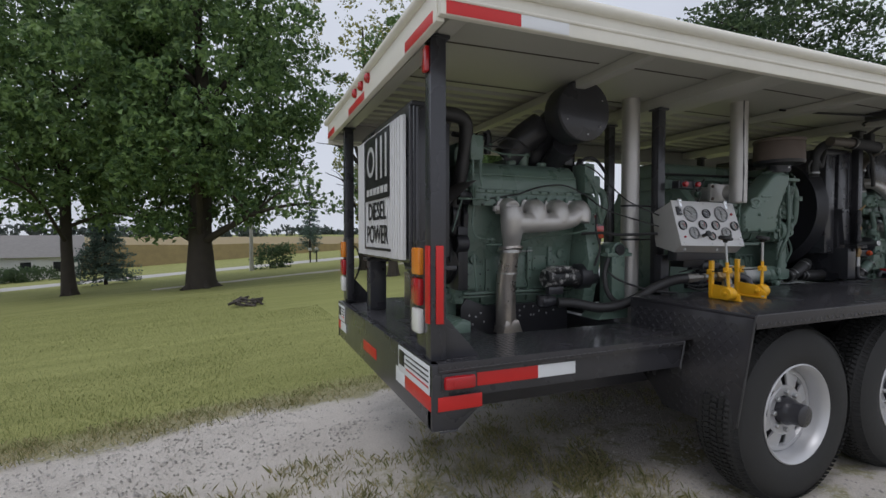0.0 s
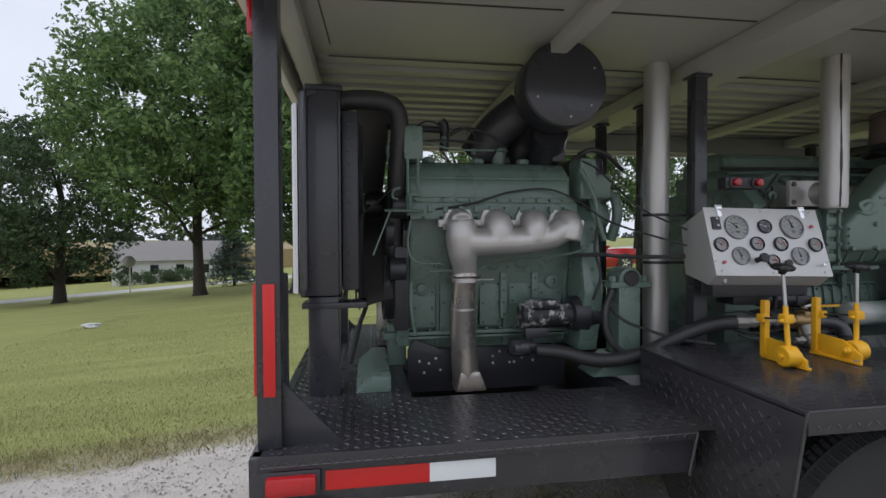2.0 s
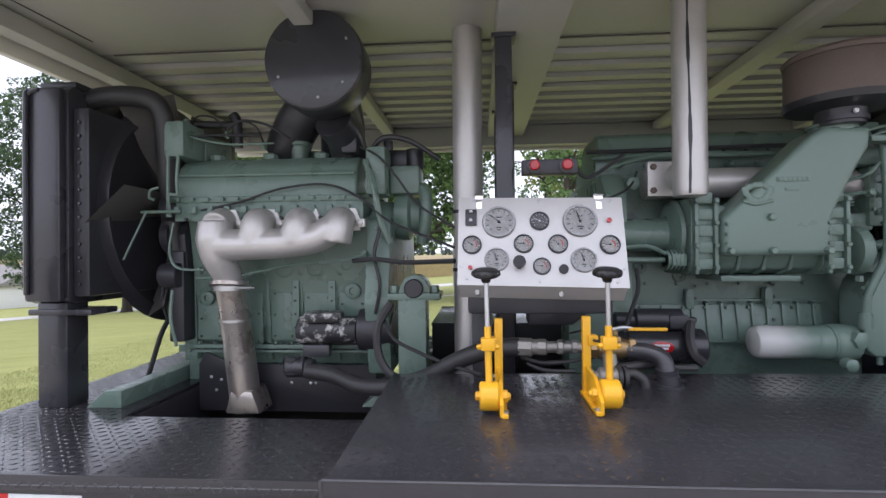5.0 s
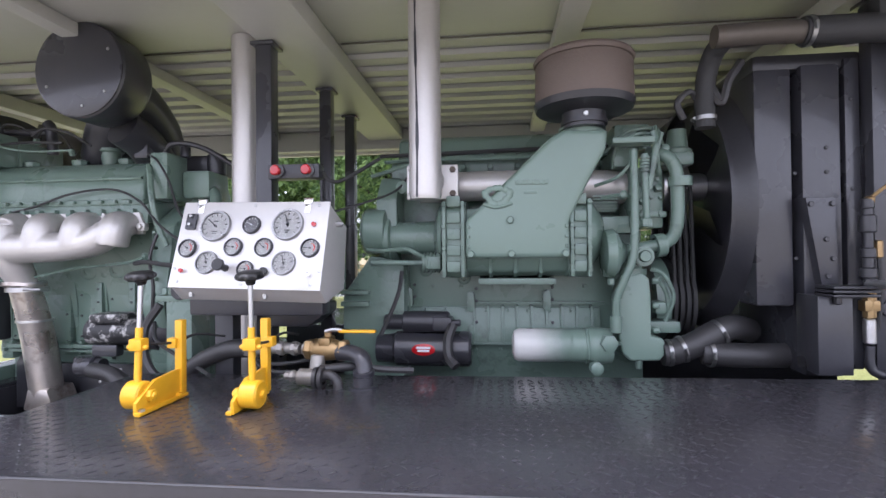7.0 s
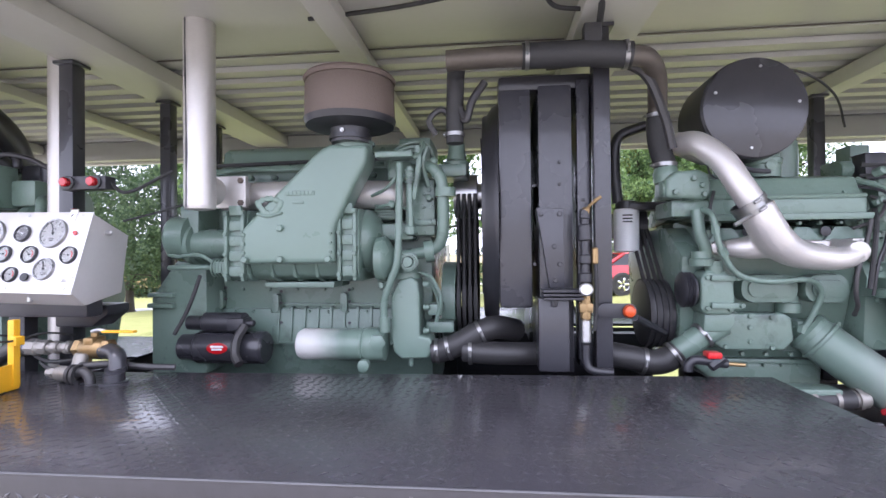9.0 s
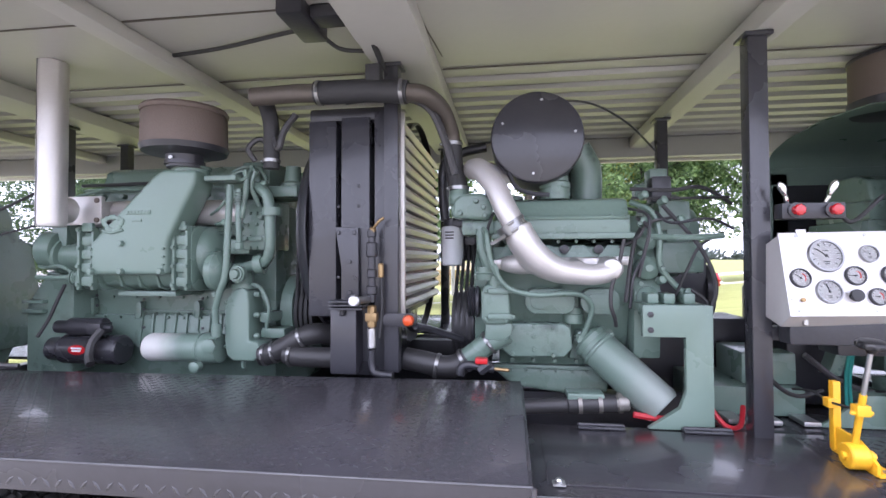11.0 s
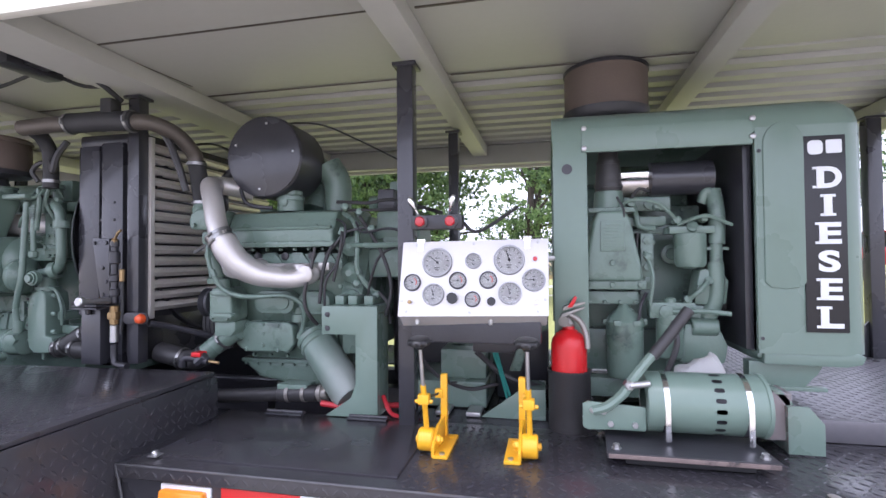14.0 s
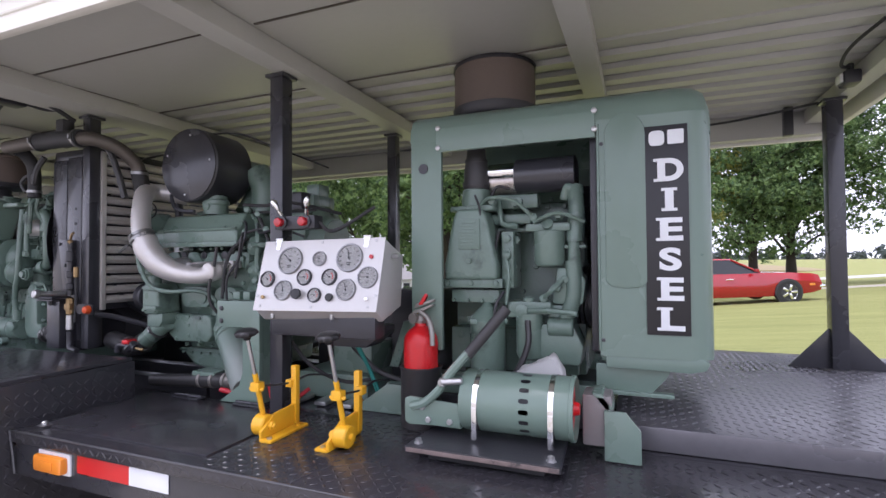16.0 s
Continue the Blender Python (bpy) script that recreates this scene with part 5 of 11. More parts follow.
lathe(bm, (0.90, 2.60, 1.40), (1, 0, 0), [(0, 0.45), (0.008, 0.43), (0.014, 0.41), (0.02, 0.405), (0.02, 0.395), (0.0, 0.395)], 40, cap=False)
part("fan_shroud", bm, BLACK_SATIN, rA)
bm = B()
lathe(bm, (0.885, 2.60, 1.40), (1, 0, 0), [(0, 0.0), (0, 0.40), (0.004, 0.40), (0.004, 0.0)], 32)
part("core_face", bm, BLACK_SATIN, rA)
for yy_ in (2.165, 3.035):
    bm = B()
    box(bm, 0.73, 0.835, yy_ - 0.045, yy_ + 0.045, ZD, 1.07, 0.006)
    box(bm, 0.71, 0.93, yy_ - 0.06, yy_ + 0.06, 1.03, 1.05, 0.004)
    part("radiator_leg", bm, BLACK, rA)
bm = B()
box(bm, 0.72, 0.85, 2.14, 3.06, 1.79, 1.812, 0.008)
part("top_tank", bm, BLACK_SATIN, rA)
cable("drain_hose", [(0.88, 2.5, 1.07), (0.93, 2.52, 1.0), (0.90, 2.5, 0.9), (0.86, 2.48, 0.74)], 0.010, RUBBER, rA)
# corrugated sign on the back
bm = B()
n = 44
ridge = [(0.694, 2.15), (0.694, 3.06)]
for i in reversed(range(n)):
    y0, y1 = 2.15 + 0.91 * i / n, 2.15 + 0.91 * (i + 1) / n
    d = 0.674 if i % 2 else 0.682
    ridge += [(d, y1 - 0.002), (d, y0 + 0.002)]
prism(bm, ridge, 1.08, 1.745, 'z', 0.0)
sign = part("sign", bm, SIGN_METAL, rA, "pale corrugated sign with black lettering")
ink_m = lambda y, z, sx: Matrix.Translation((0.671, y, z)) @ Matrix(((0, 0, -1, 0), (-1, 0, 0, 0), (0, 1, 0, 0), (0, 0, 0, 1)))
bm = B()
box(bm, 0.669, 0.673, 2.345, 2.845, 1.385, 1.735, 0.001)
part("emblem_panel", bm, INK, sign, "black panel with pale emblem strokes")
bm = B()
ringband(bm, (0.6695, 2.715, 1.60), (-1, 0, 0), 0.060, 0.085, 0.002, 28)
part("emblem_ring", bm, SIGN_METAL, sign)
for y0 in (2.585, 2.49, 2.40):
    bm = B()
    box(bm, 0.6675, 0.6695, y0 - 0.016, y0 + 0.016, 1.49, 1.71, 0.001)
    part("emblem_stroke", bm, SIGN_METAL, sign)
for i in range(6):
    bm = B()
    box(bm, 0.6675, 0.6695, 2.375 + i * 0.075, 2.375 + i * 0.075 + 0.058, 1.412, 1.450, 0.001)
    part("print_bar", bm, SIGN_METAL, sign)
bm = B()
box(bm, 0.669, 0.673, 2.33, 2.86, 1.112, 1.126, 0.001)
part("sign_rule", bm, INK, sign)
bm = B()
box(bm, 0.669, 0.673, 2.862, 2.868, 1.115, 1.735, 0.001)
part("sign_rule", bm, INK, sign)
letters("word", "DIESEL", 0.135, ink_m(2.595, 1.318, 1), INK, sign, squeeze=0.95, thick=0.002)
letters("word", "POWER", 0.135, ink_m(2.595, 1.192, 1), INK, sign, squeeze=0.95, thick=0.002)

# ---- middle engine: inline six two-stroke diesel with side blower ----
eB = thing("diesel_engine", (3.05, 2.6, 0.62), "green inline diesel engine with blower and slanted air duct", "engine")
bm = B()
prism(bm, [(2.36, 0.70), (2.86, 0.70), (2.86, 1.50), (2.40, 1.50), (2.36, 1.44)], 2.62, 3.55, 'x', 0.012)
part("block", bm, GREEN, eB)
bm = B()
prism(bm, [(2.36, 0.905), (2.326, 0.905), (2.345, 1.03), (2.36, 1.03)], 2.70, 3.40, 'x', 0.003)
part("side_rail", bm, GREEN, eB)
bm = B()
for i in range(9):
    xx = 2.955 + i * 0.052
    prism(bm, [(2.36, 0.908), (2.318, 0.908), (2.335, 1.035), (2.36, 1.045)], xx - 0.005, xx + 0.005, 'x', 0.002)
part("casting_rib", bm, GREEN, eB)
for xx, zz in ((2.965, 1.075), (3.235, 1.08), (2.965, 0.955), (3.235, 0.955), (2.74, 1.09)):
    bm = B()
    prism(bm, rounded(xx - 0.013, xx + 0.013, zz - 0.036, zz + 0.036, 0.012), 2.335, 2.362, 'y', 0.003)
    part("mount_pad", bm, GREEN, eB)
    bolts("bolt", [(xx, 2.335, zz + 0.022), (xx, 2.335, zz - 0.022)], (0, -1, 0), BLACK_SATIN, eB, 0.006, 0.003)
# head and valve cover
bm = B()
prism(bm, [(2.42, 1.50), (2.80, 1.50), (2.80, 1.59), (2.42, 1.59)], 2.64, 3.52, 'x', 0.008)
part("cylinder_head", bm, GREEN, eB)
bm = B()
prism(bm, [(2.44, 1.59), (2.78, 1.59), (2.76, 1.665), (2.72, 1.69), (2.50, 1.69), (2.46, 1.665)], 2.66, 3.50, 'x', 0.016, seg=3)
part("rocker_cover", bm, GREEN, eB)
cable("fuel_rail", [(2.60, 2.40, 1.60), (2.9, 2.38, 1.60), (3.2, 2.38, 1.605), (3.48, 2.36, 1.60)], 0.008, RUBBER, eB)
cable("fuel_rail", [(2.62, 2.39, 1.575), (2.9, 2.37, 1.58), (3.2, 2.37, 1.578), (3.48, 2.36, 1.57)], 0.007, GREEN, eB)
bm = B()
for i in range(8):
    xx = 2.72 + i * 0.10
    cyl(bm, (xx, 2.40, 1.545), (xx, 2.37, 1.545), 0.012, 8)
part("head_bolt", bm, GREEN, eB)
# exhaust manifold behind the duct
bm = B()
tube(bm, [(2.76, 2.32, 1.465), (3.0, 2.31, 1.466), (3.25, 2.31, 1.463), (3.40, 2.315, 1.458), (3.46, 2.34, 1.452), (3.48, 2.39, 1.45)], 0.052, 20, 6)
manB = part("exhaust_manifold", bm, SILVER, eB, "silver-painted exhaust manifold")
for xx in (2.98, 3.13, 3.28, 3.42):
    bm = B()
    tube(bm, [(xx, 2.33, 1.463), (xx, 2.42, 1.475)], 0.045, 14, straight=True)
    part("manifold_stub", bm, SILVER, manB)
bm = B()
box(bm, 2.735, 2.905, 2.20, 2.222, 1.412, 1.525, 0.004)
box(bm, 2.755, 2.885, 2.222, 2.30, 1.425, 1.51, 0.01)
ff = part("outlet_flange", bm, SILVER, manB)
bolts("flange_bolt", [(2.752, 2.20, 1.508), (2.888, 2.20, 1.508), (2.752, 2.20, 1.43), (2.888, 2.20, 1.43)], (0, -1, 0), BROWN, ff, 0.011, 0.008)
# air duct: a slanted casting from the blower up to the neck
bm = B()
prism(bm, [(2.945, 1.208), (3.262, 1.208), (3.262, 1.325), (3.335, 1.47), (3.372, 1.535), (3.378, 1.595), (3.248, 1.60), (3.205, 1.575), (2.945, 1.325)], 2.075, 2.20, 'y', 0.018, seg=3)
ductB = part("air_duct", bm, GREEN2, eB, "smooth green slanted air inlet casting")
bm = B()
lathe(bm, (3.312, 2.145, 1.585), (0, 0, 1), [(0, 0.066), (0.02, 0.066), (0.022, 0.072), (0.03, 0.072)], 24)
part("neck", bm, GREEN2, ductB)
bm = B()
box(bm, 3.10, 3.20, 2.0715, 2.076, 1.432, 1.448, 0.002)
box(bm, 3.125, 3.165, 2.0715, 2.076, 1.405, 1.414, 0.002)
for i in range(7):
    box(bm, 3.104 + i * 0.0136, 3.113 + i * 0.0136, 2.070, 2.073, 1.434, 1.446, 0.001)
part("casting_plate", bm, GREEN2, ductB)
bm = B()
for i in range(14):
    q = i * 0.45
    lathe(bm, (3.045 + 0.036 * math.cos(q) * (1 + 0.2 * math.sin(3 * q)), 2.076, 1.40 + 0.024 * math.sin(q)), (0, -1, 0), [(0, 0.012), (0.004, 0.010), (0.006, 0.004)], 8)
tube(bm, [(3.0, 2.075, 1.375), (3.04, 2.072, 1.365), (3.09, 2.075, 1.376)], 0.006, 6)
bm = cast(bm, 0.0022, 2)
part("casting_emblem", bm, GREEN2, ductB)
bolts("duct_bolt", [(3.083, 2.075, 1.325), (2.962, 2.072, 1.222), (3.085, 2.072, 1.222), (3.247, 2.072, 1.222)], (0, -1, 0), GREEN2, ductB, 0.012, 0.014)
# round air cleaner on top
bm = B()
lathe(bm, (3.312, 2.155, 1.605), (0, 0, 1), [(0, 0.062), (0.045, 0.066), (0.05, 0.10), (0.055, 0.145), (0.075, 0.152)], 40)
acB = part("air_cleaner", bm, BLACK_SATIN, eB, "round pancake air cleaner with brown mesh")
bm = B()
lathe(bm, (3.312, 2.155, 1.678), (0, 0, 1), [(0, 0.146), (0.006, 0.148), (0.118, 0.146), (0.126, 0.14)], 44)
part("filter_mesh", bm, BROWN, acB)
bm = B()
lathe(bm, (3.312, 2.155, 1.802), (0, 0, 1), [(0, 0.148), (0.010, 0.152), (0.020, 0.145), (0.026, 0.05), (0.028, 0.01)], 44)
part("top_plate", bm, BROWN, acB)
bm = B()
ringband(bm, (3.312, 2.155, 1.615), (0, 0, 1), 0.05, 0.070, 0.014)
part("neck_clamp", bm, BLACK_SATIN, acB)
bm = B()
lathe(bm, (3.306, 2.086, 1.634), (0, -1, 0), [(0, 0.007), (0.006, 0.007), (0.008, 0.003)], 10)
part("clamp_screw", bm, TAPE_WHITE, acB)
# blower body
bm = B()
prism(bm, [(2.09, 1.205), (2.115, 1.165), (2.17, 1.148), (2.34, 1.148), (2.36, 1.19), (2.36, 1.37), (2.10, 1.37)], 2.93, 3.275, 'x', 0.012)
blB = part("blower", bm, GREEN, eB, "ribbed green blower housing")
bm = B()
for xx in (3.02, 3.10, 3.18):
    prism(bm, [(2.085, 1.21), (2.105, 1.16), (2.165, 1.138), (2.33, 1.138), (2.33, 1.15), (2.10, 1.20)], xx - 0.006, xx + 0.006, 'x', 0.002)
box(bm, 2.98, 3.23, 2.13, 2.34, 1.122, 1.142, 0.004)
part("blower_rib", bm, GREEN, blB)
for x0, x1 in ((2.865, 2.945), (3.262, 3.335)):
    bm = B()
    prism(bm, rounded(2.075, 2.36, 1.145, 1.395, 0.05), x0, x1, 'x', 0.008)
    part("end_plate", bm, GREEN, blB)
    bm = B()
    for k in range(5):
        zz = 1.165 + k * 0.052
        box(bm, x0 + 0.018, x1 - 0.018, 2.062, 2.078, zz, zz + 0.034, 0.004)
    box(bm, x0 + 0.004, x0 + 0.016, 2.055, 2.08, 1.15, 1.39, 0.003)
    box(bm, x1 - 0.016, x1 - 0.004, 2.055, 2.08, 1.15, 1.39, 0.003)
    part("end_plate_rib", bm, GREEN, blB)
    bolts("end_bolt", [(xx, 2.056, zz) for xx in (x0 + 0.01, x1 - 0.01) for zz in (1.17, 1.24, 1.31, 1.38)], (0, -1, 0), GREEN, blB, 0.008, 0.008)
bm = B()
lathe(bm, (2.86, 2.215, 1.28), (-1, 0, 0), [(0, 0.118), (0.012, 0.112), (0.022, 0.09), (0.03, 0.058), (0.18, 0.056), (0.185, 0.075), (0.205, 0.075)], 28)
lathe(bm, (2.665, 2.215, 1.305), (-1, 0, 0), [(0, 0.062), (0.006, 0.082), (0.075, 0.082), (0.085, 0.074), (0.10, 0.03)], 28)
part("blower_drive_shaft", bm, GREEN, blB)
bm = B()
lathe(bm, (3.333, 2.215, 1.285), (1, 0, 0), [(0, 0.115), (0.02, 0.11), (0.04, 0.085), (0.055, 0.06)], 26)
box(bm, 3.36, 3.50, 2.19, 2.32, 1.285, 1.345, 0.012)
box(bm, 3.36, 3.45, 2.24, 2.36, 1.36, 1.42, 0.01)
part("governor_drive", bm, GREEN, blB)
# flywheel housing and mount at the left
bm = B()
prism(bm, [(2.22, 1.23), (2.95, 0.90), (2.98, 1.3), (2.85, 1.50), (2.30, 1.50), (2.225, 1.42)], 2.625, 2.70, 'x', 0.012)
prism(bm, [(2.50, 0.80), (2.72, 0.80), (2.72, 1.20), (2.60, 1.22), (2.50, 1.08)], 2.24, 2.40, 'y', 0.01)
box(bm, 2.50, 2.60, 2.215, 2.26, 1.045, 1.062, 0.004)
box(bm, 2.50, 2.60, 2.215, 2.26, 1.085, 1.10, 0.004)
lathe(bm, (2.72, 2.24, 1.455), (0, -1, 0), [(0, 0.022), (0.02, 0.022), (0.024, 0.012)], 10)
part("flywheel_housing", bm, GREEN, eB)
bm = B()
cyl(bm, (2.62, 2.12, 1.195), (2.80, 2.12, 1.195), 0.009, 10)
cyl(bm, (2.80, 2.12, 1.195), (2.86, 2.12, 1.195), 0.028, 12)
for k in range(5):
    ringband(bm, (2.80 + 0.012 * k, 2.12, 1.195), (1, 0, 0), 0.01, 0.034, 0.005, 14)
box(bm, 2.815, 2.86, 2.09, 2.15, 1.175, 1.215, 0.006)
part("tachometer_drive", bm, GREEN, eB)
cable("sensor_cable", [(2.72, 2.20, 1.165), (2.715, 2.17, 1.10), (2.69, 2.16, 1.03), (2.66, 2.14, 0.96)], 0.007, RUBBER, eB)
# governor, water pipes and oil cooler at the right
bm = B()
box(bm, 3.475, 3.58, 2.22, 2.42, 1.30, 1.50, 0.012)
box(bm, 3.49, 3.585, 2.205, 2.25, 1.335, 1.355, 0.005)
box(bm, 3.42, 3.50, 2.20, 2.42, 1.50, 1.56, 0.01)
box(bm, 3.44, 3.56, 2.28, 2.50, 1.56, 1.66, 0.014)
lathe(bm, (3.53, 2.24, 1.56), (0, 0, 1), [(0, 0.02), (0.05, 0.018), (0.055, 0.026), (0.07, 0.024)], 12)
box(bm, 3.395, 3.52, 2.10, 2.16, 1.555, 1.575, 0.005)
part("governor", bm, GREEN, eB)
bolts("governor_bolt", [(3.505, 2.205, 1.345), (3.565, 2.205, 1.345), (3.50, 2.22, 1.40), (3.56, 2.22, 1.46)], (0, -1, 0), GREEN, eB, 0.008, 0.008)
bm = B()
tube(bm, [(3.468, 2.15, 1.545), (3.468, 2.14, 1.40), (3.462, 2.135, 1.22), (3.435, 2.14, 1.14), (3.412, 2.15, 1.07), (3.412, 2.16, 0.985)], 0.0125, 12, 7)
lathe(bm, (3.412, 2.16, 0.972), (0, 0, 1), [(0, 0.019), (0.05, 0.019)], 10)
part("oil_pipe", bm, GREEN, eB)
bm = B()
tube(bm, [(3.503, 2.155, 1.53), (3.503, 2.15, 1.44), (3.507, 2.15, 1.31)], 0.011, 10, straight=True)
for k in range(5):
    ringband(bm, (3.503, 2.15, 1.475 + 0.010 * k), (0, 0, 1), 0.008, 0.016, 0.006, 12)
cyl(bm, (3.505, 2.15, 1.30), (3.505, 2.15, 1.33), 0.018, 8)
tube(bm, [(3.515, 2.155, 1.42), (3.535, 2.15, 1.54), (3.53, 2.15, 1.60)], 0.010, 8)
tube(bm, [(3.46, 2.12, 1.565), (3.53, 2.14, 1.565), (3.545, 2.18, 1.62)], 0.008, 8)
part("control_rod", bm, GREEN, eB)
bm = B()
tube(bm, [(3.53, 2.22, 1.545), (3.575, 2.19, 1.53), (3.605, 2.185, 1.49), (3.612, 2.185, 1.40), (3.608, 2.19, 1.30), (3.58, 2.20, 1.255), (3.50, 2.21, 1.235), (3.42, 2.22, 1.225)], 0.0205, 16, 7)
bypB = part("water_pipe", bm, GREEN, eB)
bm = B()
ringband(bm, (3.545, 2.205, 1.243), (1, 0.1, 0.15), 0.025, 0.038, 0.03, 16)
ringband(bm, (3.62, 2.185, 1.43), (0, 0, 1), 0.025, 0.036, 0.03, 16)
lathe(bm, (3.497, 2.17, 1.21), (0, -1, 0), [(0, 0.032), (0.02, 0.032), (0.022, 0.018), (0.04, 0.016)], 16)
ringband(bm, (3.497, 2.16, 1.21), (0, -1, 0), 0.02, 0.026, 0.02, 16)
part("pipe_collar", bm, GREEN, bypB)
bm = B()
lathe(bm, (3.375, 2.19, 1.22), (1, 0, 0), [(0, 0.03), (0.008, 0.075), (0.035, 0.08), (0.045, 0.072), (0.06, 0.045), (0.075, 0.03)], 26)
lathe(bm, (3.40, 2.165, 1.14), (0, 0, -1), [(0, 0.012), (0.018, 0.012), (0.02, 0.006)], 6)
part("water_pump", bm, GREEN, eB)
bm = B()
prism(bm, [(3.440, 1.12), (3.462, 1.148), (3.50, 1.158), (3.522, 1.14), (3.527, 1.09), (3.527, 0.955), (3.56, 0.95), (3.568, 0.935), (3.568, 0.895), (3.55, 0.878), (3.462, 0.876), (3.436, 0.90), (3.428, 0.95), (3.428, 1.08)], 2.185, 2.30, 'y', 0.014, seg=3)
coolB = part("oil_cooler_housing", bm, GREEN2, eB, "smooth green oil cooler housing")
bm = B()
ringband(bm, (3.478, 2.24, 1.15), (0, 0, 1), 0.03, 0.05, 0.02, 20)
cyl(bm, (3.478, 2.24, 1.165), (3.478, 2.23, 1.22), 0.036, 18)
cyl(bm, (3.492, 2.21, 0.845), (3.492, 2.21, 0.878), 0.009, 8)
for zz in (1.13, 1.05, 0.97, 0.90):
    cyl(bm, (3.535, 2.21, zz), (3.56, 2.21, zz), 0.010, 8)
for zz in (1.10, 1.01, 0.93):
    hexbolt(bm, (3.432, 2.195, zz), (-0.5, -1, 0), 0.008, 0.01)
part("cooler_fitting", bm, GREEN, coolB)
bm = B()
box(bm, 3.54, 3.64, 2.25, 2.34, 0.955, 0.995, 0.01)
box(bm, 3.55, 3.60, 2.22, 2.32, 1.02, 1.06, 0.01)
tube(bm, [(3.56, 2.22, 1.14), (3.585, 2.22, 1.09), (3.595, 2.22, 1.03)], 0.008, 8)
part("pump_bracket", bm, GREEN, eB)
# spin-on filter, pale
bm = B()
lathe(bm, (3.088, 2.205, 0.921), (1, 0, 0), [(0, 0.030), (0.006, 0.046), (0.02, 0.054), (0.19, 0.054)], 30)
filB = part("oil_filter", bm, SPRAYED, eB, "pale oil filter canister with green overspray")
bm = B()
lathe(bm, (3.274, 2.205, 0.921), (1, 0, 0), [(0, 0.054), (0.046, 0.054), (0.048, 0.058), (0.052, 0.058), (0.056, 0.054), (0.062, 0.059), (0.08, 0.060), (0.13, 0.055), (0.136, 0.03)], 30)
lathe(bm, (3.385, 2.16, 0.938), (0.2, -1, 0), [(0, 0.028), (0.02, 0.028), (0.024, 0.018)], 6)
lathe(bm, (3.345, 2.15, 0.863), (0, -1, 0), [(0, 0.02), (0.03, 0.02), (0.034, 0.012)], 14)
part("filter_head", bm, GREEN2, filB)
# crank pulley and belts
bm = B()
lathe(bm, (3.585, 2.47, 1.052), (1, 0, 0), [(0, 0.10), (0.002, 0.152), (0.052, 0.152), (0.054, 0.145)], 40)
part("crank_pulley", bm, GREEN, eB)
for k in range(4):
    bm = B()
    ringband(bm, (3.645 + 0.021 * k, 2.47, 1.052), (1, 0, 0), 0.10, 0.150, 0.013, 40)
    for yy_ in (2.335, 2.60):
        tube(bm, [(3.651 + 0.021 * k, yy_, 1.05), (3.651 + 0.021 * k, 2.44 + (yy_ - 2.47) * 0.6, 1.46)], 0.0075, 6, straight=True)
    part("drive_belt", bm, RUBBER, eB)
bm = B()
lathe(bm, (3.63, 2.45, 1.46), (1, 0, 0), [(0, 0.04), (0.002, 0.085), (0.09, 0.085), (0.092, 0.05), (0.16, 0.05)], 30)
part("fan_pulley", bm, STEEL, eB)
for i in range(6):
    q = radians(20 + 60 * i)
    bm = B()
    u, v = Vector((0, math.cos(q), math.sin(q))), Vector((0, -math.sin(q), math.cos(q)))
    t = bmesh.new()
    vv = [t.verts.new(Vector((3.77, 2.6, 1.40)) + u * rr + v * ww * sg + Vector((0.035 * sg, 0, 0))) for rr, ww in ((0.07, 0.05), (0.34, 0.075)) for sg in (-1, 1)]
    t.faces.new((vv[0], vv[1], vv[3], vv[2]))
    bmesh.ops.solidify(t, geom=t.faces[:], thickness=0.004)
    merge(bm, t)
    part("fan_blade", bm, BLACK_SATIN, eB)
# small pipes, unions and bolts over the governor end
for pts, r in ((((3.40, 2.24, 1.555), (3.46, 2.20, 1.61), (3.55, 2.20, 1.62), (3.58, 2.22, 1.57)), 0.006), (((3.42, 2.22, 1.50), (3.43, 2.19, 1.565), (3.49, 2.18, 1.60), (3.56, 2.2, 1.60)), 0.006), (((3.56, 2.20, 1.47), (3.545, 2.17, 1.54), (3.56, 2.17, 1.60)), 0.009), (((3.38, 2.2, 1.40), (3.44, 2.17, 1.405), (3.50, 2.17, 1.385)), 0.006), (((2.60, 2.26, 1.50), (2.8, 2.28, 1.555), (3.0, 2.30, 1.56), (3.2, 2.32, 1.565)), 0.007)):
    cable("fuel_pipe", pts, r, GREEN, eB)
for p in ((3.43, 2.20, 1.565), (3.545, 2.18, 1.60), (3.58, 2.20, 1.555), (3.44, 2.165, 1.405), (3.50, 2.165, 1.385), (3.56, 2.21, 1.43)):
    bm = B()
    lathe(bm, p, (0, -1, 0.2), [(-0.012, 0.013), (0.010, 0.013), (0.014, 0.007)], 6)
    part("pipe_union", bm, GREEN, eB)
bolts("cover_bolt", [(3.485 + 0.028 * i, 2.218, 1.31 + 0.045 * k) for i in range(4) for k in range(4) if (i + k) % 3], (0, -1, 0), GREEN, eB, 0.006, 0.008)
bolts("block_bolt", [(2.80 + 0.11 * i, 2.357, 1.105) for i in range(6)] + [(2.78 + 0.09 * i, 2.36, 0.875) for i in range(7)], (0, -1, 0), GREEN, eB, 0.007, 0.007)
bm = B()
box(bm, 2.93, 3.42, 2.330, 2.362, 0.895, 0.905, 0.003)
box(bm, 2.93, 3.42, 2.345, 2.362, 1.040, 1.050, 0.003)
part("casting_border", bm, GREEN, eB)
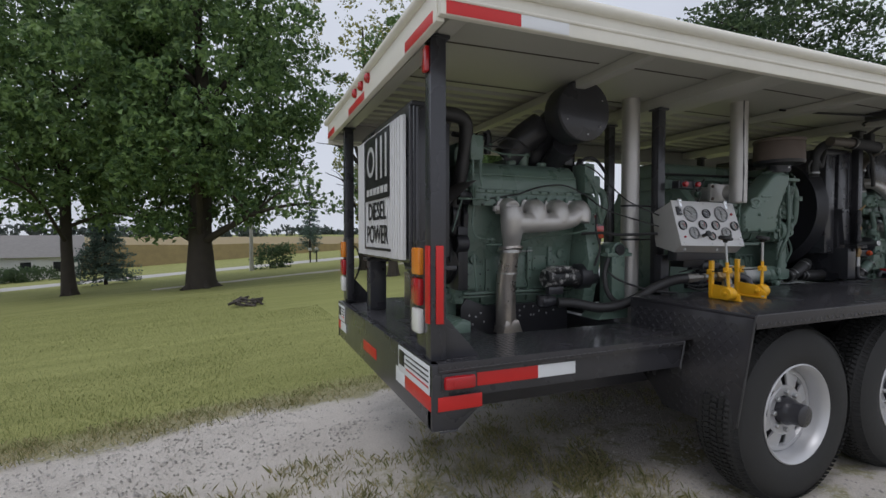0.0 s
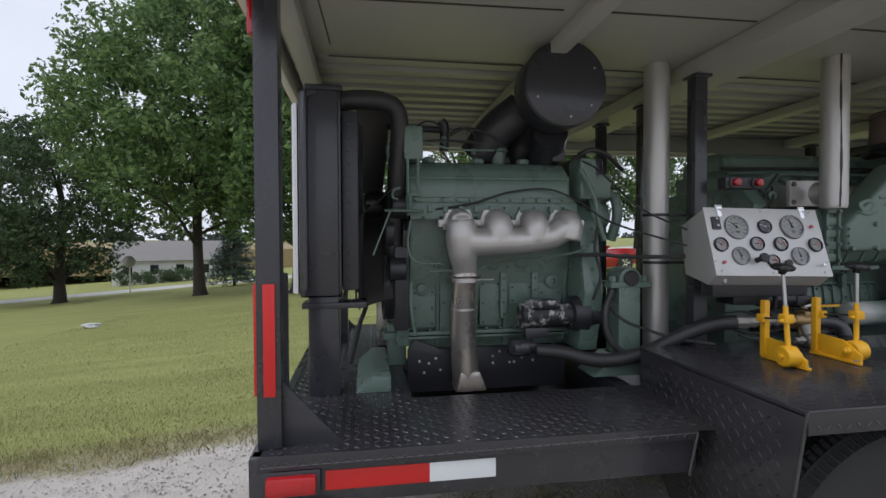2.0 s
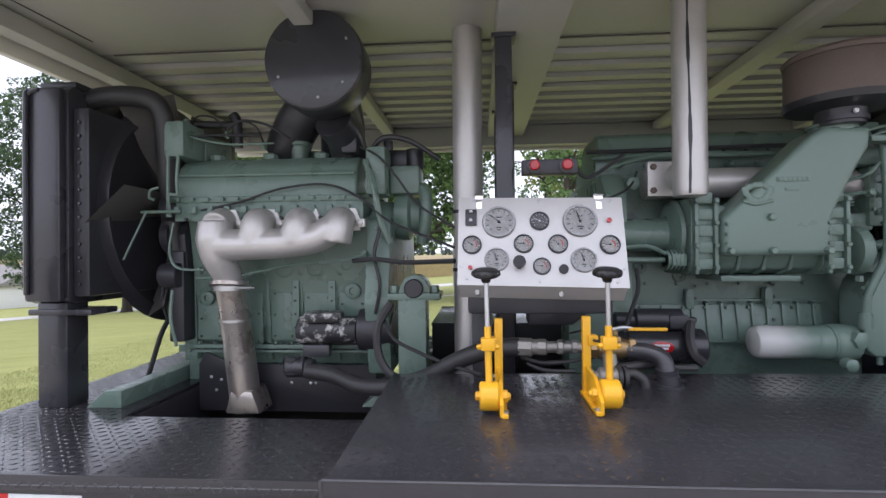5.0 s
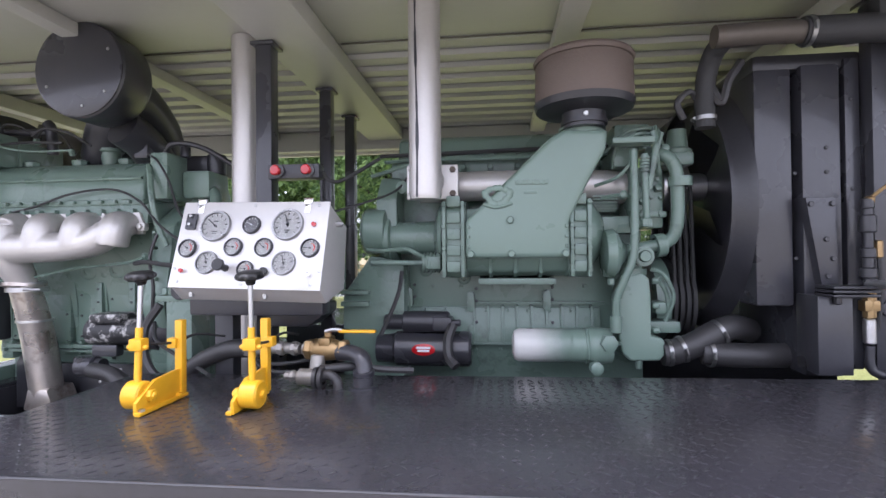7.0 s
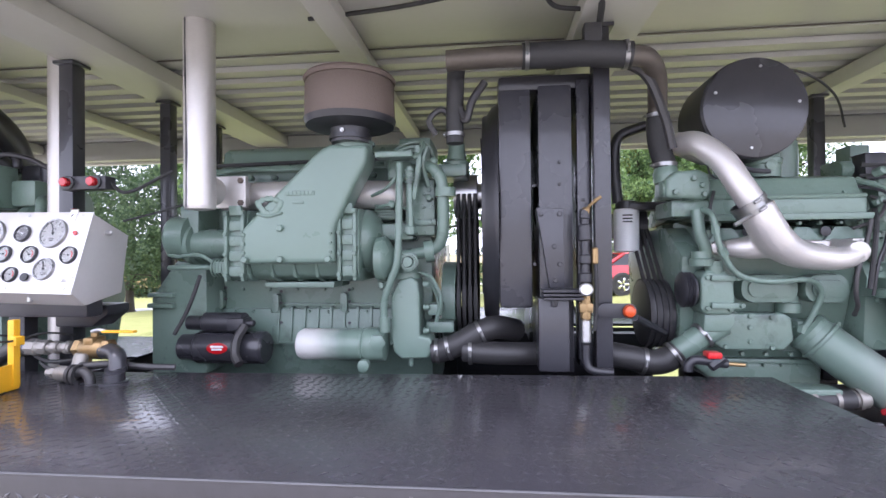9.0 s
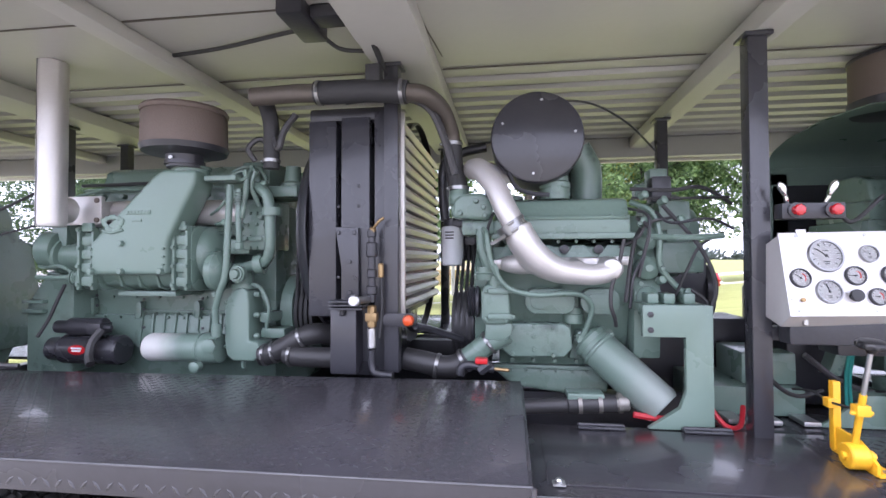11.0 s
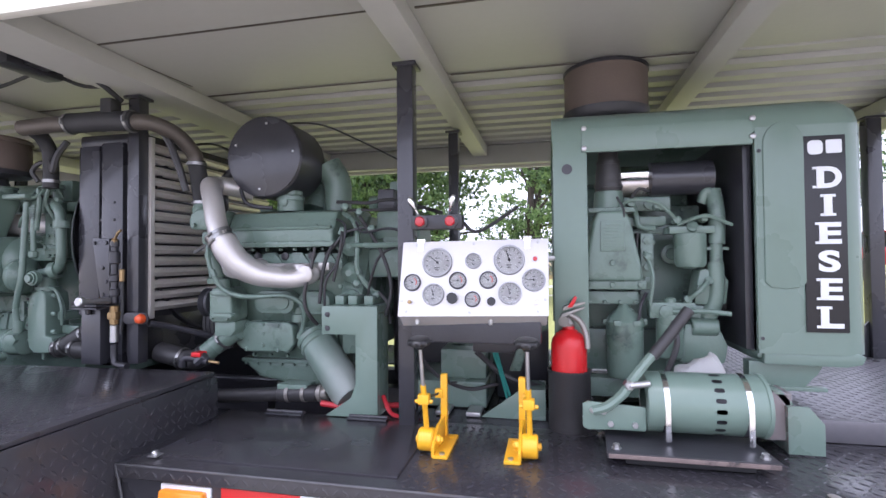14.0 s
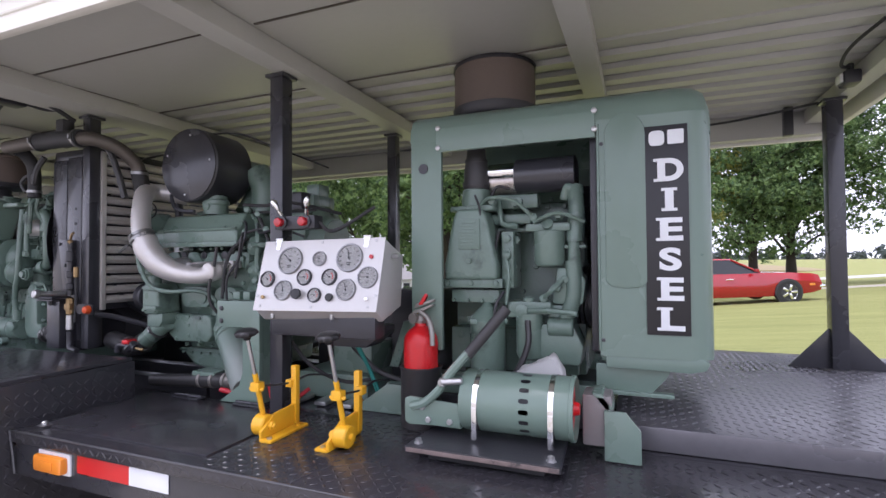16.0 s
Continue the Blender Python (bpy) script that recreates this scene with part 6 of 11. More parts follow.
# starter with a red oval badge
bm = B()
cyl(bm, (2.735, 2.235, 0.918), (3.0, 2.235, 0.918), 0.060, 26, 0.008)
lathe(bm, (2.735, 2.235, 0.918), (-1, 0, 0), [(0, 0.055), (0.02, 0.05), (0.06, 0.048), (0.065, 0.03)], 22)
stB = part("starter_motor", bm, BLACK, eB, "glossy black starter motor with a red oval badge")
bm = B()
cyl(bm, (2.765, 2.225, 1.012), (2.925, 2.225, 1.012), 0.036, 20, 0.005)
cyl(bm, (2.70, 2.225, 1.010), (2.768, 2.225, 1.010), 0.026, 16)
box(bm, 2.872, 2.935, 2.185, 2.25, 0.985, 1.03, 0.006)
cyl(bm, (2.93, 2.21, 1.01), (2.965, 2.21, 1.01), 0.012, 10)
part("solenoid", bm, BLACK_SATIN, stB)
bm = B()
flange(bm, 2.842, 2.1755, 0.925, 0.040, 0.020, 0.003, 28)
part("badge", bm, REDLENS, stB)
bm = B()
for k in range(2):
    box(bm, 2.818 + 0.004 * k, 2.866 - 0.004 * k, 2.1705, 2.1725, 0.928 - 0.010 * k, 0.935 - 0.010 * k, 0.0005)
part("badge_bar", bm, TAPE_WHITE, stB)
cable("starter_cable", [(2.94, 2.19, 1.005), (2.925, 2.16, 0.96), (2.93, 2.14, 0.91), (2.955, 2.12, 0.882)], 0.016, HOSE, stB)
# lower radiator hoses
bm = B()
tube(bm, [(3.565, 2.23, 0.915), (3.60, 2.23, 0.92), (3.66, 2.22, 0.945), (3.73, 2.22, 0.985), (3.79, 2.24, 1.0), (3.86, 2.30, 0.98)], 0.040, 16, 6)
tube(bm, [(3.68, 2.21, 0.925), (3.74, 2.20, 0.92), (3.86, 2.20, 0.918), (3.95, 2.22, 0.918)], 0.038, 16, 5)
hsB = part("radiator_hose", bm, HOSE, eB, "glossy black lower radiator hose")
bm = B()
for p, ax in (((3.585, 2.23, 0.918), (1, 0, 0.1)), ((3.625, 2.226, 0.93), (1, 0, 0.3)), ((3.735, 2.22, 0.985), (1, 0.1, 0.5)), ((3.70, 2.205, 0.922), (1, 0, 0))):
    worm_clamp(bm, p, ax, 0.040)
part("hose_clamp", bm, CLAMP, hsB)

eB.matrix_basis = Matrix.Translation((3.05, 2.685, 0.62))
nudge(eB, {"blower", "tachometer_drive"}, (0, 0.045, 0))
nudge(eB, {"starter_motor"}, (-0.048, 0.008, -0.02))
nudge(eB, {"exhaust_manifold"}, (0.012, -0.04, -0.008))
nudge(eB, {"air_cleaner"}, (0, -0.045, 0))
nudge(eB, {"mount_pad"}, (-0.02, -0.01, -0.024))
nudge(eB, {"radiator_hose"}, (0, -0.02, -0.018))

# ---- radiator between the middle and front engines ----
rB = thing("radiator", (4.0, 2.6, ZF), "tall black radiator with louvred aluminium shutters", "radiator")
bm = B()
box(bm, 3.80, 3.905, 2.185, 3.05, 1.06, 1.76, 0.012)
part("side_tank", bm, BLACK, rB)
bm = B()
box(bm, 3.925, 4.03, 2.175, 3.05, 0.86, 1.765, 0.008)
part("core_frame", bm, BLACK, rB)
bm = B()
box(bm, 3.80, 4.10, 2.19, 3.06, 1.755, 1.805, 0.016)
part("top_tank", bm, BLACK_SATIN, rB)
bm = B()
box(bm, 4.045, 4.085, 2.18, 2.24, 0.88, 1.78, 0.005)
part("side_channel", bm, BLACK, rB)
bolts("frame_bolt", [(3.99, 2.175, 1.52), (3.99, 2.175, 1.45), (4.062, 2.18, 1.66), (4.062, 2.18, 1.40), (3.912, 2.19, 1.45), (3.912, 2.19, 1.2)], (0, -1, 0), BLACK_SATIN, rB, 0.006, 0.004)
bm = B()
prism(bm, [(3.915, 1.375), (3.998, 1.372), (4.0, 1.12), (3.955, 1.12)], 2.10, 2.174, 'y', 0.004)
gB = part("gusset_plate", bm, BLACK, rB)
gB.location = (0, 0.045, 0)
bolts("gusset_bolt", [(3.928, 2.10, 1.355), (3.985, 2.10, 1.355), (3.968, 2.10, 1.255), (3.985, 2.10, 1.20), (3.97, 2.10, 1.15)], (0, -1, 0), BLACK, gB, 0.008, 0.006)
bm = B()
for k in range(3):
    box(bm, 3.925, 4.04, 2.05, 2.13, 1.098 + 0.011 * k, 1.105 + 0.011 * k, 0.002)
cyl(bm, (3.96, 2.09, 1.075), (3.96, 2.09, 1.10), 0.010, 8)
part("shim_plate", bm, BLACK_SATIN, rB)
bm = B()
box(bm, 3.915, 4.005, 2.10, 2.20, ZF, 1.098, 0.005)
part("radiator_leg", bm, BLACK, rB)
bm = B()
lathe(bm, (3.80, 2.60, 1.38), (-1, 0, 0), [(0, 0.44), (0.02, 0.43), (0.04, 0.40), (0.055, 0.395), (0.055, 0.385), (0, 0.385)], 40, cap=False)
part("fan_shroud", bm, BLACK_SATIN, rB)
bm = B()
lathe(bm, (3.795, 2.60, 1.38), (-1, 0, 0), [(0, 0.0), (0, 0.39), (0.003, 0.39), (0.003, 0)], 32)
part("core_face", bm, BLACK_SATIN, rB)
# louvred shutter facing the front engine
for i in range(15):
    z0 = 1.075 + i * 0.0465
    bm = B()
    prism(bm, [(4.10, z0), (4.135, z0 + 0.004), (4.148, z0 + 0.020), (4.135, z0 + 0.036), (4.10, z0 + 0.041)], 2.215, 3.05, 'y', 0.003)
    part("louvre", bm, LOUVRE, rB)
bm = B()
box(bm, 4.095, 4.112, 2.20, 3.07, 1.05, 1.79, 0.004)
part("louvre_backing", bm, BLACK_SATIN, rB)
bm = B()
box(bm, 4.105, 4.15, 2.19, 2.212, 1.05, 1.78, 0.003)
part("louvre_edge", bm, LOUVRE, rB)
bm = B()
lathe(bm, (4.10, 2.64, 1.40), (1, 0, 0), [(0, 0.45), (0.03, 0.45), (0.032, 0.44)], 40, cap=False)
part("shroud_ring", bm, BLACK_SATIN, rB)
# upper water pipe across the top, with an expansion neck
bm = B()
tube(bm, [(3.647, 2.077, 1.818), (3.799, 2.077, 1.822), (3.892, 2.077, 1.820)], 0.031, 16, straight=True)
upB = part("upper_pipe", bm, SOOT, rB, "sooty upper water pipe")
bm = B()
tube(bm, [(3.873, 2.077, 1.820), (4.058, 2.077, 1.820), (4.187, 2.077, 1.808)], 0.038, 16, straight=True)
tube(bm, [(3.662, 2.182, 1.591), (3.662, 2.182, 1.683), (3.665, 2.172, 1.748), (3.670, 2.137, 1.794), (3.679, 2.092, 1.814)], 0.028, 14, 6)
box(bm, 4.05, 4.10, 2.05, 2.10, 1.83, 1.90, 0.006)
part("pipe_sleeve", bm, RUBBER, upB)
bm = B()
tube(bm, [(4.178, 2.077, 1.808), (4.238, 2.10, 1.804), (4.285, 2.17, 1.775), (4.308, 2.235, 1.715), (4.312, 2.25, 1.67)], 0.030, 14, 6)
part("elbow", bm, SOOT, upB)
bm = B()
tube(bm, [(4.312, 2.248, 1.685), (4.316, 2.262, 1.60), (4.337, 2.255, 1.505)], 0.034, 14, 5)
part("sleeve", bm, RUBBER, upB)
bm = B()
for p, ax, rr in (((3.887, 2.077, 1.820), X, 0.039), ((4.169, 2.077, 1.810), X, 0.039), ((4.312, 2.25, 1.672), Z, 0.035), ((4.335, 2.256, 1.515), Z, 0.035), ((3.662, 2.182, 1.619), Z, 0.029)):
    worm_clamp(bm, p, ax, rr)
part("pipe_clamp", bm, CLAMP, upB)
cable("vent_hose", [(3.68, 2.17, 1.70), (3.70, 2.16, 1.66), (3.72, 2.16, 1.72), (3.76, 2.17, 1.78)], 0.013, HOSE, rB)
cable("vent_hose", [(3.95, 2.15, 1.815), (4.12, 2.145, 1.82), (4.24, 2.15, 1.78), (4.30, 2.16, 1.66), (4.33, 2.17, 1.55)], 0.014, HOSE, rB)
cable("vent_hose", [(3.60, 2.18, 1.62), (3.58, 2.17, 1.665), (3.62, 2.18, 1.70), (3.66, 2.2, 1.66)], 0.010, HOSE, rB)
bm = B()
lathe(bm, (3.650, 2.30, 1.545), (0.02, 0, 1), [(0, 0.045), (0.02, 0.048), (0.03, 0.036), (0.075, 0.030), (0.09, 0.030)], 20)
box(bm, 3.56, 3.69, 2.25, 2.42, 1.51, 1.555, 0.01)
part("thermostat_housing", bm, GREEN, eB)
# small-bore air line standing in front of the post
bm = B()
tube(bm, [(4.055, 2.115, 1.34), (4.055, 2.115, 1.20), (4.055, 2.115, 1.12)], 0.013, 10, straight=True)
for z0, r0, h0 in ((1.335, 0.016, 0.03), (1.27, 0.02, 0.05), (1.20, 0.018, 0.03), (1.145, 0.02, 0.03)):
    cyl(bm, (4.055, 2.115, z0), (4.055, 2.115, z0 + h0), r0, 10)
tube(bm, [(4.055, 2.115, 0.96), (4.055, 2.115, 0.91), (4.07, 2.11, 0.885), (4.13, 2.10, 0.88)], 0.012, 10)
alB = part("air_line", bm, BLACK_SATIN, rB, "black air line with brass and steel fittings")
bm = B()
cyl(bm, (4.055, 2.115, 1.035), (4.055, 2.115, 1.11), 0.016, 8)
box(bm, 4.035, 4.075, 2.10, 2.13, 1.055, 1.085, 0.005)
cyl(bm, (4.055, 2.115, 1.335), (4.06, 2.11, 1.37), 0.012, 8)
tube(bm, [(4.06, 2.11, 1.365), (4.085, 2.10, 1.39), (4.10, 2.10, 1.40)], 0.005, 8)
cyl(bm, (4.085, 2.12, 1.20), (4.085, 2.12, 1.25), 0.010, 8)
part("brass_valve", bm, BRASS, alB, "brass valve")
bm = B()
cyl(bm, (4.055, 2.115, 0.965), (4.055, 2.115, 1.035), 0.015, 10)
tube(bm, [(4.045, 2.10, 1.13), (4.036, 2.0, 1.133)], 0.012, 10, straight=True)
cyl(bm, (4.036, 2.002, 1.133), (4.034, 1.98, 1.134), 0.019, 12)
part("steel_nipple", bm, STEEL, alB, "steel nipple")
cable("fill_tube", [(4.085, 2.12, 1.24), (4.088, 2.12, 1.10), (4.08, 2.12, 1.0)], 0.006, RUBBER, alB)
bm = B()
prism(bm, rounded(4.09, 4.205, 1.038, 1.082, 0.02), 2.118, 2.126, 'y', 0.002)
part("lever_plate", bm, BLACK_SATIN, rB)
bm = B()
lathe(bm, (4.180, 2.12, 1.060), (0, -1, 0), [(-0.01, 0.004), (-0.004, 0.016), (0.010, 0.020), (0.024, 0.015), (0.030, 0.005)], 20)
part("red_knob", bm, BALL, rB, "round orange-red knob")
bm = B()
tube(bm, [(4.20, 2.13, 1.04), (4.24, 2.2, 1.02), (4.34, 2.3, 0.97)], 0.012, 8)
part("lever_rod", bm, BLACK_SATIN, rB)

# ---- exhaust stacks ----
def stack(x, y, z0, z1, r, label, split=False, name="exhaust_stack"):
    t = thing(name, (x, y, z0), label, "exhaust pipe", "exhaust stacks")
    b = B()
    d = z1 - z0
    lathe(b, (x, y, z0), (0, 0, 1), [(0, r - 0.003), (0, r), (d, r), (d, r - 0.003), (0, r - 0.003)], 28, cap=False)
    part("pipe", b, SILVER, t)
    return t


sA = stack(2.157, 2.31, 0.62, 2.001, 0.052, "tall silver exhaust stack rising to the canopy")
bm = B()
for zz in (1.16, 1.36):
    ringband(bm, (2.157, 2.31, zz), (0, 0, 1), 0.053, 0.057, 0.012)
    box(bm, 2.17, 2.28, 2.265, 2.277, zz, zz + 0.010, 0.002)
part("stack_strap", bm, BLACK_SATIN, sA)
sB = stack(2.828, 2.118, 1.40, 2.001, 0.049, "silver exhaust stack with a dark burnt streak")
bm = B()
lathe(bm, (2.828, 2.118, 1.385), (0, 0, 1), [(0.0, 0.02), (0.004, 0.046), (0.02, 0.049)], 26)
lathe(bm, (2.828, 2.138, 1.455), (0, 1, 0), [(0, 0.04), (0.03, 0.042), (0.05, 0.05)], 22)
part("elbow_end", bm, SILVER, sB)
bm = B()
rng = random.Random(4)
pl, pr = [], []
for i in range(24):
    zz = 1.392 + i * (2.01 - 1.392) / 23
    mid = -0.40 + 0.05 * math.sin(zz * 9)
    w = 0.10 + rng.uniform(-0.035, 0.035) - 0.04 * (i / 23)
    for lst, s in ((pl, -1), (pr, 1)):
        q = radians(-90) + mid + s * w
        lst.append(bm.verts.new((2.828 + 0.0496 * math.cos(q), 2.118 + 0.0496 * math.sin(q), zz)))
for i in range(23):
    bm.faces.new((pl[i], pr[i], pr[i + 1], pl[i + 1]))
part("burnt_streak", bm, BLACK_SATIN, sB)

# ---- front engine: V6 two-stroke diesel ----
eC = thing("diesel_engine", (4.8, 2.6, 0.62), "green V diesel engine with a curved silver exhaust elbow", "engine")
bm = B()
prism(bm, [(2.40, 0.86), (2.80, 0.86), (2.86, 1.04), (2.92, 1.25), (2.70, 1.29), (2.50, 1.29), (2.28, 1.25), (2.34, 1.04)], 4.47, 4.93, 'x', 0.012)
part("block", bm, GREEN, eC)
bm = B()
prism(bm, [(4.43, 0.865), (4.87, 0.865), (4.865, 0.775), (4.72, 0.765), (4.52, 0.79)], 2.37, 2.80, 'y', 0.02, seg=3)
part("oil_pan", bm, GREEN, eC)
for s in (1, -1):
    def yy(v):
        return 2.6 + s * (v - 2.6)
    bm = B()
    prism(bm, [(yy(2.27), 1.24), (yy(2.54), 1.28), (yy(2.53), 1.345), (yy(2.275), 1.305)], 4.455, 4.935, 'x', 0.006)
    part("cylinder_head", bm, GREEN, eC)
    bm = B()
    prism(bm, [(yy(2.285), 1.335), (yy(2.285), 1.395), (yy(2.305), 1.40), (yy(2.335), 1.462), (yy(2.39), 1.474), (yy(2.50), 1.474), (yy(2.53), 1.42), (yy(2.53), 1.345)], 4.46, 4.915, 'x', 0.012, seg=3)
    rc = part("rocker_cover", bm, GREEN, eC, "ribbed green rocker cover")
    bm = B()
    prism(bm, [(yy(2.272), 1.325), (yy(2.272), 1.345), (yy(2.54), 1.37), (yy(2.54), 1.35)], 4.45, 4.925, 'x', 0.004)
    tube(bm, [(4.47, yy(2.286), 1.398), (4.83, yy(2.286), 1.398), (4.845, yy(2.286), 1.406), (4.86, yy(2.286), 1.398), (4.91, yy(2.286), 1.398)], 0.007, 8, 3)
    part("cover_flange", bm, GREEN, rc)
bm = B()
for i in range(4):
    xx = 4.52 + i * 0.115
    prism(bm, [(xx - 0.05, 1.242), (xx + 0.05, 1.242), (xx + 0.05, 1.27), (xx + 0.02, 1.31), (xx - 0.02, 1.31), (xx - 0.05, 1.27)], 2.262, 2.28, 'y', 0.003)
part("port_boss", bm, GREEN, eC)
for i in range(3):
    bm = B()
    lathe(bm, (4.585 + i * 0.115, 2.262, 1.295), (0, -1, 0), [(0, 0.016), (0.004, 0.016), (0.006, 0.008)], 14)
    part("port_plug", bm, BLACK_SATIN, eC)
bm = B()
lathe(bm, (4.673, 2.42, 1.465), (0, 0, 1), [(0, 0.052), (0.04, 0.052), (0.045, 0.056), (0.06, 0.056), (0.066, 0.048), (0.082, 0.048), (0.088, 0.03)], 24)
lathe(bm, (4.672, 2.375, 1.50), (0, -1, 0), [(-0.02, 0.018), (0.012, 0.018), (0.014, 0.012)], 12)
part("oil_filler", bm, GREEN, eC)
bm = B()
lathe(bm, (4.53, 2.42, 1.47), (0, 0, 1), [(0, 0.02), (0.012, 0.022), (0.016, 0.034), (0.028, 0.036), (0.034, 0.02)], 16)
part("vent_cap", bm, GREEN, eC)
# blower in the vee
bm = B()
prism(bm, [(2.50, 1.29), (2.70, 1.29), (2.74, 1.36), (2.72, 1.46), (2.66, 1.50), (2.54, 1.50), (2.48, 1.46), (2.46, 1.36)], 4.50, 4.90, 'x', 0.012)
part("blower", bm, GREEN, eC)
# big drum air cleaner
bm = B()
lathe(bm, (4.601, 2.315, 1.700), (0, 1, 0), [(0, 0.02), (0, 0.155), (0.006, 0.162), (0.02, 0.164), (0.20, 0.162), (0.22, 0.14), (0.24, 0.09)], 40)
drumC = part("air_cleaner", bm, BLACK_SATIN, eC, "black drum air cleaner with a flat bolted lid")
bm = B()
lathe(bm, (4.601, 2.313, 1.700), (0, -1, 0), [(0, 0.158), (0.004, 0.158), (0.006, 0.153), (0.006, 0.001)], 40)
lidC = part("lid", bm, BLACK, drumC)
bolts("lid_bolt", [(4.601 + 0.13 * math.cos(q), 2.307, 1.700 + 0.13 * math.sin(q)) for q in (0.1, 1.45, 2.75, 4.6)], (0, -1, 0), STEEL, lidC, 0.005, 0.004)
bm = B()
tube(bm, [(4.62, 2.50, 1.70), (4.68, 2.68, 1.66), (4.70, 2.64, 1.56), (4.69, 2.60, 1.49)], 0.085, 18, 6)
tube(bm, [(4.76, 2.55, 1.70), (4.80, 2.56, 1.62), (4.80, 2.56, 1.50)], 0.06, 16, 5)
part("inlet_elbow", bm, GREEN, drumC)
bm = B()
tube(bm, [(4.50, 2.31, 1.575), (4.53, 2.30, 1.52), (4.58, 2.30, 1.50), (4.64, 2.31, 1.495)], 0.008, 7)
ringband(bm, (4.455, 2.24, 1.50), (0.3, -1, 0), 0.032, 0.036, 0.004, 24)
part("clip", bm, BLACK_SATIN, drumC)
# exhaust: down from behind, sweeping along the bank
EXC = [(4.50, 2.36, 1.565), (4.40, 2.30, 1.588), (4.388, 2.25, 1.580), (4.415, 2.20, 1.568), (4.465, 2.15, 1.505), (4.50, 2.12, 1.426), (4.54, 2.105, 1.351), (4.575, 2.12, 1.30)]
bm = B()
tube(bm, EXC, 0.037, 20, 7)
upC = part("exhaust_pipe", bm, SILVER, eC, "curved silver exhaust pipe")
bm = B()
tube(bm, [(4.535, 2.108, 1.365), (4.556, 2.11, 1.318), (4.60, 2.125, 1.262), (4.66, 2.145, 1.228), (4.73, 2.16, 1.214), (4.79, 2.165, 1.211), (4.838, 2.18, 1.222), (4.858, 2.205, 1.236)], 0.04, 18, 5, radii=[0.047, 0.050, 0.050, 0.043, 0.037, 0.034, 0.034, 0.031])
tube(bm, [(4.60, 2.15, 1.255), (4.545, 2.17, 1.246), (4.495, 2.20, 1.245)], 0.03, 14, 4, radii=[0.042, 0.036, 0.026])
for xx, zz in ((4.60, 1.245), (4.73, 1.222), (4.838, 1.228)):
    tube(bm, [(xx, 2.15, zz), (xx, 2.262, zz + 0.01)], 0.034, 14, straight=True)
prism(bm, rounded(4.47, 4.885, 1.222, 1.268, 0.016), 2.235, 2.262, 'y', 0.004)
bm = cast(bm)
manC = part("exhaust_manifold", bm, SILVER, eC, "silver-painted exhaust manifold")
bm = B()
worm_clamp(bm, (4.530, 2.11, 1.352), (0.55, 0, -0.83), 0.047)
worm_clamp(bm, (4.517, 2.112, 1.374), (0.55, 0, -0.83), 0.047)
ringband(bm, (4.516, 2.112, 1.372), (0.55, 0, -0.83), 0.038, 0.048, 0.030, 22)
tube(bm, [(4.50, 2.06, 1.335), (4.455, 2.06, 1.308)], 0.006, 6, straight=True)
part("band_clamp", bm, CLAMP, upC)
bm = B()
for p in ((4.48, 2.21, 1.245), (4.885, 2.21, 1.255)):
    box(bm, p[0] - 0.022, p[0] + 0.022, 2.215, 2.262, p[2] - 0.015, p[2] + 0.015, 0.005)
    lathe(bm, (p[0], 2.215, p[2]), (0, -1, 0), [(0, 0.010), (0.012, 0.010), (0.014, 0.005)], 6)
lathe(bm, (4.565, 2.138, 1.305), (0, -1, 0), [(-0.01, 0.012), (0.006, 0.012), (0.008, 0.006)], 12)
part("manifold_clamp", bm, SILVER, manC)
# side of the block: covers, oil cooler plate
for x0, x1 in ((4.565, 4.735), (4.755, 4.885)):
    bm = B()
    prism(bm, rounded(x0, x1, 1.07, 1.16, 0.038), 2.262, 2.345, 'y', 0.008)
    prism(bm, rounded(x0 + 0.018, x1 - 0.018, 1.088, 1.142, 0.025), 2.254, 2.27, 'y', 0.005)
    part("air_box_cover", bm, GREEN, eC)
bm = B()
prism(bm, [(4.462, 0.995), (4.480, 1.02), (4.520, 1.036), (4.70, 1.036), (4.722, 1.02), (4.728, 0.95), (4.700, 0.918), (4.515, 0.916), (4.475, 0.945)], 2.205, 2.26, 'y', 0.009, seg=3)
covC = part("oil_cooler_cover", bm, GREEN, eC, "flat bolted green oil cooler cover")
bolts("cover_bolt", [(4.525, 2.205, 1.022), (4.595, 2.205, 1.026), (4.66, 2.205, 1.022), (4.595, 2.205, 0.99), (4.595, 2.205, 0.945), (4.66, 2.205, 0.925), (4.52, 2.205, 0.928)], (0, -1, 0), GREEN, covC, 0.008, 0.006)
bm = B()
box(bm, 4.48, 4.73, 2.26, 2.36, 0.925, 1.03, 0.012)
prism(bm, [(4.72, 0.90), (4.88, 0.90), (4.88, 1.03), (4.76, 1.05)], 2.28, 2.40, 'y', 0.01)
part("cooler_body", bm, GREEN, eC)
bm = B()
lathe(bm, (4.735, 2.25, 1.035), (0, 0, 1), [(0, 0.036), (0.03, 0.036), (0.034, 0.03), (0.055, 0.03), (0.058, 0.02)], 20)
box(bm, 4.715, 4.755, 2.23, 2.27, 1.09, 1.135, 0.008)
part("filler_neck", bm, GREEN, eC)
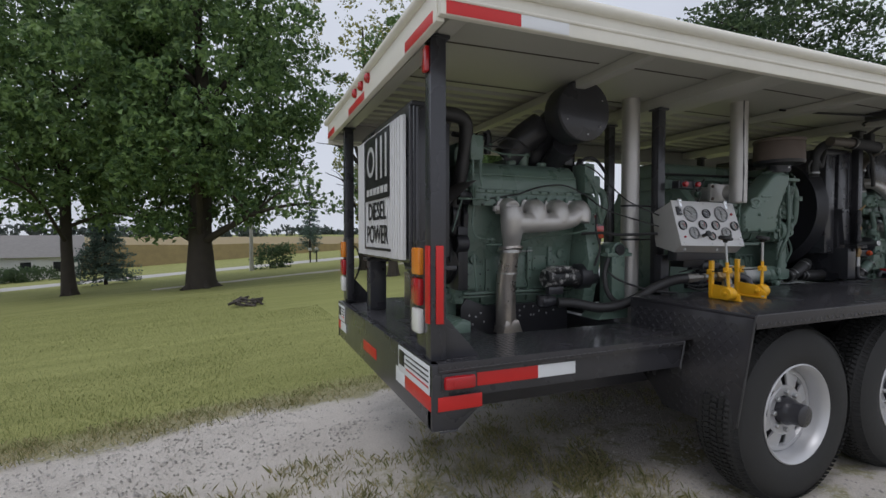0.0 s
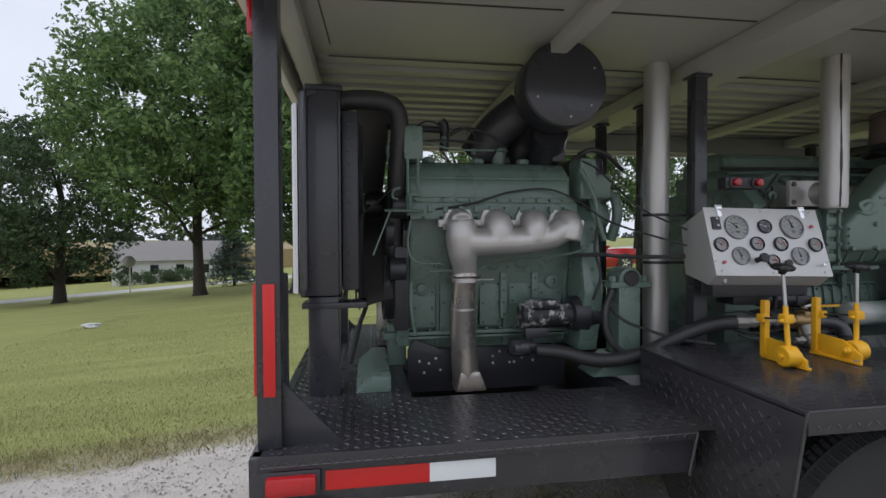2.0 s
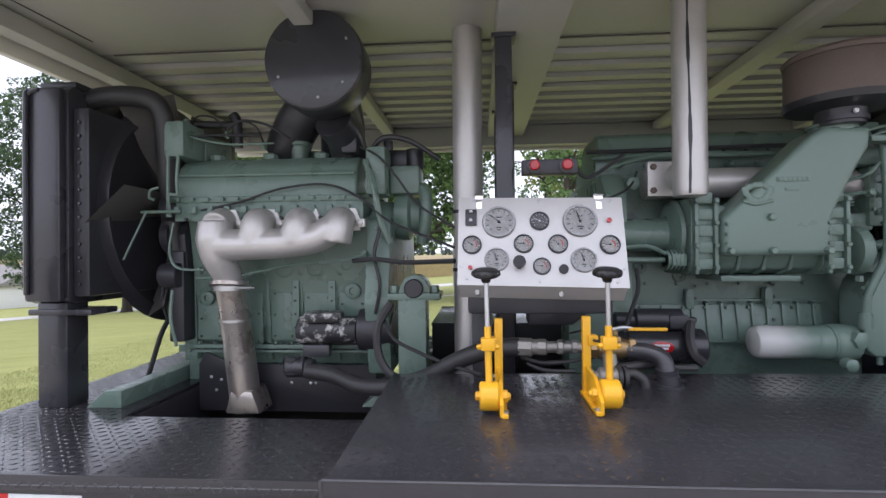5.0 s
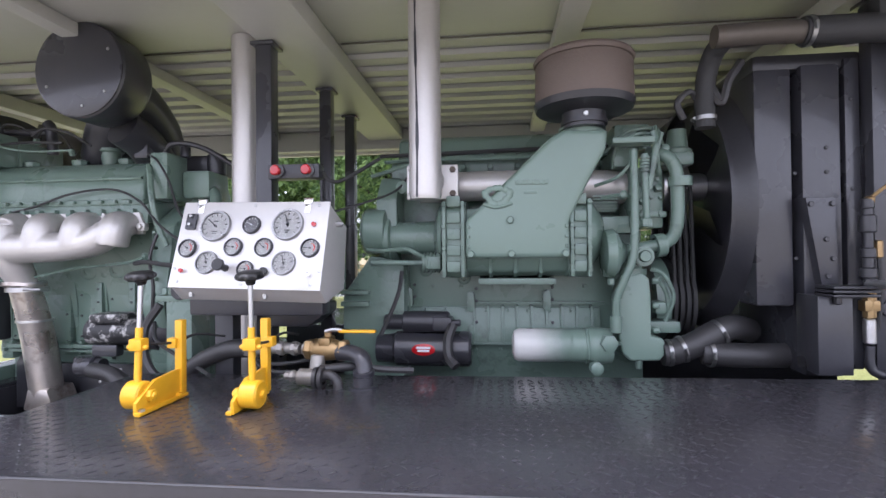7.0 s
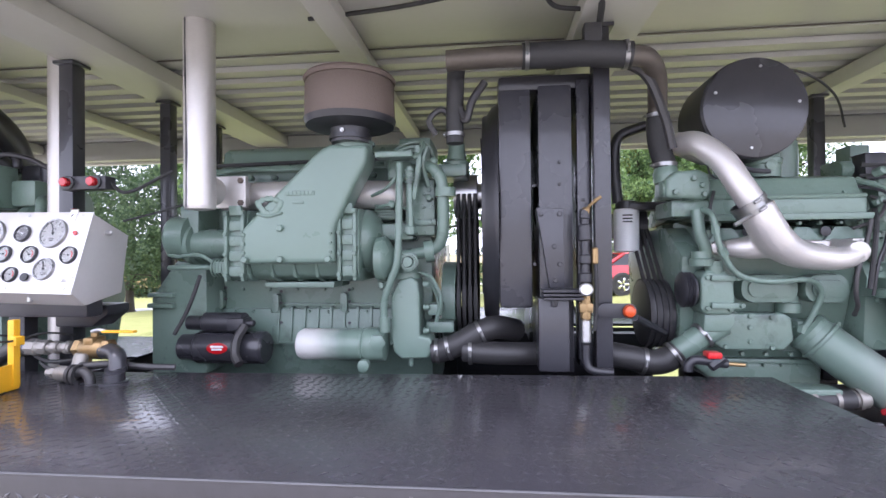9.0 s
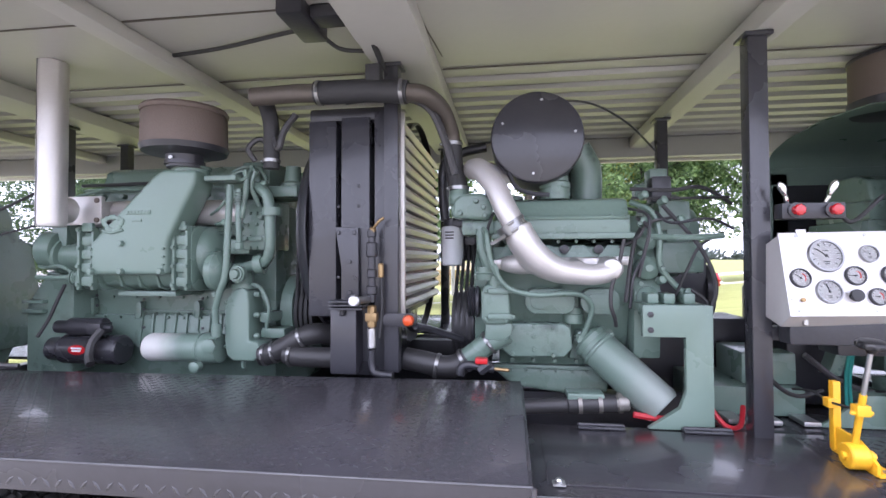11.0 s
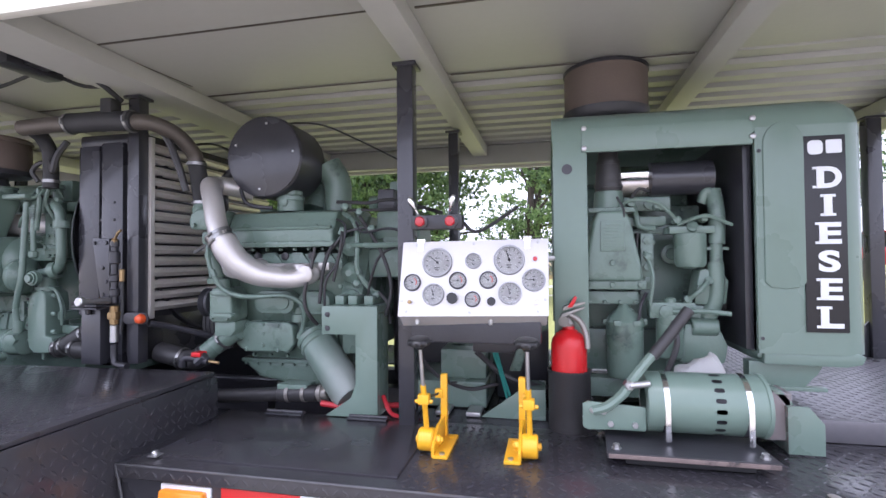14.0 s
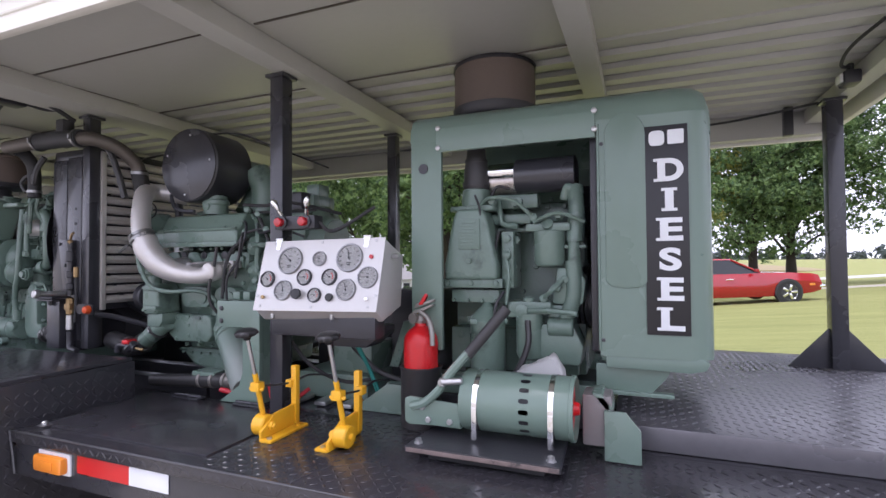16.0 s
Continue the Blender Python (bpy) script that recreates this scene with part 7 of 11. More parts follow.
# front cover, pump, pulleys
bm = B()
prism(bm, [(2.30, 0.95), (2.88, 0.95), (2.92, 1.22), (2.80, 1.32), (2.42, 1.32), (2.26, 1.22)], 4.385, 4.47, 'x', 0.012)
part("front_cover", bm, GREEN, eC)
bm = B()
prism(bm, [(4.415, 1.055), (4.43, 1.04), (4.50, 1.04), (4.515, 1.06), (4.51, 1.15), (4.49, 1.175), (4.43, 1.175), (4.415, 1.15)], 2.19, 2.30, 'y', 0.012, seg=3)
box(bm, 4.44, 4.53, 2.175, 2.20, 1.06, 1.078, 0.004)
box(bm, 4.44, 4.52, 2.175, 2.20, 1.145, 1.163, 0.004)
tube(bm, [(4.465, 2.215, 1.165), (4.46, 2.215, 1.205)], 0.026, 14, straight=True)
prism(bm, [(4.425, 0.985), (4.50, 0.985), (4.52, 1.01), (4.52, 1.045), (4.43, 1.045)], 2.205, 2.30, 'y', 0.01)
pump = part("raw_water_pump", bm, GREEN, eC)
bolts("pump_bolt", [(4.432, 2.19, 1.06), (4.498, 2.19, 1.058), (4.432, 2.19, 1.155), (4.498, 2.19, 1.157), (4.525, 2.175, 1.07), (4.515, 2.175, 1.154)], (0, -1, 0), GREEN, pump, 0.008, 0.009)
bm = B()
lathe(bm, (4.41, 2.235, 1.115), (-1, 0, 0), [(0, 0.03), (0.004, 0.052), (0.012, 0.056), (0.018, 0.046), (0.024, 0.056), (0.030, 0.046), (0.036, 0.057), (0.042, 0.05), (0.044, 0.02)], 28)
part("idler_pulley", bm, BLACK_SATIN, eC)
bm = B()
lathe(bm, (4.385, 2.42, 1.02), (-1, 0, 0), [(0, 0.06), (0.004, 0.115), (0.085, 0.115), (0.088, 0.09)], 32)
part("crank_pulley", bm, BLACK_SATIN, eC)
for k in range(4):
    bm = B()
    ringband(bm, (4.372 - 0.02 * k, 2.42, 1.02), (-1, 0, 0), 0.09, 0.120, 0.012, 32)
    tube(bm, [(4.366 - 0.02 * k, 2.31, 1.03), (4.366 - 0.02 * k, 2.56, 1.32)], 0.007, 6, straight=True)
    part("drive_belt", bm, RUBBER, eC)
bm = B()
lathe(bm, (4.38, 2.64, 1.34), (-1, 0, 0), [(0, 0.04), (0.01, 0.085), (0.07, 0.085), (0.08, 0.05), (0.13, 0.05)], 28)
part("fan_pulley", bm, BLACK_SATIN, eC)
# thermostat housing and pipe runs
bm = B()
prism(bm, [(4.318, 1.405), (4.44, 1.395), (4.455, 1.42), (4.45, 1.475), (4.42, 1.49), (4.35, 1.488), (4.32, 1.465)], 2.20, 2.32, 'y', 0.014, seg=3)
box(bm, 4.345, 4.47, 2.235, 2.40, 1.345, 1.40, 0.012)
lathe(bm, (4.337, 2.255, 1.455), (0, 0, 1), [(0, 0.036), (0.02, 0.038), (0.03, 0.040), (0.04, 0.036), (0.06, 0.032)], 20)
lathe(bm, (4.325, 2.235, 1.435), (-1, 0, 0), [(-0.01, 0.026), (0.012, 0.026), (0.016, 0.018)], 14)
thC = part("thermostat_housing", bm, GREEN, eC)
bolts("housing_bolt", [(4.40, 2.20, 1.462), (4.425, 2.20, 1.44), (4.345, 2.20, 1.42), (4.43, 2.20, 1.412)], (0, -1, 0), GREEN, thC, 0.009, 0.012)
bm = B()
tube(bm, [(4.415, 2.215, 1.365), (4.42, 2.21, 1.30), (4.435, 2.21, 1.25), (4.445, 2.22, 1.22)], 0.018, 12, 6)
lathe(bm, (4.43, 2.22, 1.19), (0, 0, 1), [(0, 0.035), (0.02, 0.038), (0.025, 0.03), (0.045, 0.03)], 18)
part("bypass_pipe", bm, GREEN, eC)
bm = B()
tube(bm, [(4.425, 2.20, 1.365), (4.437, 2.16, 1.345), (4.445, 2.15, 1.29), (4.458, 2.15, 1.24), (4.504, 2.16, 1.169), (4.598, 2.17, 1.143), (4.731, 2.205, 1.146), (4.787, 2.24, 1.103), (4.775, 2.265, 1.03), (4.751, 2.28, 0.975)], 0.009, 10, 7)
lnC = part("oil_line", bm, GREEN, eC)
bm = B()
for p, ax in (((4.443, 2.151, 1.30), (0.1, 0, -1)), ((4.463, 2.151, 1.232), (0.5, 0, -1)), ((4.753, 2.279, 0.985), (-0.3, 0, -1))):
    lathe(bm, p, ax, [(-0.012, 0.010), (-0.012, 0.013), (0.012, 0.013), (0.012, 0.010)], 6)
part("line_union", bm, GREEN, lnC)
bm = B()
tube(bm, [(4.878, 2.16, 1.325), (4.862, 2.16, 1.25), (4.838, 2.16, 1.17), (4.836, 2.165, 1.11), (4.85, 2.18, 1.07), (4.86, 2.21, 1.04)], 0.0065, 10, 7)
part("oil_line", bm, HOSE, eC)
bm = B()
lathe(bm, (4.28, 2.52, 1.235), (0, 0, 1), [(0, 0.036), (0.006, 0.046), (0.155, 0.046), (0.162, 0.04)], 22)
fC = part("fuel_filter", bm, TAPE_WHITE, eC, "white spin-on filter with small print")
bm = B()
for k in range(3):
    box(bm, 4.255, 4.29, 2.472, 2.4745, 1.345 + 0.012 * k, 1.350 + 0.012 * k, 0.0005)
part("print_bar", bm, INK, fC)
bm = B()
lathe(bm, (4.28, 2.52, 1.395), (0, 0, 1), [(0, 0.04), (0.03, 0.04), (0.035, 0.02)], 16)
tube(bm, [(4.25, 2.52, 1.42), (4.24, 2.52, 1.55), (4.25, 2.52, 1.66), (4.32, 2.52, 1.70), (4.42, 2.52, 1.72)], 0.02, 10, 6)
box(bm, 4.28, 4.42, 2.48, 2.56, 1.39, 1.42, 0.008)
part("filter_head", bm, BLACK_SATIN, fC)
# slanted oil filter can
bm = B()
axis = Vector((4.995, 2.205, 0.785)) - Vector((4.80, 2.315, 0.965))
lathe(bm, (4.80, 2.315, 0.965), axis, [(0, 0.062), (0.022, 0.066), (0.026, 0.072), (0.034, 0.072), (0.038, 0.067), (0.285, 0.067), (0.30, 0.06)], 30)
flC = part("oil_filter", bm, SPRAYED_CAN, eC, "slanted oil filter canister, green with grey overspray")
bm = B()
lathe(bm, (4.803, 2.313, 0.962), -axis, [(0, 0.066), (0.016, 0.070), (0.028, 0.060), (0.036, 0.02)], 26)
box(bm, 4.745, 4.82, 2.29, 2.40, 0.955, 1.01, 0.012)
headC = part("filter_head", bm, GREEN, flC)
bolts("head_bolt", [(4.752, 2.315, 0.985), (4.775, 2.28, 1.0), (4.81, 2.275, 1.005), (4.835, 2.30, 1.0)], (-0.6, -0.3, 0.6), GREEN, headC, 0.010, 0.014)
# suction elbow towards the radiator
bm = B()
tube(bm, [(4.50, 2.25, 1.005), (4.44, 2.25, 0.970), (4.36, 2.25, 0.912)], 0.038, 18, straight=True)
part("water_inlet", bm, GREEN, eC)
bm = B()
tube(bm, [(4.365, 2.25, 0.916), (4.33, 2.25, 0.890), (4.28, 2.245, 0.882), (4.22, 2.245, 0.895), (4.14, 2.25, 0.908)], 0.040, 16, 6)
hC = part("radiator_hose", bm, HOSE, eC)
bm = B()
for p, ax in (((4.352, 2.25, 0.906), (1, 0, 0.7)), ((4.44, 2.25, 0.969), (1, 0, 0.72)), ((4.255, 2.245, 0.886), (1, 0, -0.2))):
    worm_clamp(bm, p, ax, 0.041)
part("hose_clamp", bm, CLAMP, hC)
bm = B()
tube(bm, [(4.35, 2.06, 0.882), (4.355, 2.06, 0.905), (4.38, 2.06, 0.915), (4.46, 2.06, 0.905)], 0.014, 10)
cyl(bm, (4.41, 2.06, 0.895), (4.45, 2.06, 0.925), 0.018, 8)
drC = part("drain_cock", bm, BLACK_SATIN, eC, "black drain cock with a red handle")
bm = B()
box(bm, 4.40, 4.44, 2.04, 2.08, 0.922, 0.940, 0.004)
part("handle", bm, RED, drC)
bm = B()
cyl(bm, (4.46, 2.06, 0.905), (4.51, 2.055, 0.902), 0.006, 8)
part("nozzle", bm, BRASS, drC)
# flywheel housing, bell and accessories
bm = B()
prism(bm, [(2.28, 0.92), (2.92, 0.92), (2.96, 1.15), (2.86, 1.42), (2.40, 1.42), (2.26, 1.15)], 4.93, 5.02, 'x', 0.012)
for k in range(3):
    lathe(bm, (4.975, 2.275, 1.13 + 0.10 * k), (0, -1, 0), [(0, 0.040), (0.02, 0.038), (0.03, 0.024), (0.04, 0.012)], 16)
part("flywheel_housing", bm, GREEN, eC)
bm = B()
lathe(bm, (5.02, 2.52, 1.35), (1, 0, 0), [(0, 0.12), (0.03, 0.13), (0.05, 0.16), (0.12, 0.16), (0.14, 0.12), (0.18, 0.10)], 28)
box(bm, 5.02, 5.18, 2.32, 2.50, 1.21, 1.32, 0.014)
box(bm, 5.04, 5.15, 2.36, 2.50, 1.36, 1.47, 0.014)
part("torque_housing", bm, GREEN, eC)
bm = B()
box(bm, 5.02, 5.12, 2.46, 2.62, 1.50, 1.56, 0.012)
cyl(bm, (4.98, 2.46, 1.515), (5.02, 2.46, 1.515), 0.03, 14)
box(bm, 5.05, 5.115, 2.50, 2.58, 1.54, 1.61, 0.006)
part("accessory_drive", bm, GREEN, eC)
cable("hose", [(4.93, 2.30, 1.46), (4.99, 2.26, 1.42), (5.01, 2.24, 1.34), (5.01, 2.24, 1.24), (5.06, 2.24, 1.17), (5.10, 2.24, 1.14)], 0.010, GREEN, eC)
cable("hose", [(4.90, 2.28, 1.44), (4.97, 2.22, 1.40), (4.95, 2.20, 1.28), (4.91, 2.18, 1.20), (4.90, 2.19, 1.10)], 0.005, BLACK_SATIN, eC)
cable("hose", [(4.92, 2.26, 1.50), (5.05, 2.24, 1.49), (5.15, 2.26, 1.50), (5.30, 2.4, 1.46)], 0.007, RUBBER, eC)
cable("hose", [(4.98, 2.24, 1.335), (5.10, 2.20, 1.33), (5.20, 2.22, 1.335)], 0.010, GREEN, eC)
cable("hose", [(5.02, 2.24, 1.44), (5.12, 2.20, 1.30), (5.16, 2.18, 1.18), (5.14, 2.18, 1.08)], 0.007, RUBBER, eC)
cable("control_wire", [(4.62, 2.3, 1.83), (4.80, 2.35, 1.83), (4.95, 2.42, 1.77), (5.1, 2.6, 1.70)], 0.004, RUBBER, eC)
# thin wires and small fittings round the bell housing
for pts, r, mt in ((((4.93, 2.28, 1.47), (5.0, 2.24, 1.465), (5.10, 2.22, 1.46), (5.25, 2.3, 1.47)), 0.005, RUBBER), (((4.95, 2.25, 1.36), (4.92, 2.2, 1.32), (4.90, 2.18, 1.24), (4.885, 2.18, 1.12)), 0.007, RUBBER), (((5.0, 2.25, 1.42), (5.04, 2.22, 1.38), (5.15, 2.2, 1.39), (5.24, 2.24, 1.36)), 0.005, BLACK_SATIN), (((4.94, 2.25, 1.40), (4.965, 2.2, 1.36), (4.95, 2.2, 1.28), (4.93, 2.2, 1.20)), 0.006, HOSE), (((5.10, 2.22, 1.16), (5.14, 2.2, 1.12), (5.15, 2.2, 1.05)), 0.006, RUBBER)):
    cable("wire", pts, r, mt, eC)
for p in ((4.96, 2.24, 1.475), (5.02, 2.235, 1.455), (4.955, 2.235, 1.385), (5.07, 2.225, 1.39), (5.01, 2.23, 1.19), (5.09, 2.23, 1.15)):
    bm = B()
    lathe(bm, p, (0.3, -1, 0.3), [(-0.015, 0.014), (0.012, 0.014), (0.016, 0.008)], 6)
    part("pipe_union", bm, GREEN, eC)
bolts("housing_bolt", [(4.945 + 0.07 * (k % 2), 2.235, 1.08 + 0.05 * k) for k in range(7)], (0, -1, 0), GREEN, eC, 0.009, 0.010)
bolts("cover_bolt", [(4.50 + 0.08 * i, 2.285, 1.352) for i in range(6)], (0, -1, 0), GREEN, eC, 0.007, 0.010)
bolts("pan_bolt", [(4.46 + 0.055 * i, 2.365, 0.852) for i in range(8)], (0, -1, 0), GREEN, eC, 0.006, 0.008)
bm = B()
box(bm, 4.44, 4.90, 2.36, 2.42, 0.858, 0.872, 0.003)
part("pan_rail", bm, GREEN, eC)
bm = B()
box(bm, 5.03, 5.10, 2.40, 2.48, 1.47, 1.565, 0.01)
part("air_shutdown_box", bm, BLACK_SATIN, eC)
# engine mount: a tall plate bracket
bm = B()
prism(bm, [(4.922, 1.117), (5.128, 1.117), (5.128, 0.735), (4.935, 0.735), (5.03, 0.80), (5.048, 0.85), (5.048, 1.018), (4.922, 1.018)], 2.12, 2.145, 'y', 0.003)
box(bm, 4.925, 5.125, 2.145, 2.28, 1.092, 1.117, 0.003)
box(bm, 5.103, 5.127, 2.145, 2.24, 0.736, 1.09, 0.003)
mtC = part("mount_bracket", bm, GREEN2, eC, "welded green plate bracket")
bolts("mount_bolt", [(4.945, 2.12, 1.088), (4.945, 2.12, 1.040)], (0, -1, 0), BLACK_SATIN, mtC, 0.010, 0.004)
bm = B()
for xx in (4.95, 5.0, 5.06):
    box(bm, xx, xx + 0.035, 2.17, 2.25, 1.117, 1.15, 0.006)
part("rubber_mount", bm, GREEN, mtC)
# lower cross pipe with fittings and red cable
bm = B()
tube(bm, [(4.45, 2.15, 0.752), (4.62, 2.15, 0.765), (4.70, 2.15, 0.772)], 0.026, 14, straight=True)
cyl(bm, (4.70, 2.15, 0.772), (4.86, 2.15, 0.782), 0.030, 16)
lpC = part("suction_hose", bm, HOSE, eC, "black suction hose with metal couplings")
bm = B()
for xx in (4.735, 4.80, 4.865):
    ringband(bm, (xx, 2.15, 0.774 + (xx - 4.7) * 0.06), (1, 0, 0.06), 0.025, 0.033, 0.013, 18)
cyl(bm, (4.85, 2.15, 0.782), (4.90, 2.15, 0.785), 0.027, 12)
part("coupling", bm, DULLSTEEL, lpC)
cable("red_cable", [(4.90, 2.16, 0.765), (5.0, 2.17, 0.752), (5.08, 2.18, 0.758), (5.18, 2.24, 0.75)], 0.010, WIRE_RED, eC)
cable("red_cable", [(5.13, 2.17, 0.80), (5.17, 2.15, 0.745), (5.22, 2.17, 0.74), (5.26, 2.24, 0.78)], 0.008, WIRE_RED, eC)
bm = B()
box(bm, 4.70, 4.82, 2.20, 2.28, 0.79, 0.815, 0.006)
part("label_block", bm, GREEN2, eC)

nudge(eC, {"air_cleaner"}, (0.010, -0.056, -0.010))
nudge(eC, {"oil_filler"}, (0.004, -0.075, 0.012))
nudge(eC, {"rocker_cover"}, (0, -0.06, 0.004))
nudge(eC, {"oil_cooler_cover", "cooler_body", "suction_hose", "filler_neck", "drain_cock"}, (0, 0.07, 0))

# ---- drive gear between the front engine and the enclosed unit ----
gear = thing("pump_drive_frame", (5.45, 2.5, ZC), "green pump frame with black hoses on the deck", "pump frame")
bm = B()
box(bm, 5.16, 5.48, 2.30, 2.62, 0.735, 0.83, 0.008)
box(bm, 5.30, 5.475, 2.34, 2.56, 0.83, 0.94, 0.012)
part("pump_base", bm, GREEN2, gear)
bm = B()
prism(bm, [(5.47, 0.733), (5.69, 0.733), (5.69, 0.835), (5.61, 0.835)], 2.21, 2.225, 'y', 0.002)
box(bm, 5.60, 5.69, 2.225, 2.35, 0.733, 0.835, 0.004)
part("foot_bracket", bm, GREEN2, gear)
bm = B()
box(bm, 5.50, 5.70, 2.45, 2.80, 0.735, 1.15, 0.015)
box(bm, 5.15, 5.48, 2.66, 2.90, 0.735, 1.02, 0.015)
box(bm, 5.02, 5.30, 2.62, 2.88, 0.735, 1.27, 0.02)
lathe(bm, (5.295, 2.72, 1.12), (1, 0, 0), [(0, 0.12), (0.03, 0.12), (0.035, 0.10), (0.06, 0.05)], 28)
part("dark_casing", bm, BLACK_SATIN, gear)
bm = B()
prism(bm, [(5.56, 0.87), (5.60, 0.87), (5.64, 1.0), (5.70, 1.02), (5.70, 1.05), (5.62, 1.04)], 2.32, 2.38, 'y', 0.004)
part("throttle_arm", bm, GREEN, gear)
cable("teal_wire", [(5.51, 2.12, 1.06), (5.53, 2.15, 0.98), (5.55, 2.2, 0.88), (5.58, 2.24, 0.77)], 0.005, WIRE_TEAL, gear)
cable("teal_wire", [(5.505, 2.12, 1.06), (5.52, 2.15, 0.98), (5.54, 2.2, 0.89), (5.565, 2.24, 0.77)], 0.005, WIRE_TEAL, gear)
cable("hose", [(5.25, 2.14, 0.98), (5.32, 2.18, 0.88), (5.42, 2.24, 0.82), (5.52, 2.28, 0.83)], 0.007, RUBBER, gear)
cable("hose", [(5.45, 2.25, 0.95), (5.55, 2.25, 0.87), (5.66, 2.28, 0.83), (5.76, 2.32, 0.81)], 0.010, HOSE, gear)
bm = B()
for k, xx in enumerate((5.20, 5.31, 5.42)):
    box(bm, xx, xx + 0.05, 2.20, 2.29, 0.735, 0.75, 0.004)
part("deck_clip", bm, STEEL, gear)

# ---- enclosed power unit with a green hood ----
uD = thing("power_unit", (6.2, 2.6, ZC), "enclosed diesel power unit in a green sheet-metal hood", "power unit")
HY = 2.18
# hood cross-section: upright sides, rounded shoulders and a crowned top


def hood_outline(grow=0.0):
    side = [(HY - grow, 1.66)]
    top = [(HY + 0.004, 1.70 + grow), (HY + 0.022, 1.735 + grow), (HY + 0.06, 1.758 + grow), (HY + 0.16, 1.782 + grow), (2.6, 1.80 + grow)]
    half = side + top
    return half + [(5.2 - y, z) for y, z in reversed(half[:-1])]


bm = B()
sec = hood_outline()
xs = [5.72, 6.53, 6.58, 6.61, 6.625]
sh = [0, 0, 0.006, 0.022, 0.055]
prev = None
for xv, d in zip(xs, sh):
    row = []
    for y, z in sec:
        yy_ = 2.6 + (y - 2.6) * (1 - d / 0.45)
        row.append(bm.verts.new((xv, yy_, z - d * 0.9)))
    if prev:
        for i in range(len(row) - 1):
            bm.faces.new((prev[i], row[i], row[i + 1], prev[i + 1]))
    prev = row
bmesh.ops.recalc_face_normals(bm, faces=bm.faces[:])
bmesh.ops.solidify(bm, geom=bm.faces[:], thickness=0.004)
hood = part("hood_top", bm, GREEN2, uD, "rounded green hood top", angle=60)
bm = B()
box(bm, 5.722, 5.832, HY, HY + 0.018, 0.97, 1.662, 0.004)
part("hood_post", bm, GREEN2, uD)
bm = B()
box(bm, 5.815, 6.32, HY - 0.004, HY + 0.014, 1.622, 1.70, 0.004)
rail = part("hood_rail", bm, GREEN2, uD)
bolts("hood_bolt", [(5.823, HY - 0.004, 1.70), (5.823, HY - 0.004, 1.635), (6.318, HY - 0.006, 1.70), (6.318, HY - 0.006, 1.645)], (0, -1, 0), STEEL, rail, 0.009, 0.006)
bm = B()
lathe(bm, (5.768, HY - 0.001, 1.570), (0, -1, 0), [(0, 0.001), (0, 0.017), (0.002, 0.017), (0.002, 0.001)], 20)
part("grommet", bm, BLACK_SATIN, uD)
# right-hand shell: radiator cowl with rounded corner and raised tank bulge
bm = B()
prism(bm, [(6.326, HY), (6.56, HY), (6.597, HY + 0.010), (6.618, HY + 0.032), (6.626, HY + 0.07), (6.626, 3.02 - 0.07), (6.60, 3.01), (6.56, 3.02), (6.326, 3.02), (6.326, 3.00), (6.55, 3.00), (6.602, 2.95), (6.602, HY + 0.08), (6.55, HY + 0.02), (6.326, HY + 0.02)], 0.985, 1.672, 'z', 0.0)
box(bm, 6.326, 6.60, HY + 0.02, 3.0, 0.966, 0.99, 0.01)
prism(bm, [(6.34, 0.99), (6.59, 0.99), (6.61, 0.98), (6.60, 0.957), (6.56, 0.948), (6.34, 0.952)], HY + 0.004, 2.99, 'y', 0.006)
cowl = part("radiator_cowl", bm, GREEN2, uD, "smooth green radiator cowl")
bm = B()
prism(bm, [(6.345 + 0.055 * 1 - 0.055 * math.cos(radians(i * 15)), 1.62 + 0.065 * math.sin(radians(i * 15))) for i in range(13)] + [(6.455, 1.20), (6.445, 1.185), (6.40, 1.18), (6.36, 1.185), (6.345, 1.20)], HY - 0.006, HY + 0.002, 'y', 0.004)
part("tank_bulge", bm, GREEN2, cowl)
bm = B()
tube(bm, [(6.326, HY - 0.001, 1.0), (6.326, HY - 0.001, 1.66)], 0.004, 6, straight=True)
part("cowl_seam", bm, GREEN2, cowl)
bolts("cowl_screw", [(6.336, HY, 1.60), (6.436, HY, 1.60), (6.335, HY, 1.03)], (0, -1, 0), BLACK_SATIN, cowl, 0.006, 0.003)
bm = B()
box(bm, 6.452, 6.563, HY - 0.005, HY, 1.052, 1.636, 0.001)
plate = part("name_plate", bm, INK, cowl, "tall black name plate with white lettering")


def on_plate(x, z):
    return Matrix.Translation((x, HY - 0.0065, z)) @ Matrix.Rotation(radians(90), 4, 'X')


PLATE_D, PLATE_L = 1.511, 1.097


def fitted(ob, w, h, cx, cz):
    """Scales a letter's mesh to a width and height round a point of the plate."""
    co = [v.co for v in ob.data.vertices]
    x0, x1 = min(c.x for c in co), max(c.x for c in co)
    z0, z1 = min(c.z for c in co), max(c.z for c in co)
    for v in ob.data.vertices:
        v.co.x = cx + ((v.co.x - x0) / (x1 - x0) - 0.5) * w
        v.co.z = cz + ((v.co.z - z0) / (z1 - z0) - 0.5) * h


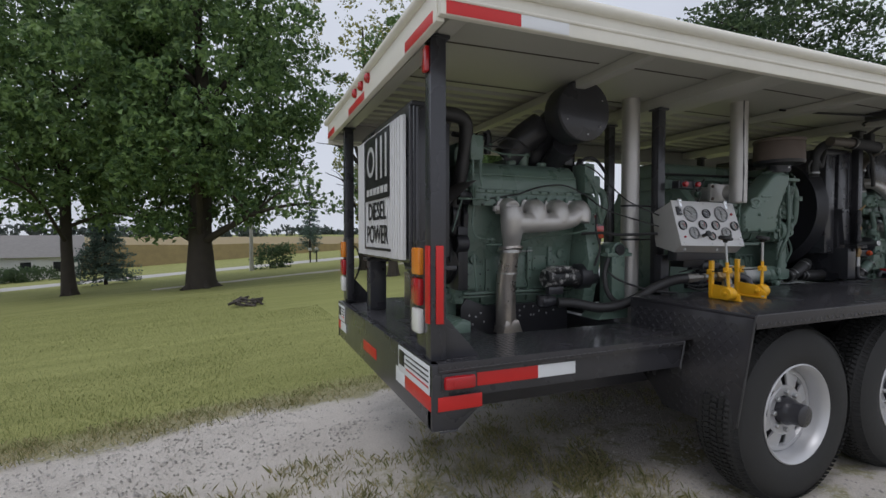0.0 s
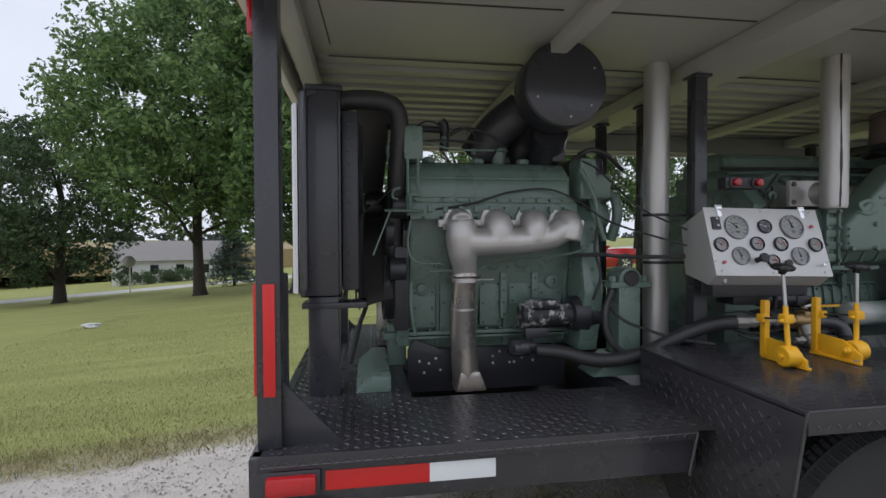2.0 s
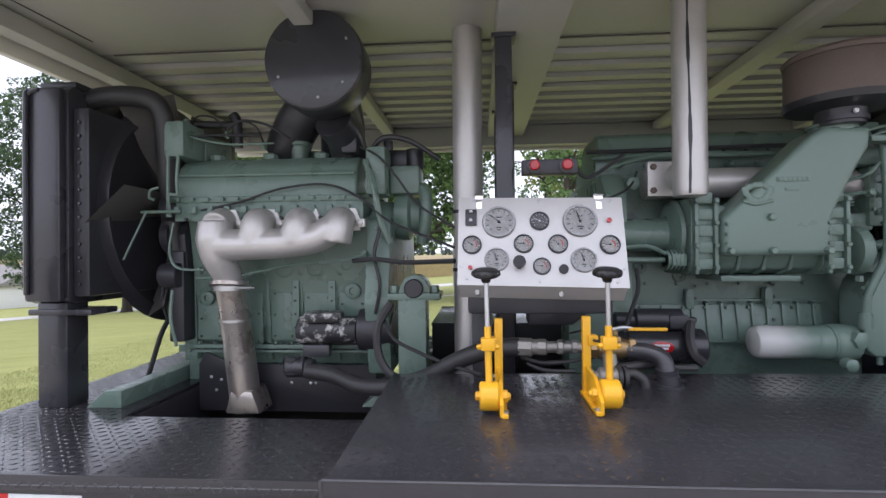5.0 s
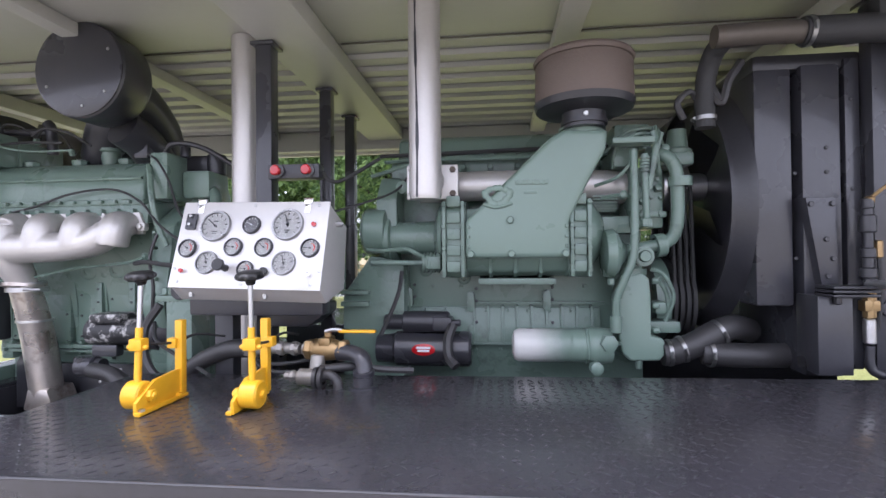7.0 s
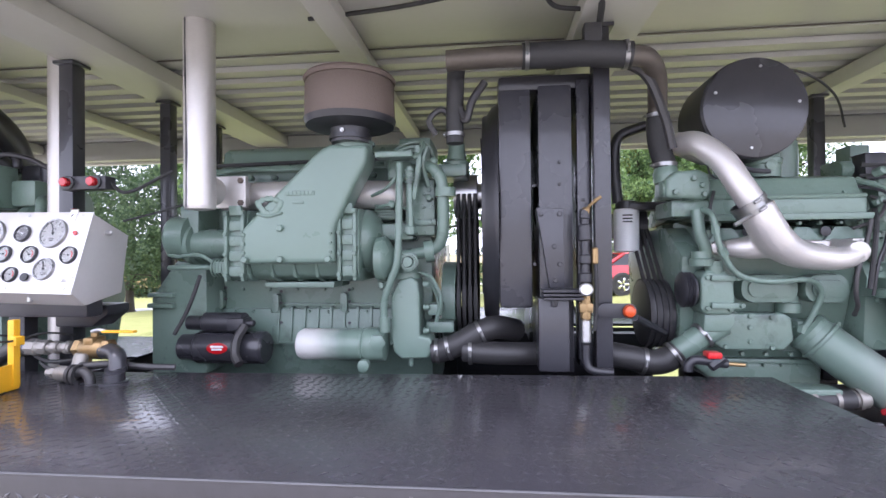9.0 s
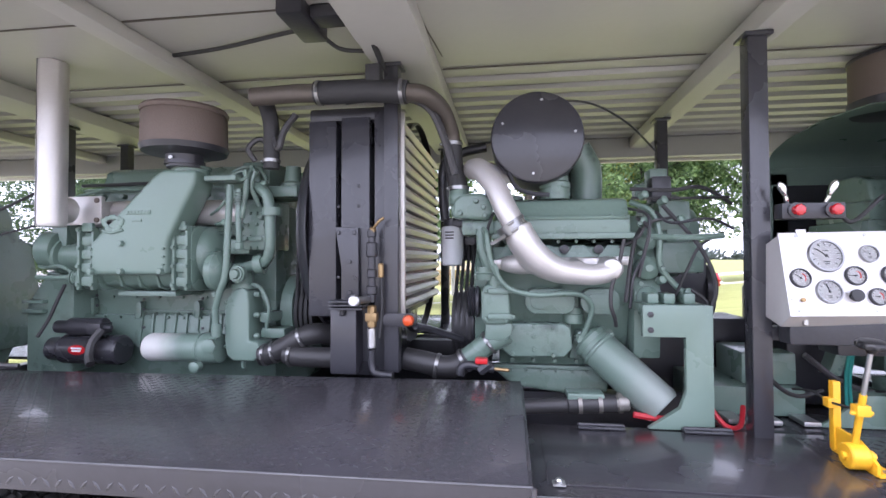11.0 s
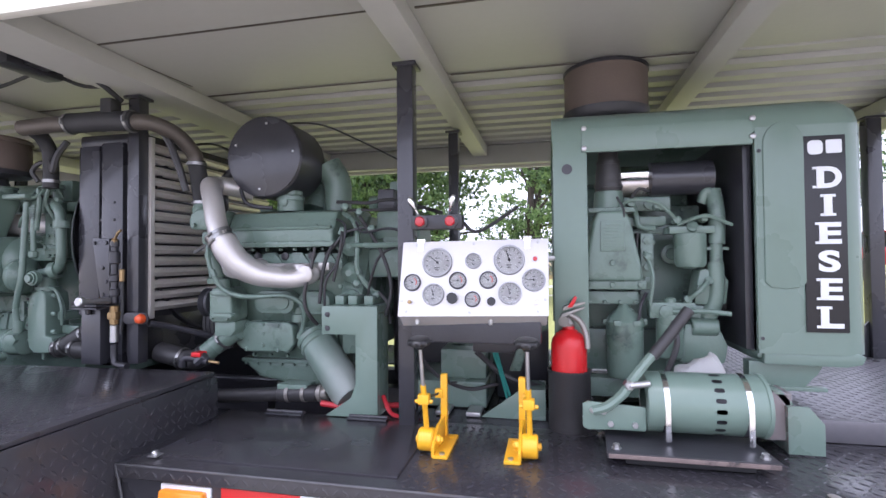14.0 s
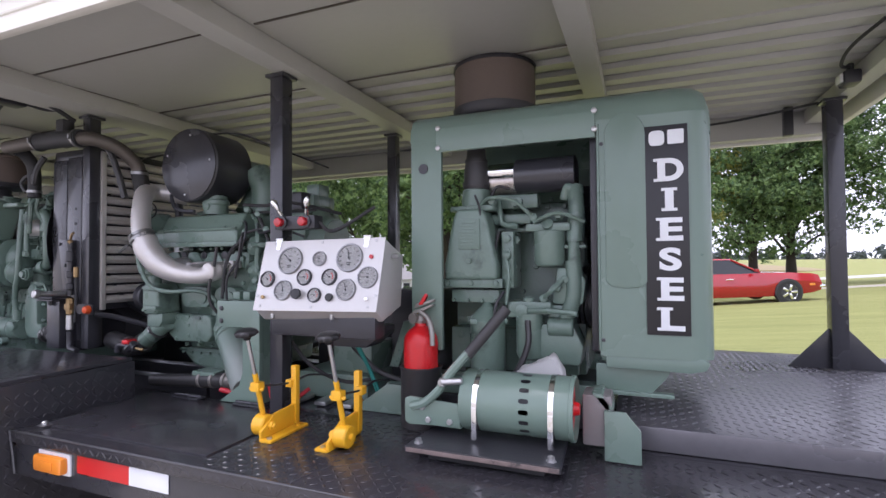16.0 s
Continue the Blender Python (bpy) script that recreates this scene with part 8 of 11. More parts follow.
for k, ch in enumerate("DIESEL"):
    zc = PLATE_D - k * (PLATE_D - PLATE_L) / 5
    w = {"D": 0.066, "I": 0.022, "E": 0.058, "S": 0.056, "L": 0.060}[ch]
    xc = 6.514 + {"D": 0.004, "E": 0.004, "L": 0.004}.get(ch, 0)
    lt = letters("letter", ch, 0.08, on_plate(6.508, zc), TAPE_WHITE, plate, thick=0.003)
    fitted(lt, w, 0.064, xc, zc)
    if ch in "DIEL":
        bm = B()
        stem = xc - w / 2 + (0.010 if ch != "I" else w / 2)
        reach = 0.020
        box(bm, stem - 0.010, stem + 0.010, HY - 0.0078, HY - 0.005, zc - 0.031, zc + 0.031, 0.0005)
        for zz in (1, -1):
            x0, x1 = stem - reach, stem + reach
            box(bm, x0, x1, HY - 0.0072, HY - 0.005, zc + zz * 0.0282 - 0.0040, zc + zz * 0.0282 + 0.0040, 0.0005)
        part("serif", bm, TAPE_WHITE, plate)
bm = B()
prism(bm, rounded(6.464, 6.504, 1.580, 1.622, 0.012), HY - 0.0066, HY - 0.005, "y", 0.0002)
part("emblem", bm, TAPE_WHITE, plate)
bm = B()
prism(bm, rounded(6.512, 6.553, 1.582, 1.622, 0.004), HY - 0.0066, HY - 0.005, 'y', 0.0002)
part("emblem", bm, TAPE_WHITE, plate)
# skid and lower frame
bm = B()
prism(bm, [(6.31, 0.955), (6.52, 0.955), (6.50, 0.92), (6.46, 0.875), (6.31, 0.875)], 2.22, 2.27, 'y', 0.004)
box(bm, 5.72, 6.32, 2.30, 2.37, 0.80, 0.865, 0.006)
box(bm, 5.72, 6.32, 2.86, 2.94, 0.80, 0.865, 0.006)
box(bm, 6.29, 6.52, 2.21, 2.24, 0.868, 0.880, 0.003)
part("skid_frame", bm, GREEN2, uD)
bm = B()
for xx in (5.75, 6.18):
    box(bm, xx, xx + 0.10, 2.28, 2.92, 0.732, 0.80, 0.006)
part("skid_foot", bm, BLACK_SATIN, uD)
# far posts, an added light-blocking sheet and the inner wall
bm = B()
box(bm, 5.722, 5.80, 3.0, 3.018, 0.97, 1.66, 0.004)
box(bm, 5.722, 6.33, 3.0, 3.018, 1.60, 1.68, 0.004)
part("far_post", bm, GREEN2, uD)
# unseen black sheet, added to stop light from behind and darken the interior
bm = B()
box(bm, 5.73, 6.36, 3.0, 3.012, 0.80, 1.60, 0.002)
part("added_back_blind", bm, BLACK_SATIN, uD)
bm = B()
box(bm, 6.30, 6.325, HY + 0.03, 2.98, 0.99, 1.68, 0.006)
part("radiator_core", bm, BLACK_SATIN, uD)
# engine inside
bm = B()
box(bm, 5.78, 6.26, 2.46, 2.82, 0.86, 1.40, 0.012)
part("block", bm, GREEN, uD)
bm = B()
box(bm, 5.80, 6.25, 2.48, 2.80, 1.40, 1.47, 0.010)
part("cylinder_head", bm, GREEN, uD)
bm = B()
prism(bm, [(2.50, 1.47), (2.78, 1.47), (2.76, 1.55), (2.70, 1.575), (2.58, 1.575), (2.52, 1.55)], 5.82, 6.22, 'x', 0.014, seg=3)
part("rocker_cover", bm, GREEN, uD)
bm = B()
prism(bm, [(5.822, 1.20), (6.004, 1.20), (6.004, 1.25), (5.972, 1.40), (5.956, 1.435), (5.868, 1.435), (5.852, 1.40), (5.822, 1.25)], 2.31, 2.46, 'y', 0.014, seg=3)
blD = part("blower", bm, GREEN, uD, "tapered green air inlet casting")
bm = B()
box(bm, 5.835, 5.99, 2.335, 2.47, 1.430, 1.448, 0.005)
lathe(bm, (5.912, 2.395, 1.445), (0, 0, 1), [(0, 0.052), (0.06, 0.048), (0.065, 0.04)], 24)
box(bm, 5.81, 6.02, 2.325, 2.46, 1.172, 1.203, 0.006)
box(bm, 5.83, 6.0, 2.36, 2.46, 1.12, 1.165, 0.006)
box(bm, 5.875, 5.95, 2.304, 2.316, 1.30, 1.40, 0.003)
part("inlet_flange", bm, GREEN, blD)
bm = B()
for k in range(8):
    box(bm, 5.882 + 0.007 * (k % 2), 5.942 - 0.005 * (k % 3), 2.3015, 2.305, 1.312 + 0.0105 * k, 1.318 + 0.0105 * k, 0.0008)
part("casting_print", bm, GREEN, blD)
bolts("inlet_bolt", [(5.912, 2.31, 1.262), (5.83, 2.325, 1.188), (6.0, 2.325, 1.188), (5.912, 2.325, 1.188)], (0, -1, 0), GREEN, blD, 0.010, 0.010)
bm = B()
lathe(bm, (5.912, 2.395, 1.505), (0, 0, 1), [(0, 0.040), (0.01, 0.046), (0.07, 0.042), (0.12, 0.034), (0.16, 0.03)], 22)
ringband(bm, (5.912, 2.395, 1.52), (0, 0, 1), 0.03, 0.048, 0.012, 22)
ringband(bm, (5.912, 2.395, 1.60), (0, 0, 1), 0.03, 0.040, 0.012, 22)
part("inlet_hose", bm, HOSE, blD)
bm = B()
box(bm, 6.008, 6.05, 2.36, 2.47, 1.17, 1.36, 0.008)
for k in range(4):
    lathe(bm, (6.028, 2.36, 1.20 + 0.045 * k), (0, -1, 0), [(0, 0.014), (0.012, 0.014), (0.014, 0.007)], 6)
part("end_plate", bm, GREEN, uD)
bm = B()
box(bm, 5.95, 6.10, 2.40, 2.47, 1.385, 1.42, 0.008)
box(bm, 5.96, 6.12, 2.42, 2.47, 1.44, 1.49, 0.008)
tube(bm, [(5.99, 2.40, 1.48), (6.0, 2.38, 1.42), (6.01, 2.38, 1.385), (6.06, 2.38, 1.375)], 0.009, 8)
lathe(bm, (6.05, 2.41, 1.462), (0, -1, 0), [(-0.02, 0.02), (0.01, 0.02), (0.012, 0.01)], 14)
box(bm, 5.80, 6.26, 2.43, 2.47, 1.36, 1.375, 0.004)
part("fuel_manifold", bm, GREEN, uD)
# hanging fuel filters
for fx, fz, fr, fh in ((6.165, 1.355, 0.050, 0.115), (5.955, 1.055, 0.060, 0.185), (6.098, 1.09, 0.044, 0.15)):
    bm = B()
    lathe(bm, (fx, 2.37, fz), (0, 0, -1), [(0, fr), (fh - 0.02, fr * 0.98), (fh - 0.006, fr * 0.85), (fh, fr * 0.4)], 26)
    ff_ = part("fuel_filter", bm, GREEN, uD)
    bm = B()
    if fz > 1.2:
        box(bm, fx - 0.07, fx + 0.07, 2.34, 2.44, fz, fz + 0.025, 0.006)
        lathe(bm, (fx, 2.345, fz + 0.02), (0, -1, 0.5), [(0, 0.018), (0.01, 0.018), (0.012, 0.010)], 12)
    elif fx < 6.0:
        lathe(bm, (fx, 2.37, fz - 0.004), (0, 0, 1), [(0, fr * 1.06), (0.012, fr * 1.08), (0.022, fr * 0.95), (0.045, fr * 0.6), (0.06, 0.02), (0.072, 0.012)], 26)
        for k in range(6):
            q = k * 1.047
            box(bm, fx + fr * math.cos(q) - 0.012, fx + fr * math.cos(q) + 0.012, 2.37 + fr * math.sin(q) - 0.012, 2.37 + fr * math.sin(q) + 0.012, fz - 0.002, fz + 0.016, 0.004)
    else:
        box(bm, fx - 0.065, fx + 0.075, 2.34, 2.42, fz, fz + 0.04, 0.008)
        lathe(bm, (fx, 2.36, fz + 0.03), (0, 0, 1), [(0, 0.018), (0.02, 0.018), (0.024, 0.01)], 12)
        lathe(bm, (fx, 2.37, fz - 0.15), (0, 0, -1), [(0, 0.014), (0.02, 0.014), (0.022, 0.006)], 10)
    part("filter_head", bm, GREEN, ff_)
# muffler lying across the top
bm = B()
lathe(bm, (6.045, 2.42, 1.548), (1, 0, 0), [(0, 0.04), (0.006, 0.058), (0.20, 0.058), (0.206, 0.04)], 26)
muf = part("muffler", bm, BLACK, uD, "black muffler inside the hood")
bm = B()
lathe(bm, (5.955, 2.42, 1.567), (1, 0, 0), [(0, 0.03), (0.09, 0.03)], 20)
part("muffler_neck", bm, CHROME, muf, "bright bare exhaust neck")
bm = B()
lathe(bm, (5.955, 2.44, 1.535), (1, 0, 0), [(0, 0.042), (0.10, 0.042)], 20)
part("exhaust_outlet", bm, SILVER_BROWN, muf)
bm = B()
tube(bm, [(6.245, 2.40, 1.50), (6.25, 2.38, 1.42), (6.245, 2.37, 1.32)], 0.026, 14, 5)
tube(bm, [(6.21, 2.40, 1.46), (6.225, 2.39, 1.50), (6.24, 2.39, 1.47), (6.24, 2.38, 1.40)], 0.016, 10)
cyl(bm, (6.243, 2.37, 1.25), (6.243, 2.37, 1.33), 0.020, 12)
box(bm, 6.20, 6.28, 2.36, 2.44, 1.30, 1.31, 0.003)
tube(bm, [(6.24, 2.37, 1.26), (6.24, 2.37, 1.15), (6.21, 2.38, 1.06)], 0.026, 12, 5)
box(bm, 6.16, 6.24, 2.37, 2.46, 1.02, 1.12, 0.014)
cyl(bm, (6.16, 2.36, 1.05), (6.24, 2.36, 1.05), 0.03, 14)
part("water_piping", bm, GREEN, uD)
bm = B()
lathe(bm, (6.27, 2.46, 1.12), (1, 0, 0), [(0, 0.09), (0.03, 0.09)], 28)
for k in range(3):
    ringband(bm, (6.265 - 0.016 * k, 2.46, 1.14), (1, 0, 0), 0.07, 0.10, 0.01, 26)
part("pulley", bm, BLACK_SATIN, uD)
bm = B()
box(bm, 5.78, 6.24, 2.40, 2.47, 0.87, 1.02, 0.010)
for k in range(5):
    lathe(bm, (5.82 + 0.09 * k, 2.40, 0.99), (0, -1, 0), [(0, 0.012), (0.006, 0.012), (0.008, 0.006)], 8)
part("side_cover", bm, GREEN, uD)
bm = B()
box(bm, 6.06, 6.16, 2.335, 2.35, 1.09, 1.098, 0.002)
tube(bm, [(6.10, 2.335, 1.10), (6.18, 2.31, 1.105), (6.26, 2.29, 1.10)], 0.008, 8)
part("fuel_lever", bm, GREEN, uD)
cable("hose", [(6.10, 2.33, 1.07), (6.105, 2.31, 1.0), (6.08, 2.30, 0.93), (6.05, 2.28, 0.88)], 0.010, HOSE, uD)
cable("hose", [(5.93, 2.32, 1.48), (5.95, 2.31, 1.43), (5.945, 2.33, 1.36)], 0.004, RUBBER, uD)
cable("hose", [(6.00, 2.36, 1.36), (5.99, 2.34, 1.28), (6.0, 2.35, 1.22)], 0.005, RUBBER, uD)
for pts, r, mt in ((((5.93, 2.36, 1.44), (5.98, 2.33, 1.47), (6.06, 2.33, 1.455), (6.12, 2.34, 1.40)), 0.006, GREEN), (((6.02, 2.35, 1.30), (6.04, 2.33, 1.22), (6.03, 2.33, 1.12)), 0.006, GREEN), (((6.12, 2.34, 1.385), (6.20, 2.32, 1.41), (6.28, 2.33, 1.38)), 0.006, GREEN), (((5.97, 2.36, 1.46), (6.0, 2.34, 1.505), (6.04, 2.36, 1.50)), 0.005, RUBBER), (((6.02, 2.34, 1.16), (6.0, 2.32, 1.12), (5.99, 2.32, 1.06)), 0.005, BLACK_SATIN), (((6.21, 2.34, 1.20), (6.18, 2.32, 1.17), (6.15, 2.34, 1.14)), 0.008, GREEN)):
    cable("fuel_pipe", pts, r, mt, uD)
for p in ((5.98, 2.35, 1.46), (6.06, 2.345, 1.45), (6.03, 2.345, 1.28), (6.12, 2.345, 1.40), (6.20, 2.34, 1.405), (6.19, 2.345, 1.175), (6.15, 2.345, 1.14), (6.215, 2.355, 1.20), (6.05, 2.40, 1.33), (6.04, 2.40, 1.24)):
    bm = B()
    lathe(bm, p, (0, -1, 0.2), [(-0.02, 0.014), (0.008, 0.014), (0.012, 0.007)], 6)
    part("pipe_union", bm, GREEN, uD)
bolts("head_bolt", [(5.83 + 0.06 * i, 2.478, 1.455) for i in range(7)], (0, -1, 0), GREEN, uD, 0.009, 0.014)
bolts("block_bolt", [(5.99 + 0.05 * i, 2.455, 1.06 + 0.09 * (i % 3)) for i in range(5)], (0, -1, 0), GREEN, uD, 0.010, 0.012)
bm = B()
prism(bm, [(6.17, 1.12), (6.27, 1.12), (6.28, 1.20), (6.25, 1.24), (6.19, 1.24)], 2.36, 2.46, 'y', 0.014)
prism(bm, [(6.12, 0.93), (6.26, 0.93), (6.27, 0.99), (6.24, 1.06), (6.14, 1.06)], 2.35, 2.46, 'y', 0.014)
part("water_pump", bm, GREEN, uD)
nudge(uD, {"blower", "end_plate", "fuel_manifold", "fuel_filter", "muffler", "water_piping", "fuel_lever", "hose", "fuel_pipe", "pipe_union", "water_pump"}, (0, -0.085, 0))
# air cleaner on the hood
bm = B()
lathe(bm, (5.928, 2.50, 1.785), (0, 0, 1), [(0, 0.10), (0.008, 0.150), (0.02, 0.158), (0.05, 0.160)], 44)
acD = part("air_cleaner", bm, BLACK_SATIN, uD, "round black-brown air cleaner on the hood")
bm = B()
lathe(bm, (5.928, 2.50, 1.835), (0, 0, 1), [(0, 0.154), (0.15, 0.154)], 44)
part("filter_mesh", bm, BROWN, acD)
bm = B()
lathe(bm, (5.928, 2.50, 1.985), (0, 0, 1), [(0, 0.158), (0.012, 0.158), (0.018, 0.14), (0.022, 0.02)], 44)
part("top_plate", bm, BLACK_SATIN, acD)

RUSTEDGE = material("worn_rusty_edge", (0.20, 0.155, 0.14), 0.6, 0.2, vary=0.35, scale=25, grain=90, second=(0.03, 0.03, 0.03), patches=0.05, patch_scale=18)
# ---- starter-generator on its tilting base ----
gen = thing("belt_generator", (6.1, 2.0, ZC), "green drum generator strapped to a bolted base plate", "generator")
GY, GZ, GR = 2.03, 0.868, 0.083
bm = B()
prism(bm, [(5.848, 1.865), (6.255, 1.865), (6.24, 2.16), (5.87, 2.16)], 0.758, 0.774, 'z', 0.002)
bp = part("base_plate", bm, BLACK_SATIN, gen, "black base plate with a worn rusty edge")
bm = B()
box(bm, 5.852, 6.251, 1.8625, 1.866, 0.7595, 0.7705, 0.001)
part("worn_edge", bm, RUSTEDGE, bp)
bm = B()
box(bm, 5.90, 6.21, 1.90, 2.14, ZC + 0.001, 0.757, 0.003)
part("pad", bm, RUBBER, gen)
for px_, py_ in ((5.875, 1.895), (6.228, 1.895), (5.90, 2.13), (6.21, 2.13)):
    bm = B()
    lathe(bm, (px_, py_, 0.774), (0, 0, 1), [(0, 0.013), (0.003, 0.013), (0.003, 0.009), (0.012, 0.009), (0.014, 0.005)], 6)
    part("base_bolt", bm, STEEL, bp)
bm = B()
lathe(bm, (5.966, GY, GZ), (1, 0, 0), [(0, 0.05), (0.002, GR - 0.003), (0.006, GR), (0.295, GR), (0.297, GR + 0.003), (0.306, GR + 0.003), (0.308, GR - 0.002), (0.290, GR - 0.005), (0.288, 0.01)], 44, cap=False)
drum = part("drum", bm, GREEN2, gen, "smooth green drum")
bm = B()
lathe(bm, (6.272, GY, GZ), (1, 0, 0), [(-0.012, GR - 0.006), (-0.010, GR - 0.008), (-0.008, 0.02), (0.01, 0.015)], 44)
part("end_bell", bm, RED, drum)
for k in range(9):
    q = radians(-90 - 78 + 19.5 * k)
    d = Vector((0, -math.cos(q + radians(90)) if False else math.sin(q + radians(180)), math.cos(q + radians(180))))
    d = Vector((0, -abs(math.cos(radians(-78 + 19.5 * k))), math.sin(radians(-78 + 19.5 * k))))
    bm = B()
    c = Vector((6.148, GY, GZ)) + d * (GR - 0.002)
    tan = Vector((0, -d.z, d.y))
    t = bmesh.new()
    vv = []
    for i in range(14):
        u = 2 * math.pi * i / 14
        ox, ot = 0.013 * math.copysign(abs(math.cos(u)) ** 0.5, math.cos(u)), 0.0062 * math.copysign(abs(math.sin(u)) ** 0.6, math.sin(u))
        vv.append(t.verts.new(c + Vector((1, 0, 0)) * ox + tan * ot + d * 0.0028))
    t.faces.new(vv)
    bmesh.ops.solidify(t, geom=t.faces[:], thickness=0.003)
    merge(bm, t)
    part("vent_slot", bm, BLACK_SATIN, drum)
for sx in (6.015, 6.218):
    bm = B()
    ringband(bm, (sx - 0.007, GY, GZ), (1, 0, 0), GR, GR + 0.0022, 0.014, 44)
    box(bm, sx - 0.007, sx + 0.007, GY - GR - 0.004, GY - GR + 0.0, 0.782, GZ, 0.001)
    part("strap", bm, CHROME, gen, "bright steel strap")
bm = B()
prism(bm, [(5.795, 0.865), (5.81, 0.872), (5.965, 0.862), (5.965, 0.80), (5.81, 0.792), (5.795, 0.80)], 1.975, 1.985, 'y', 0.003)
box(bm, 5.80, 5.965, 1.985, 2.08, 0.792, 0.802, 0.003)
br = part("pivot_plate", bm, GREEN2, gen)
bolts("pivot_bolt", [(5.822, 1.975, 0.848), (5.852, 1.975, 0.846), (5.87, 1.975, 0.812), (5.935, 1.975, 0.812)], (0, -1, 0), STEEL, br, 0.009, 0.008)
bm = B()
arm = [(5.822, 1.965, 0.848), (5.862, 1.965, 0.862), (5.905, 1.965, 0.90), (5.935, 1.97, 0.945), (5.985, 1.985, 1.005)]
for off in (0.0, 0.010):
    tube(bm, [(x, y + off, z) for x, y, z in arm], 0.012, 8, 5)
part("tension_arm", bm, GREEN2, gen)
bm = B()
tube(bm, [(5.985, 1.99, 1.0), (6.03, 2.0, 1.055), (6.09, 2.02, 1.13)], 0.016, 10, 4)
part("arm_grip", bm, HOSE, gen)
bm = B()
cyl(bm, (5.915, 1.955, 0.925), (5.975, 1.97, 0.93), 0.010, 10)
cyl(bm, (5.92, 1.95, 0.925), (5.92, 1.99, 0.925), 0.014, 6)
part("arm_clamp", bm, STEEL, gen)
bm = B()
box(bm, 6.285, 6.36, 2.06, 2.15, 0.765, 0.90, 0.006)
part("drive_end", bm, TAUPE, gen)
bm = B()
prism(bm, [(6.342, 0.865), (6.395, 0.866), (6.432, 0.82), (6.432, 0.735), (6.342, 0.735)], 2.045, 2.055, 'y', 0.002)
box(bm, 6.342, 6.352, 2.055, 2.16, 0.735, 0.865, 0.002)
prism(bm, [(6.31, 0.905), (6.335, 0.905), (6.365, 0.866), (6.345, 0.862)], 2.06, 2.16, 'y', 0.002)
part("belt_guard", bm, GREEN2, gen)
bm = B()
prism(bm, [(6.075, 0.88), (6.085, 0.930), (6.115, 0.944), (6.15, 0.958), (6.185, 0.982), (6.20, 0.978), (6.225, 0.935), (6.23, 0.88)], 2.15, 2.19, 'y', 0.010)
bmesh.ops.subdivide_edges(bm, edges=bm.edges[:], cuts=1)
for v in bm.verts:
    v.co.y += 0.012 * math.sin(v.co.x * 90 + v.co.z * 60)
    v.co.z += 0.004 * math.sin(v.co.x * 140 + v.co.y * 90)
solo("white_rag", bm, LITTER, "crumpled white rag behind the drum generator", "rag")

# ---- gauge panels ----
GAUGES = ((0.253, 0.293, 0.104, 0), (0.50, 0.278, 0.060, 2), (0.742, 0.275, 0.104, 0), (0.087, 0.556, 0.060, 1), (0.40, 0.537, 0.060, 1), (0.605, 0.537, 0.060, 1), (0.908, 0.540, 0.060, 1), (0.237, 0.716, 0.075, 0), (0.505, 0.784, 0.053, 1), (0.750, 0.710, 0.077, 0))


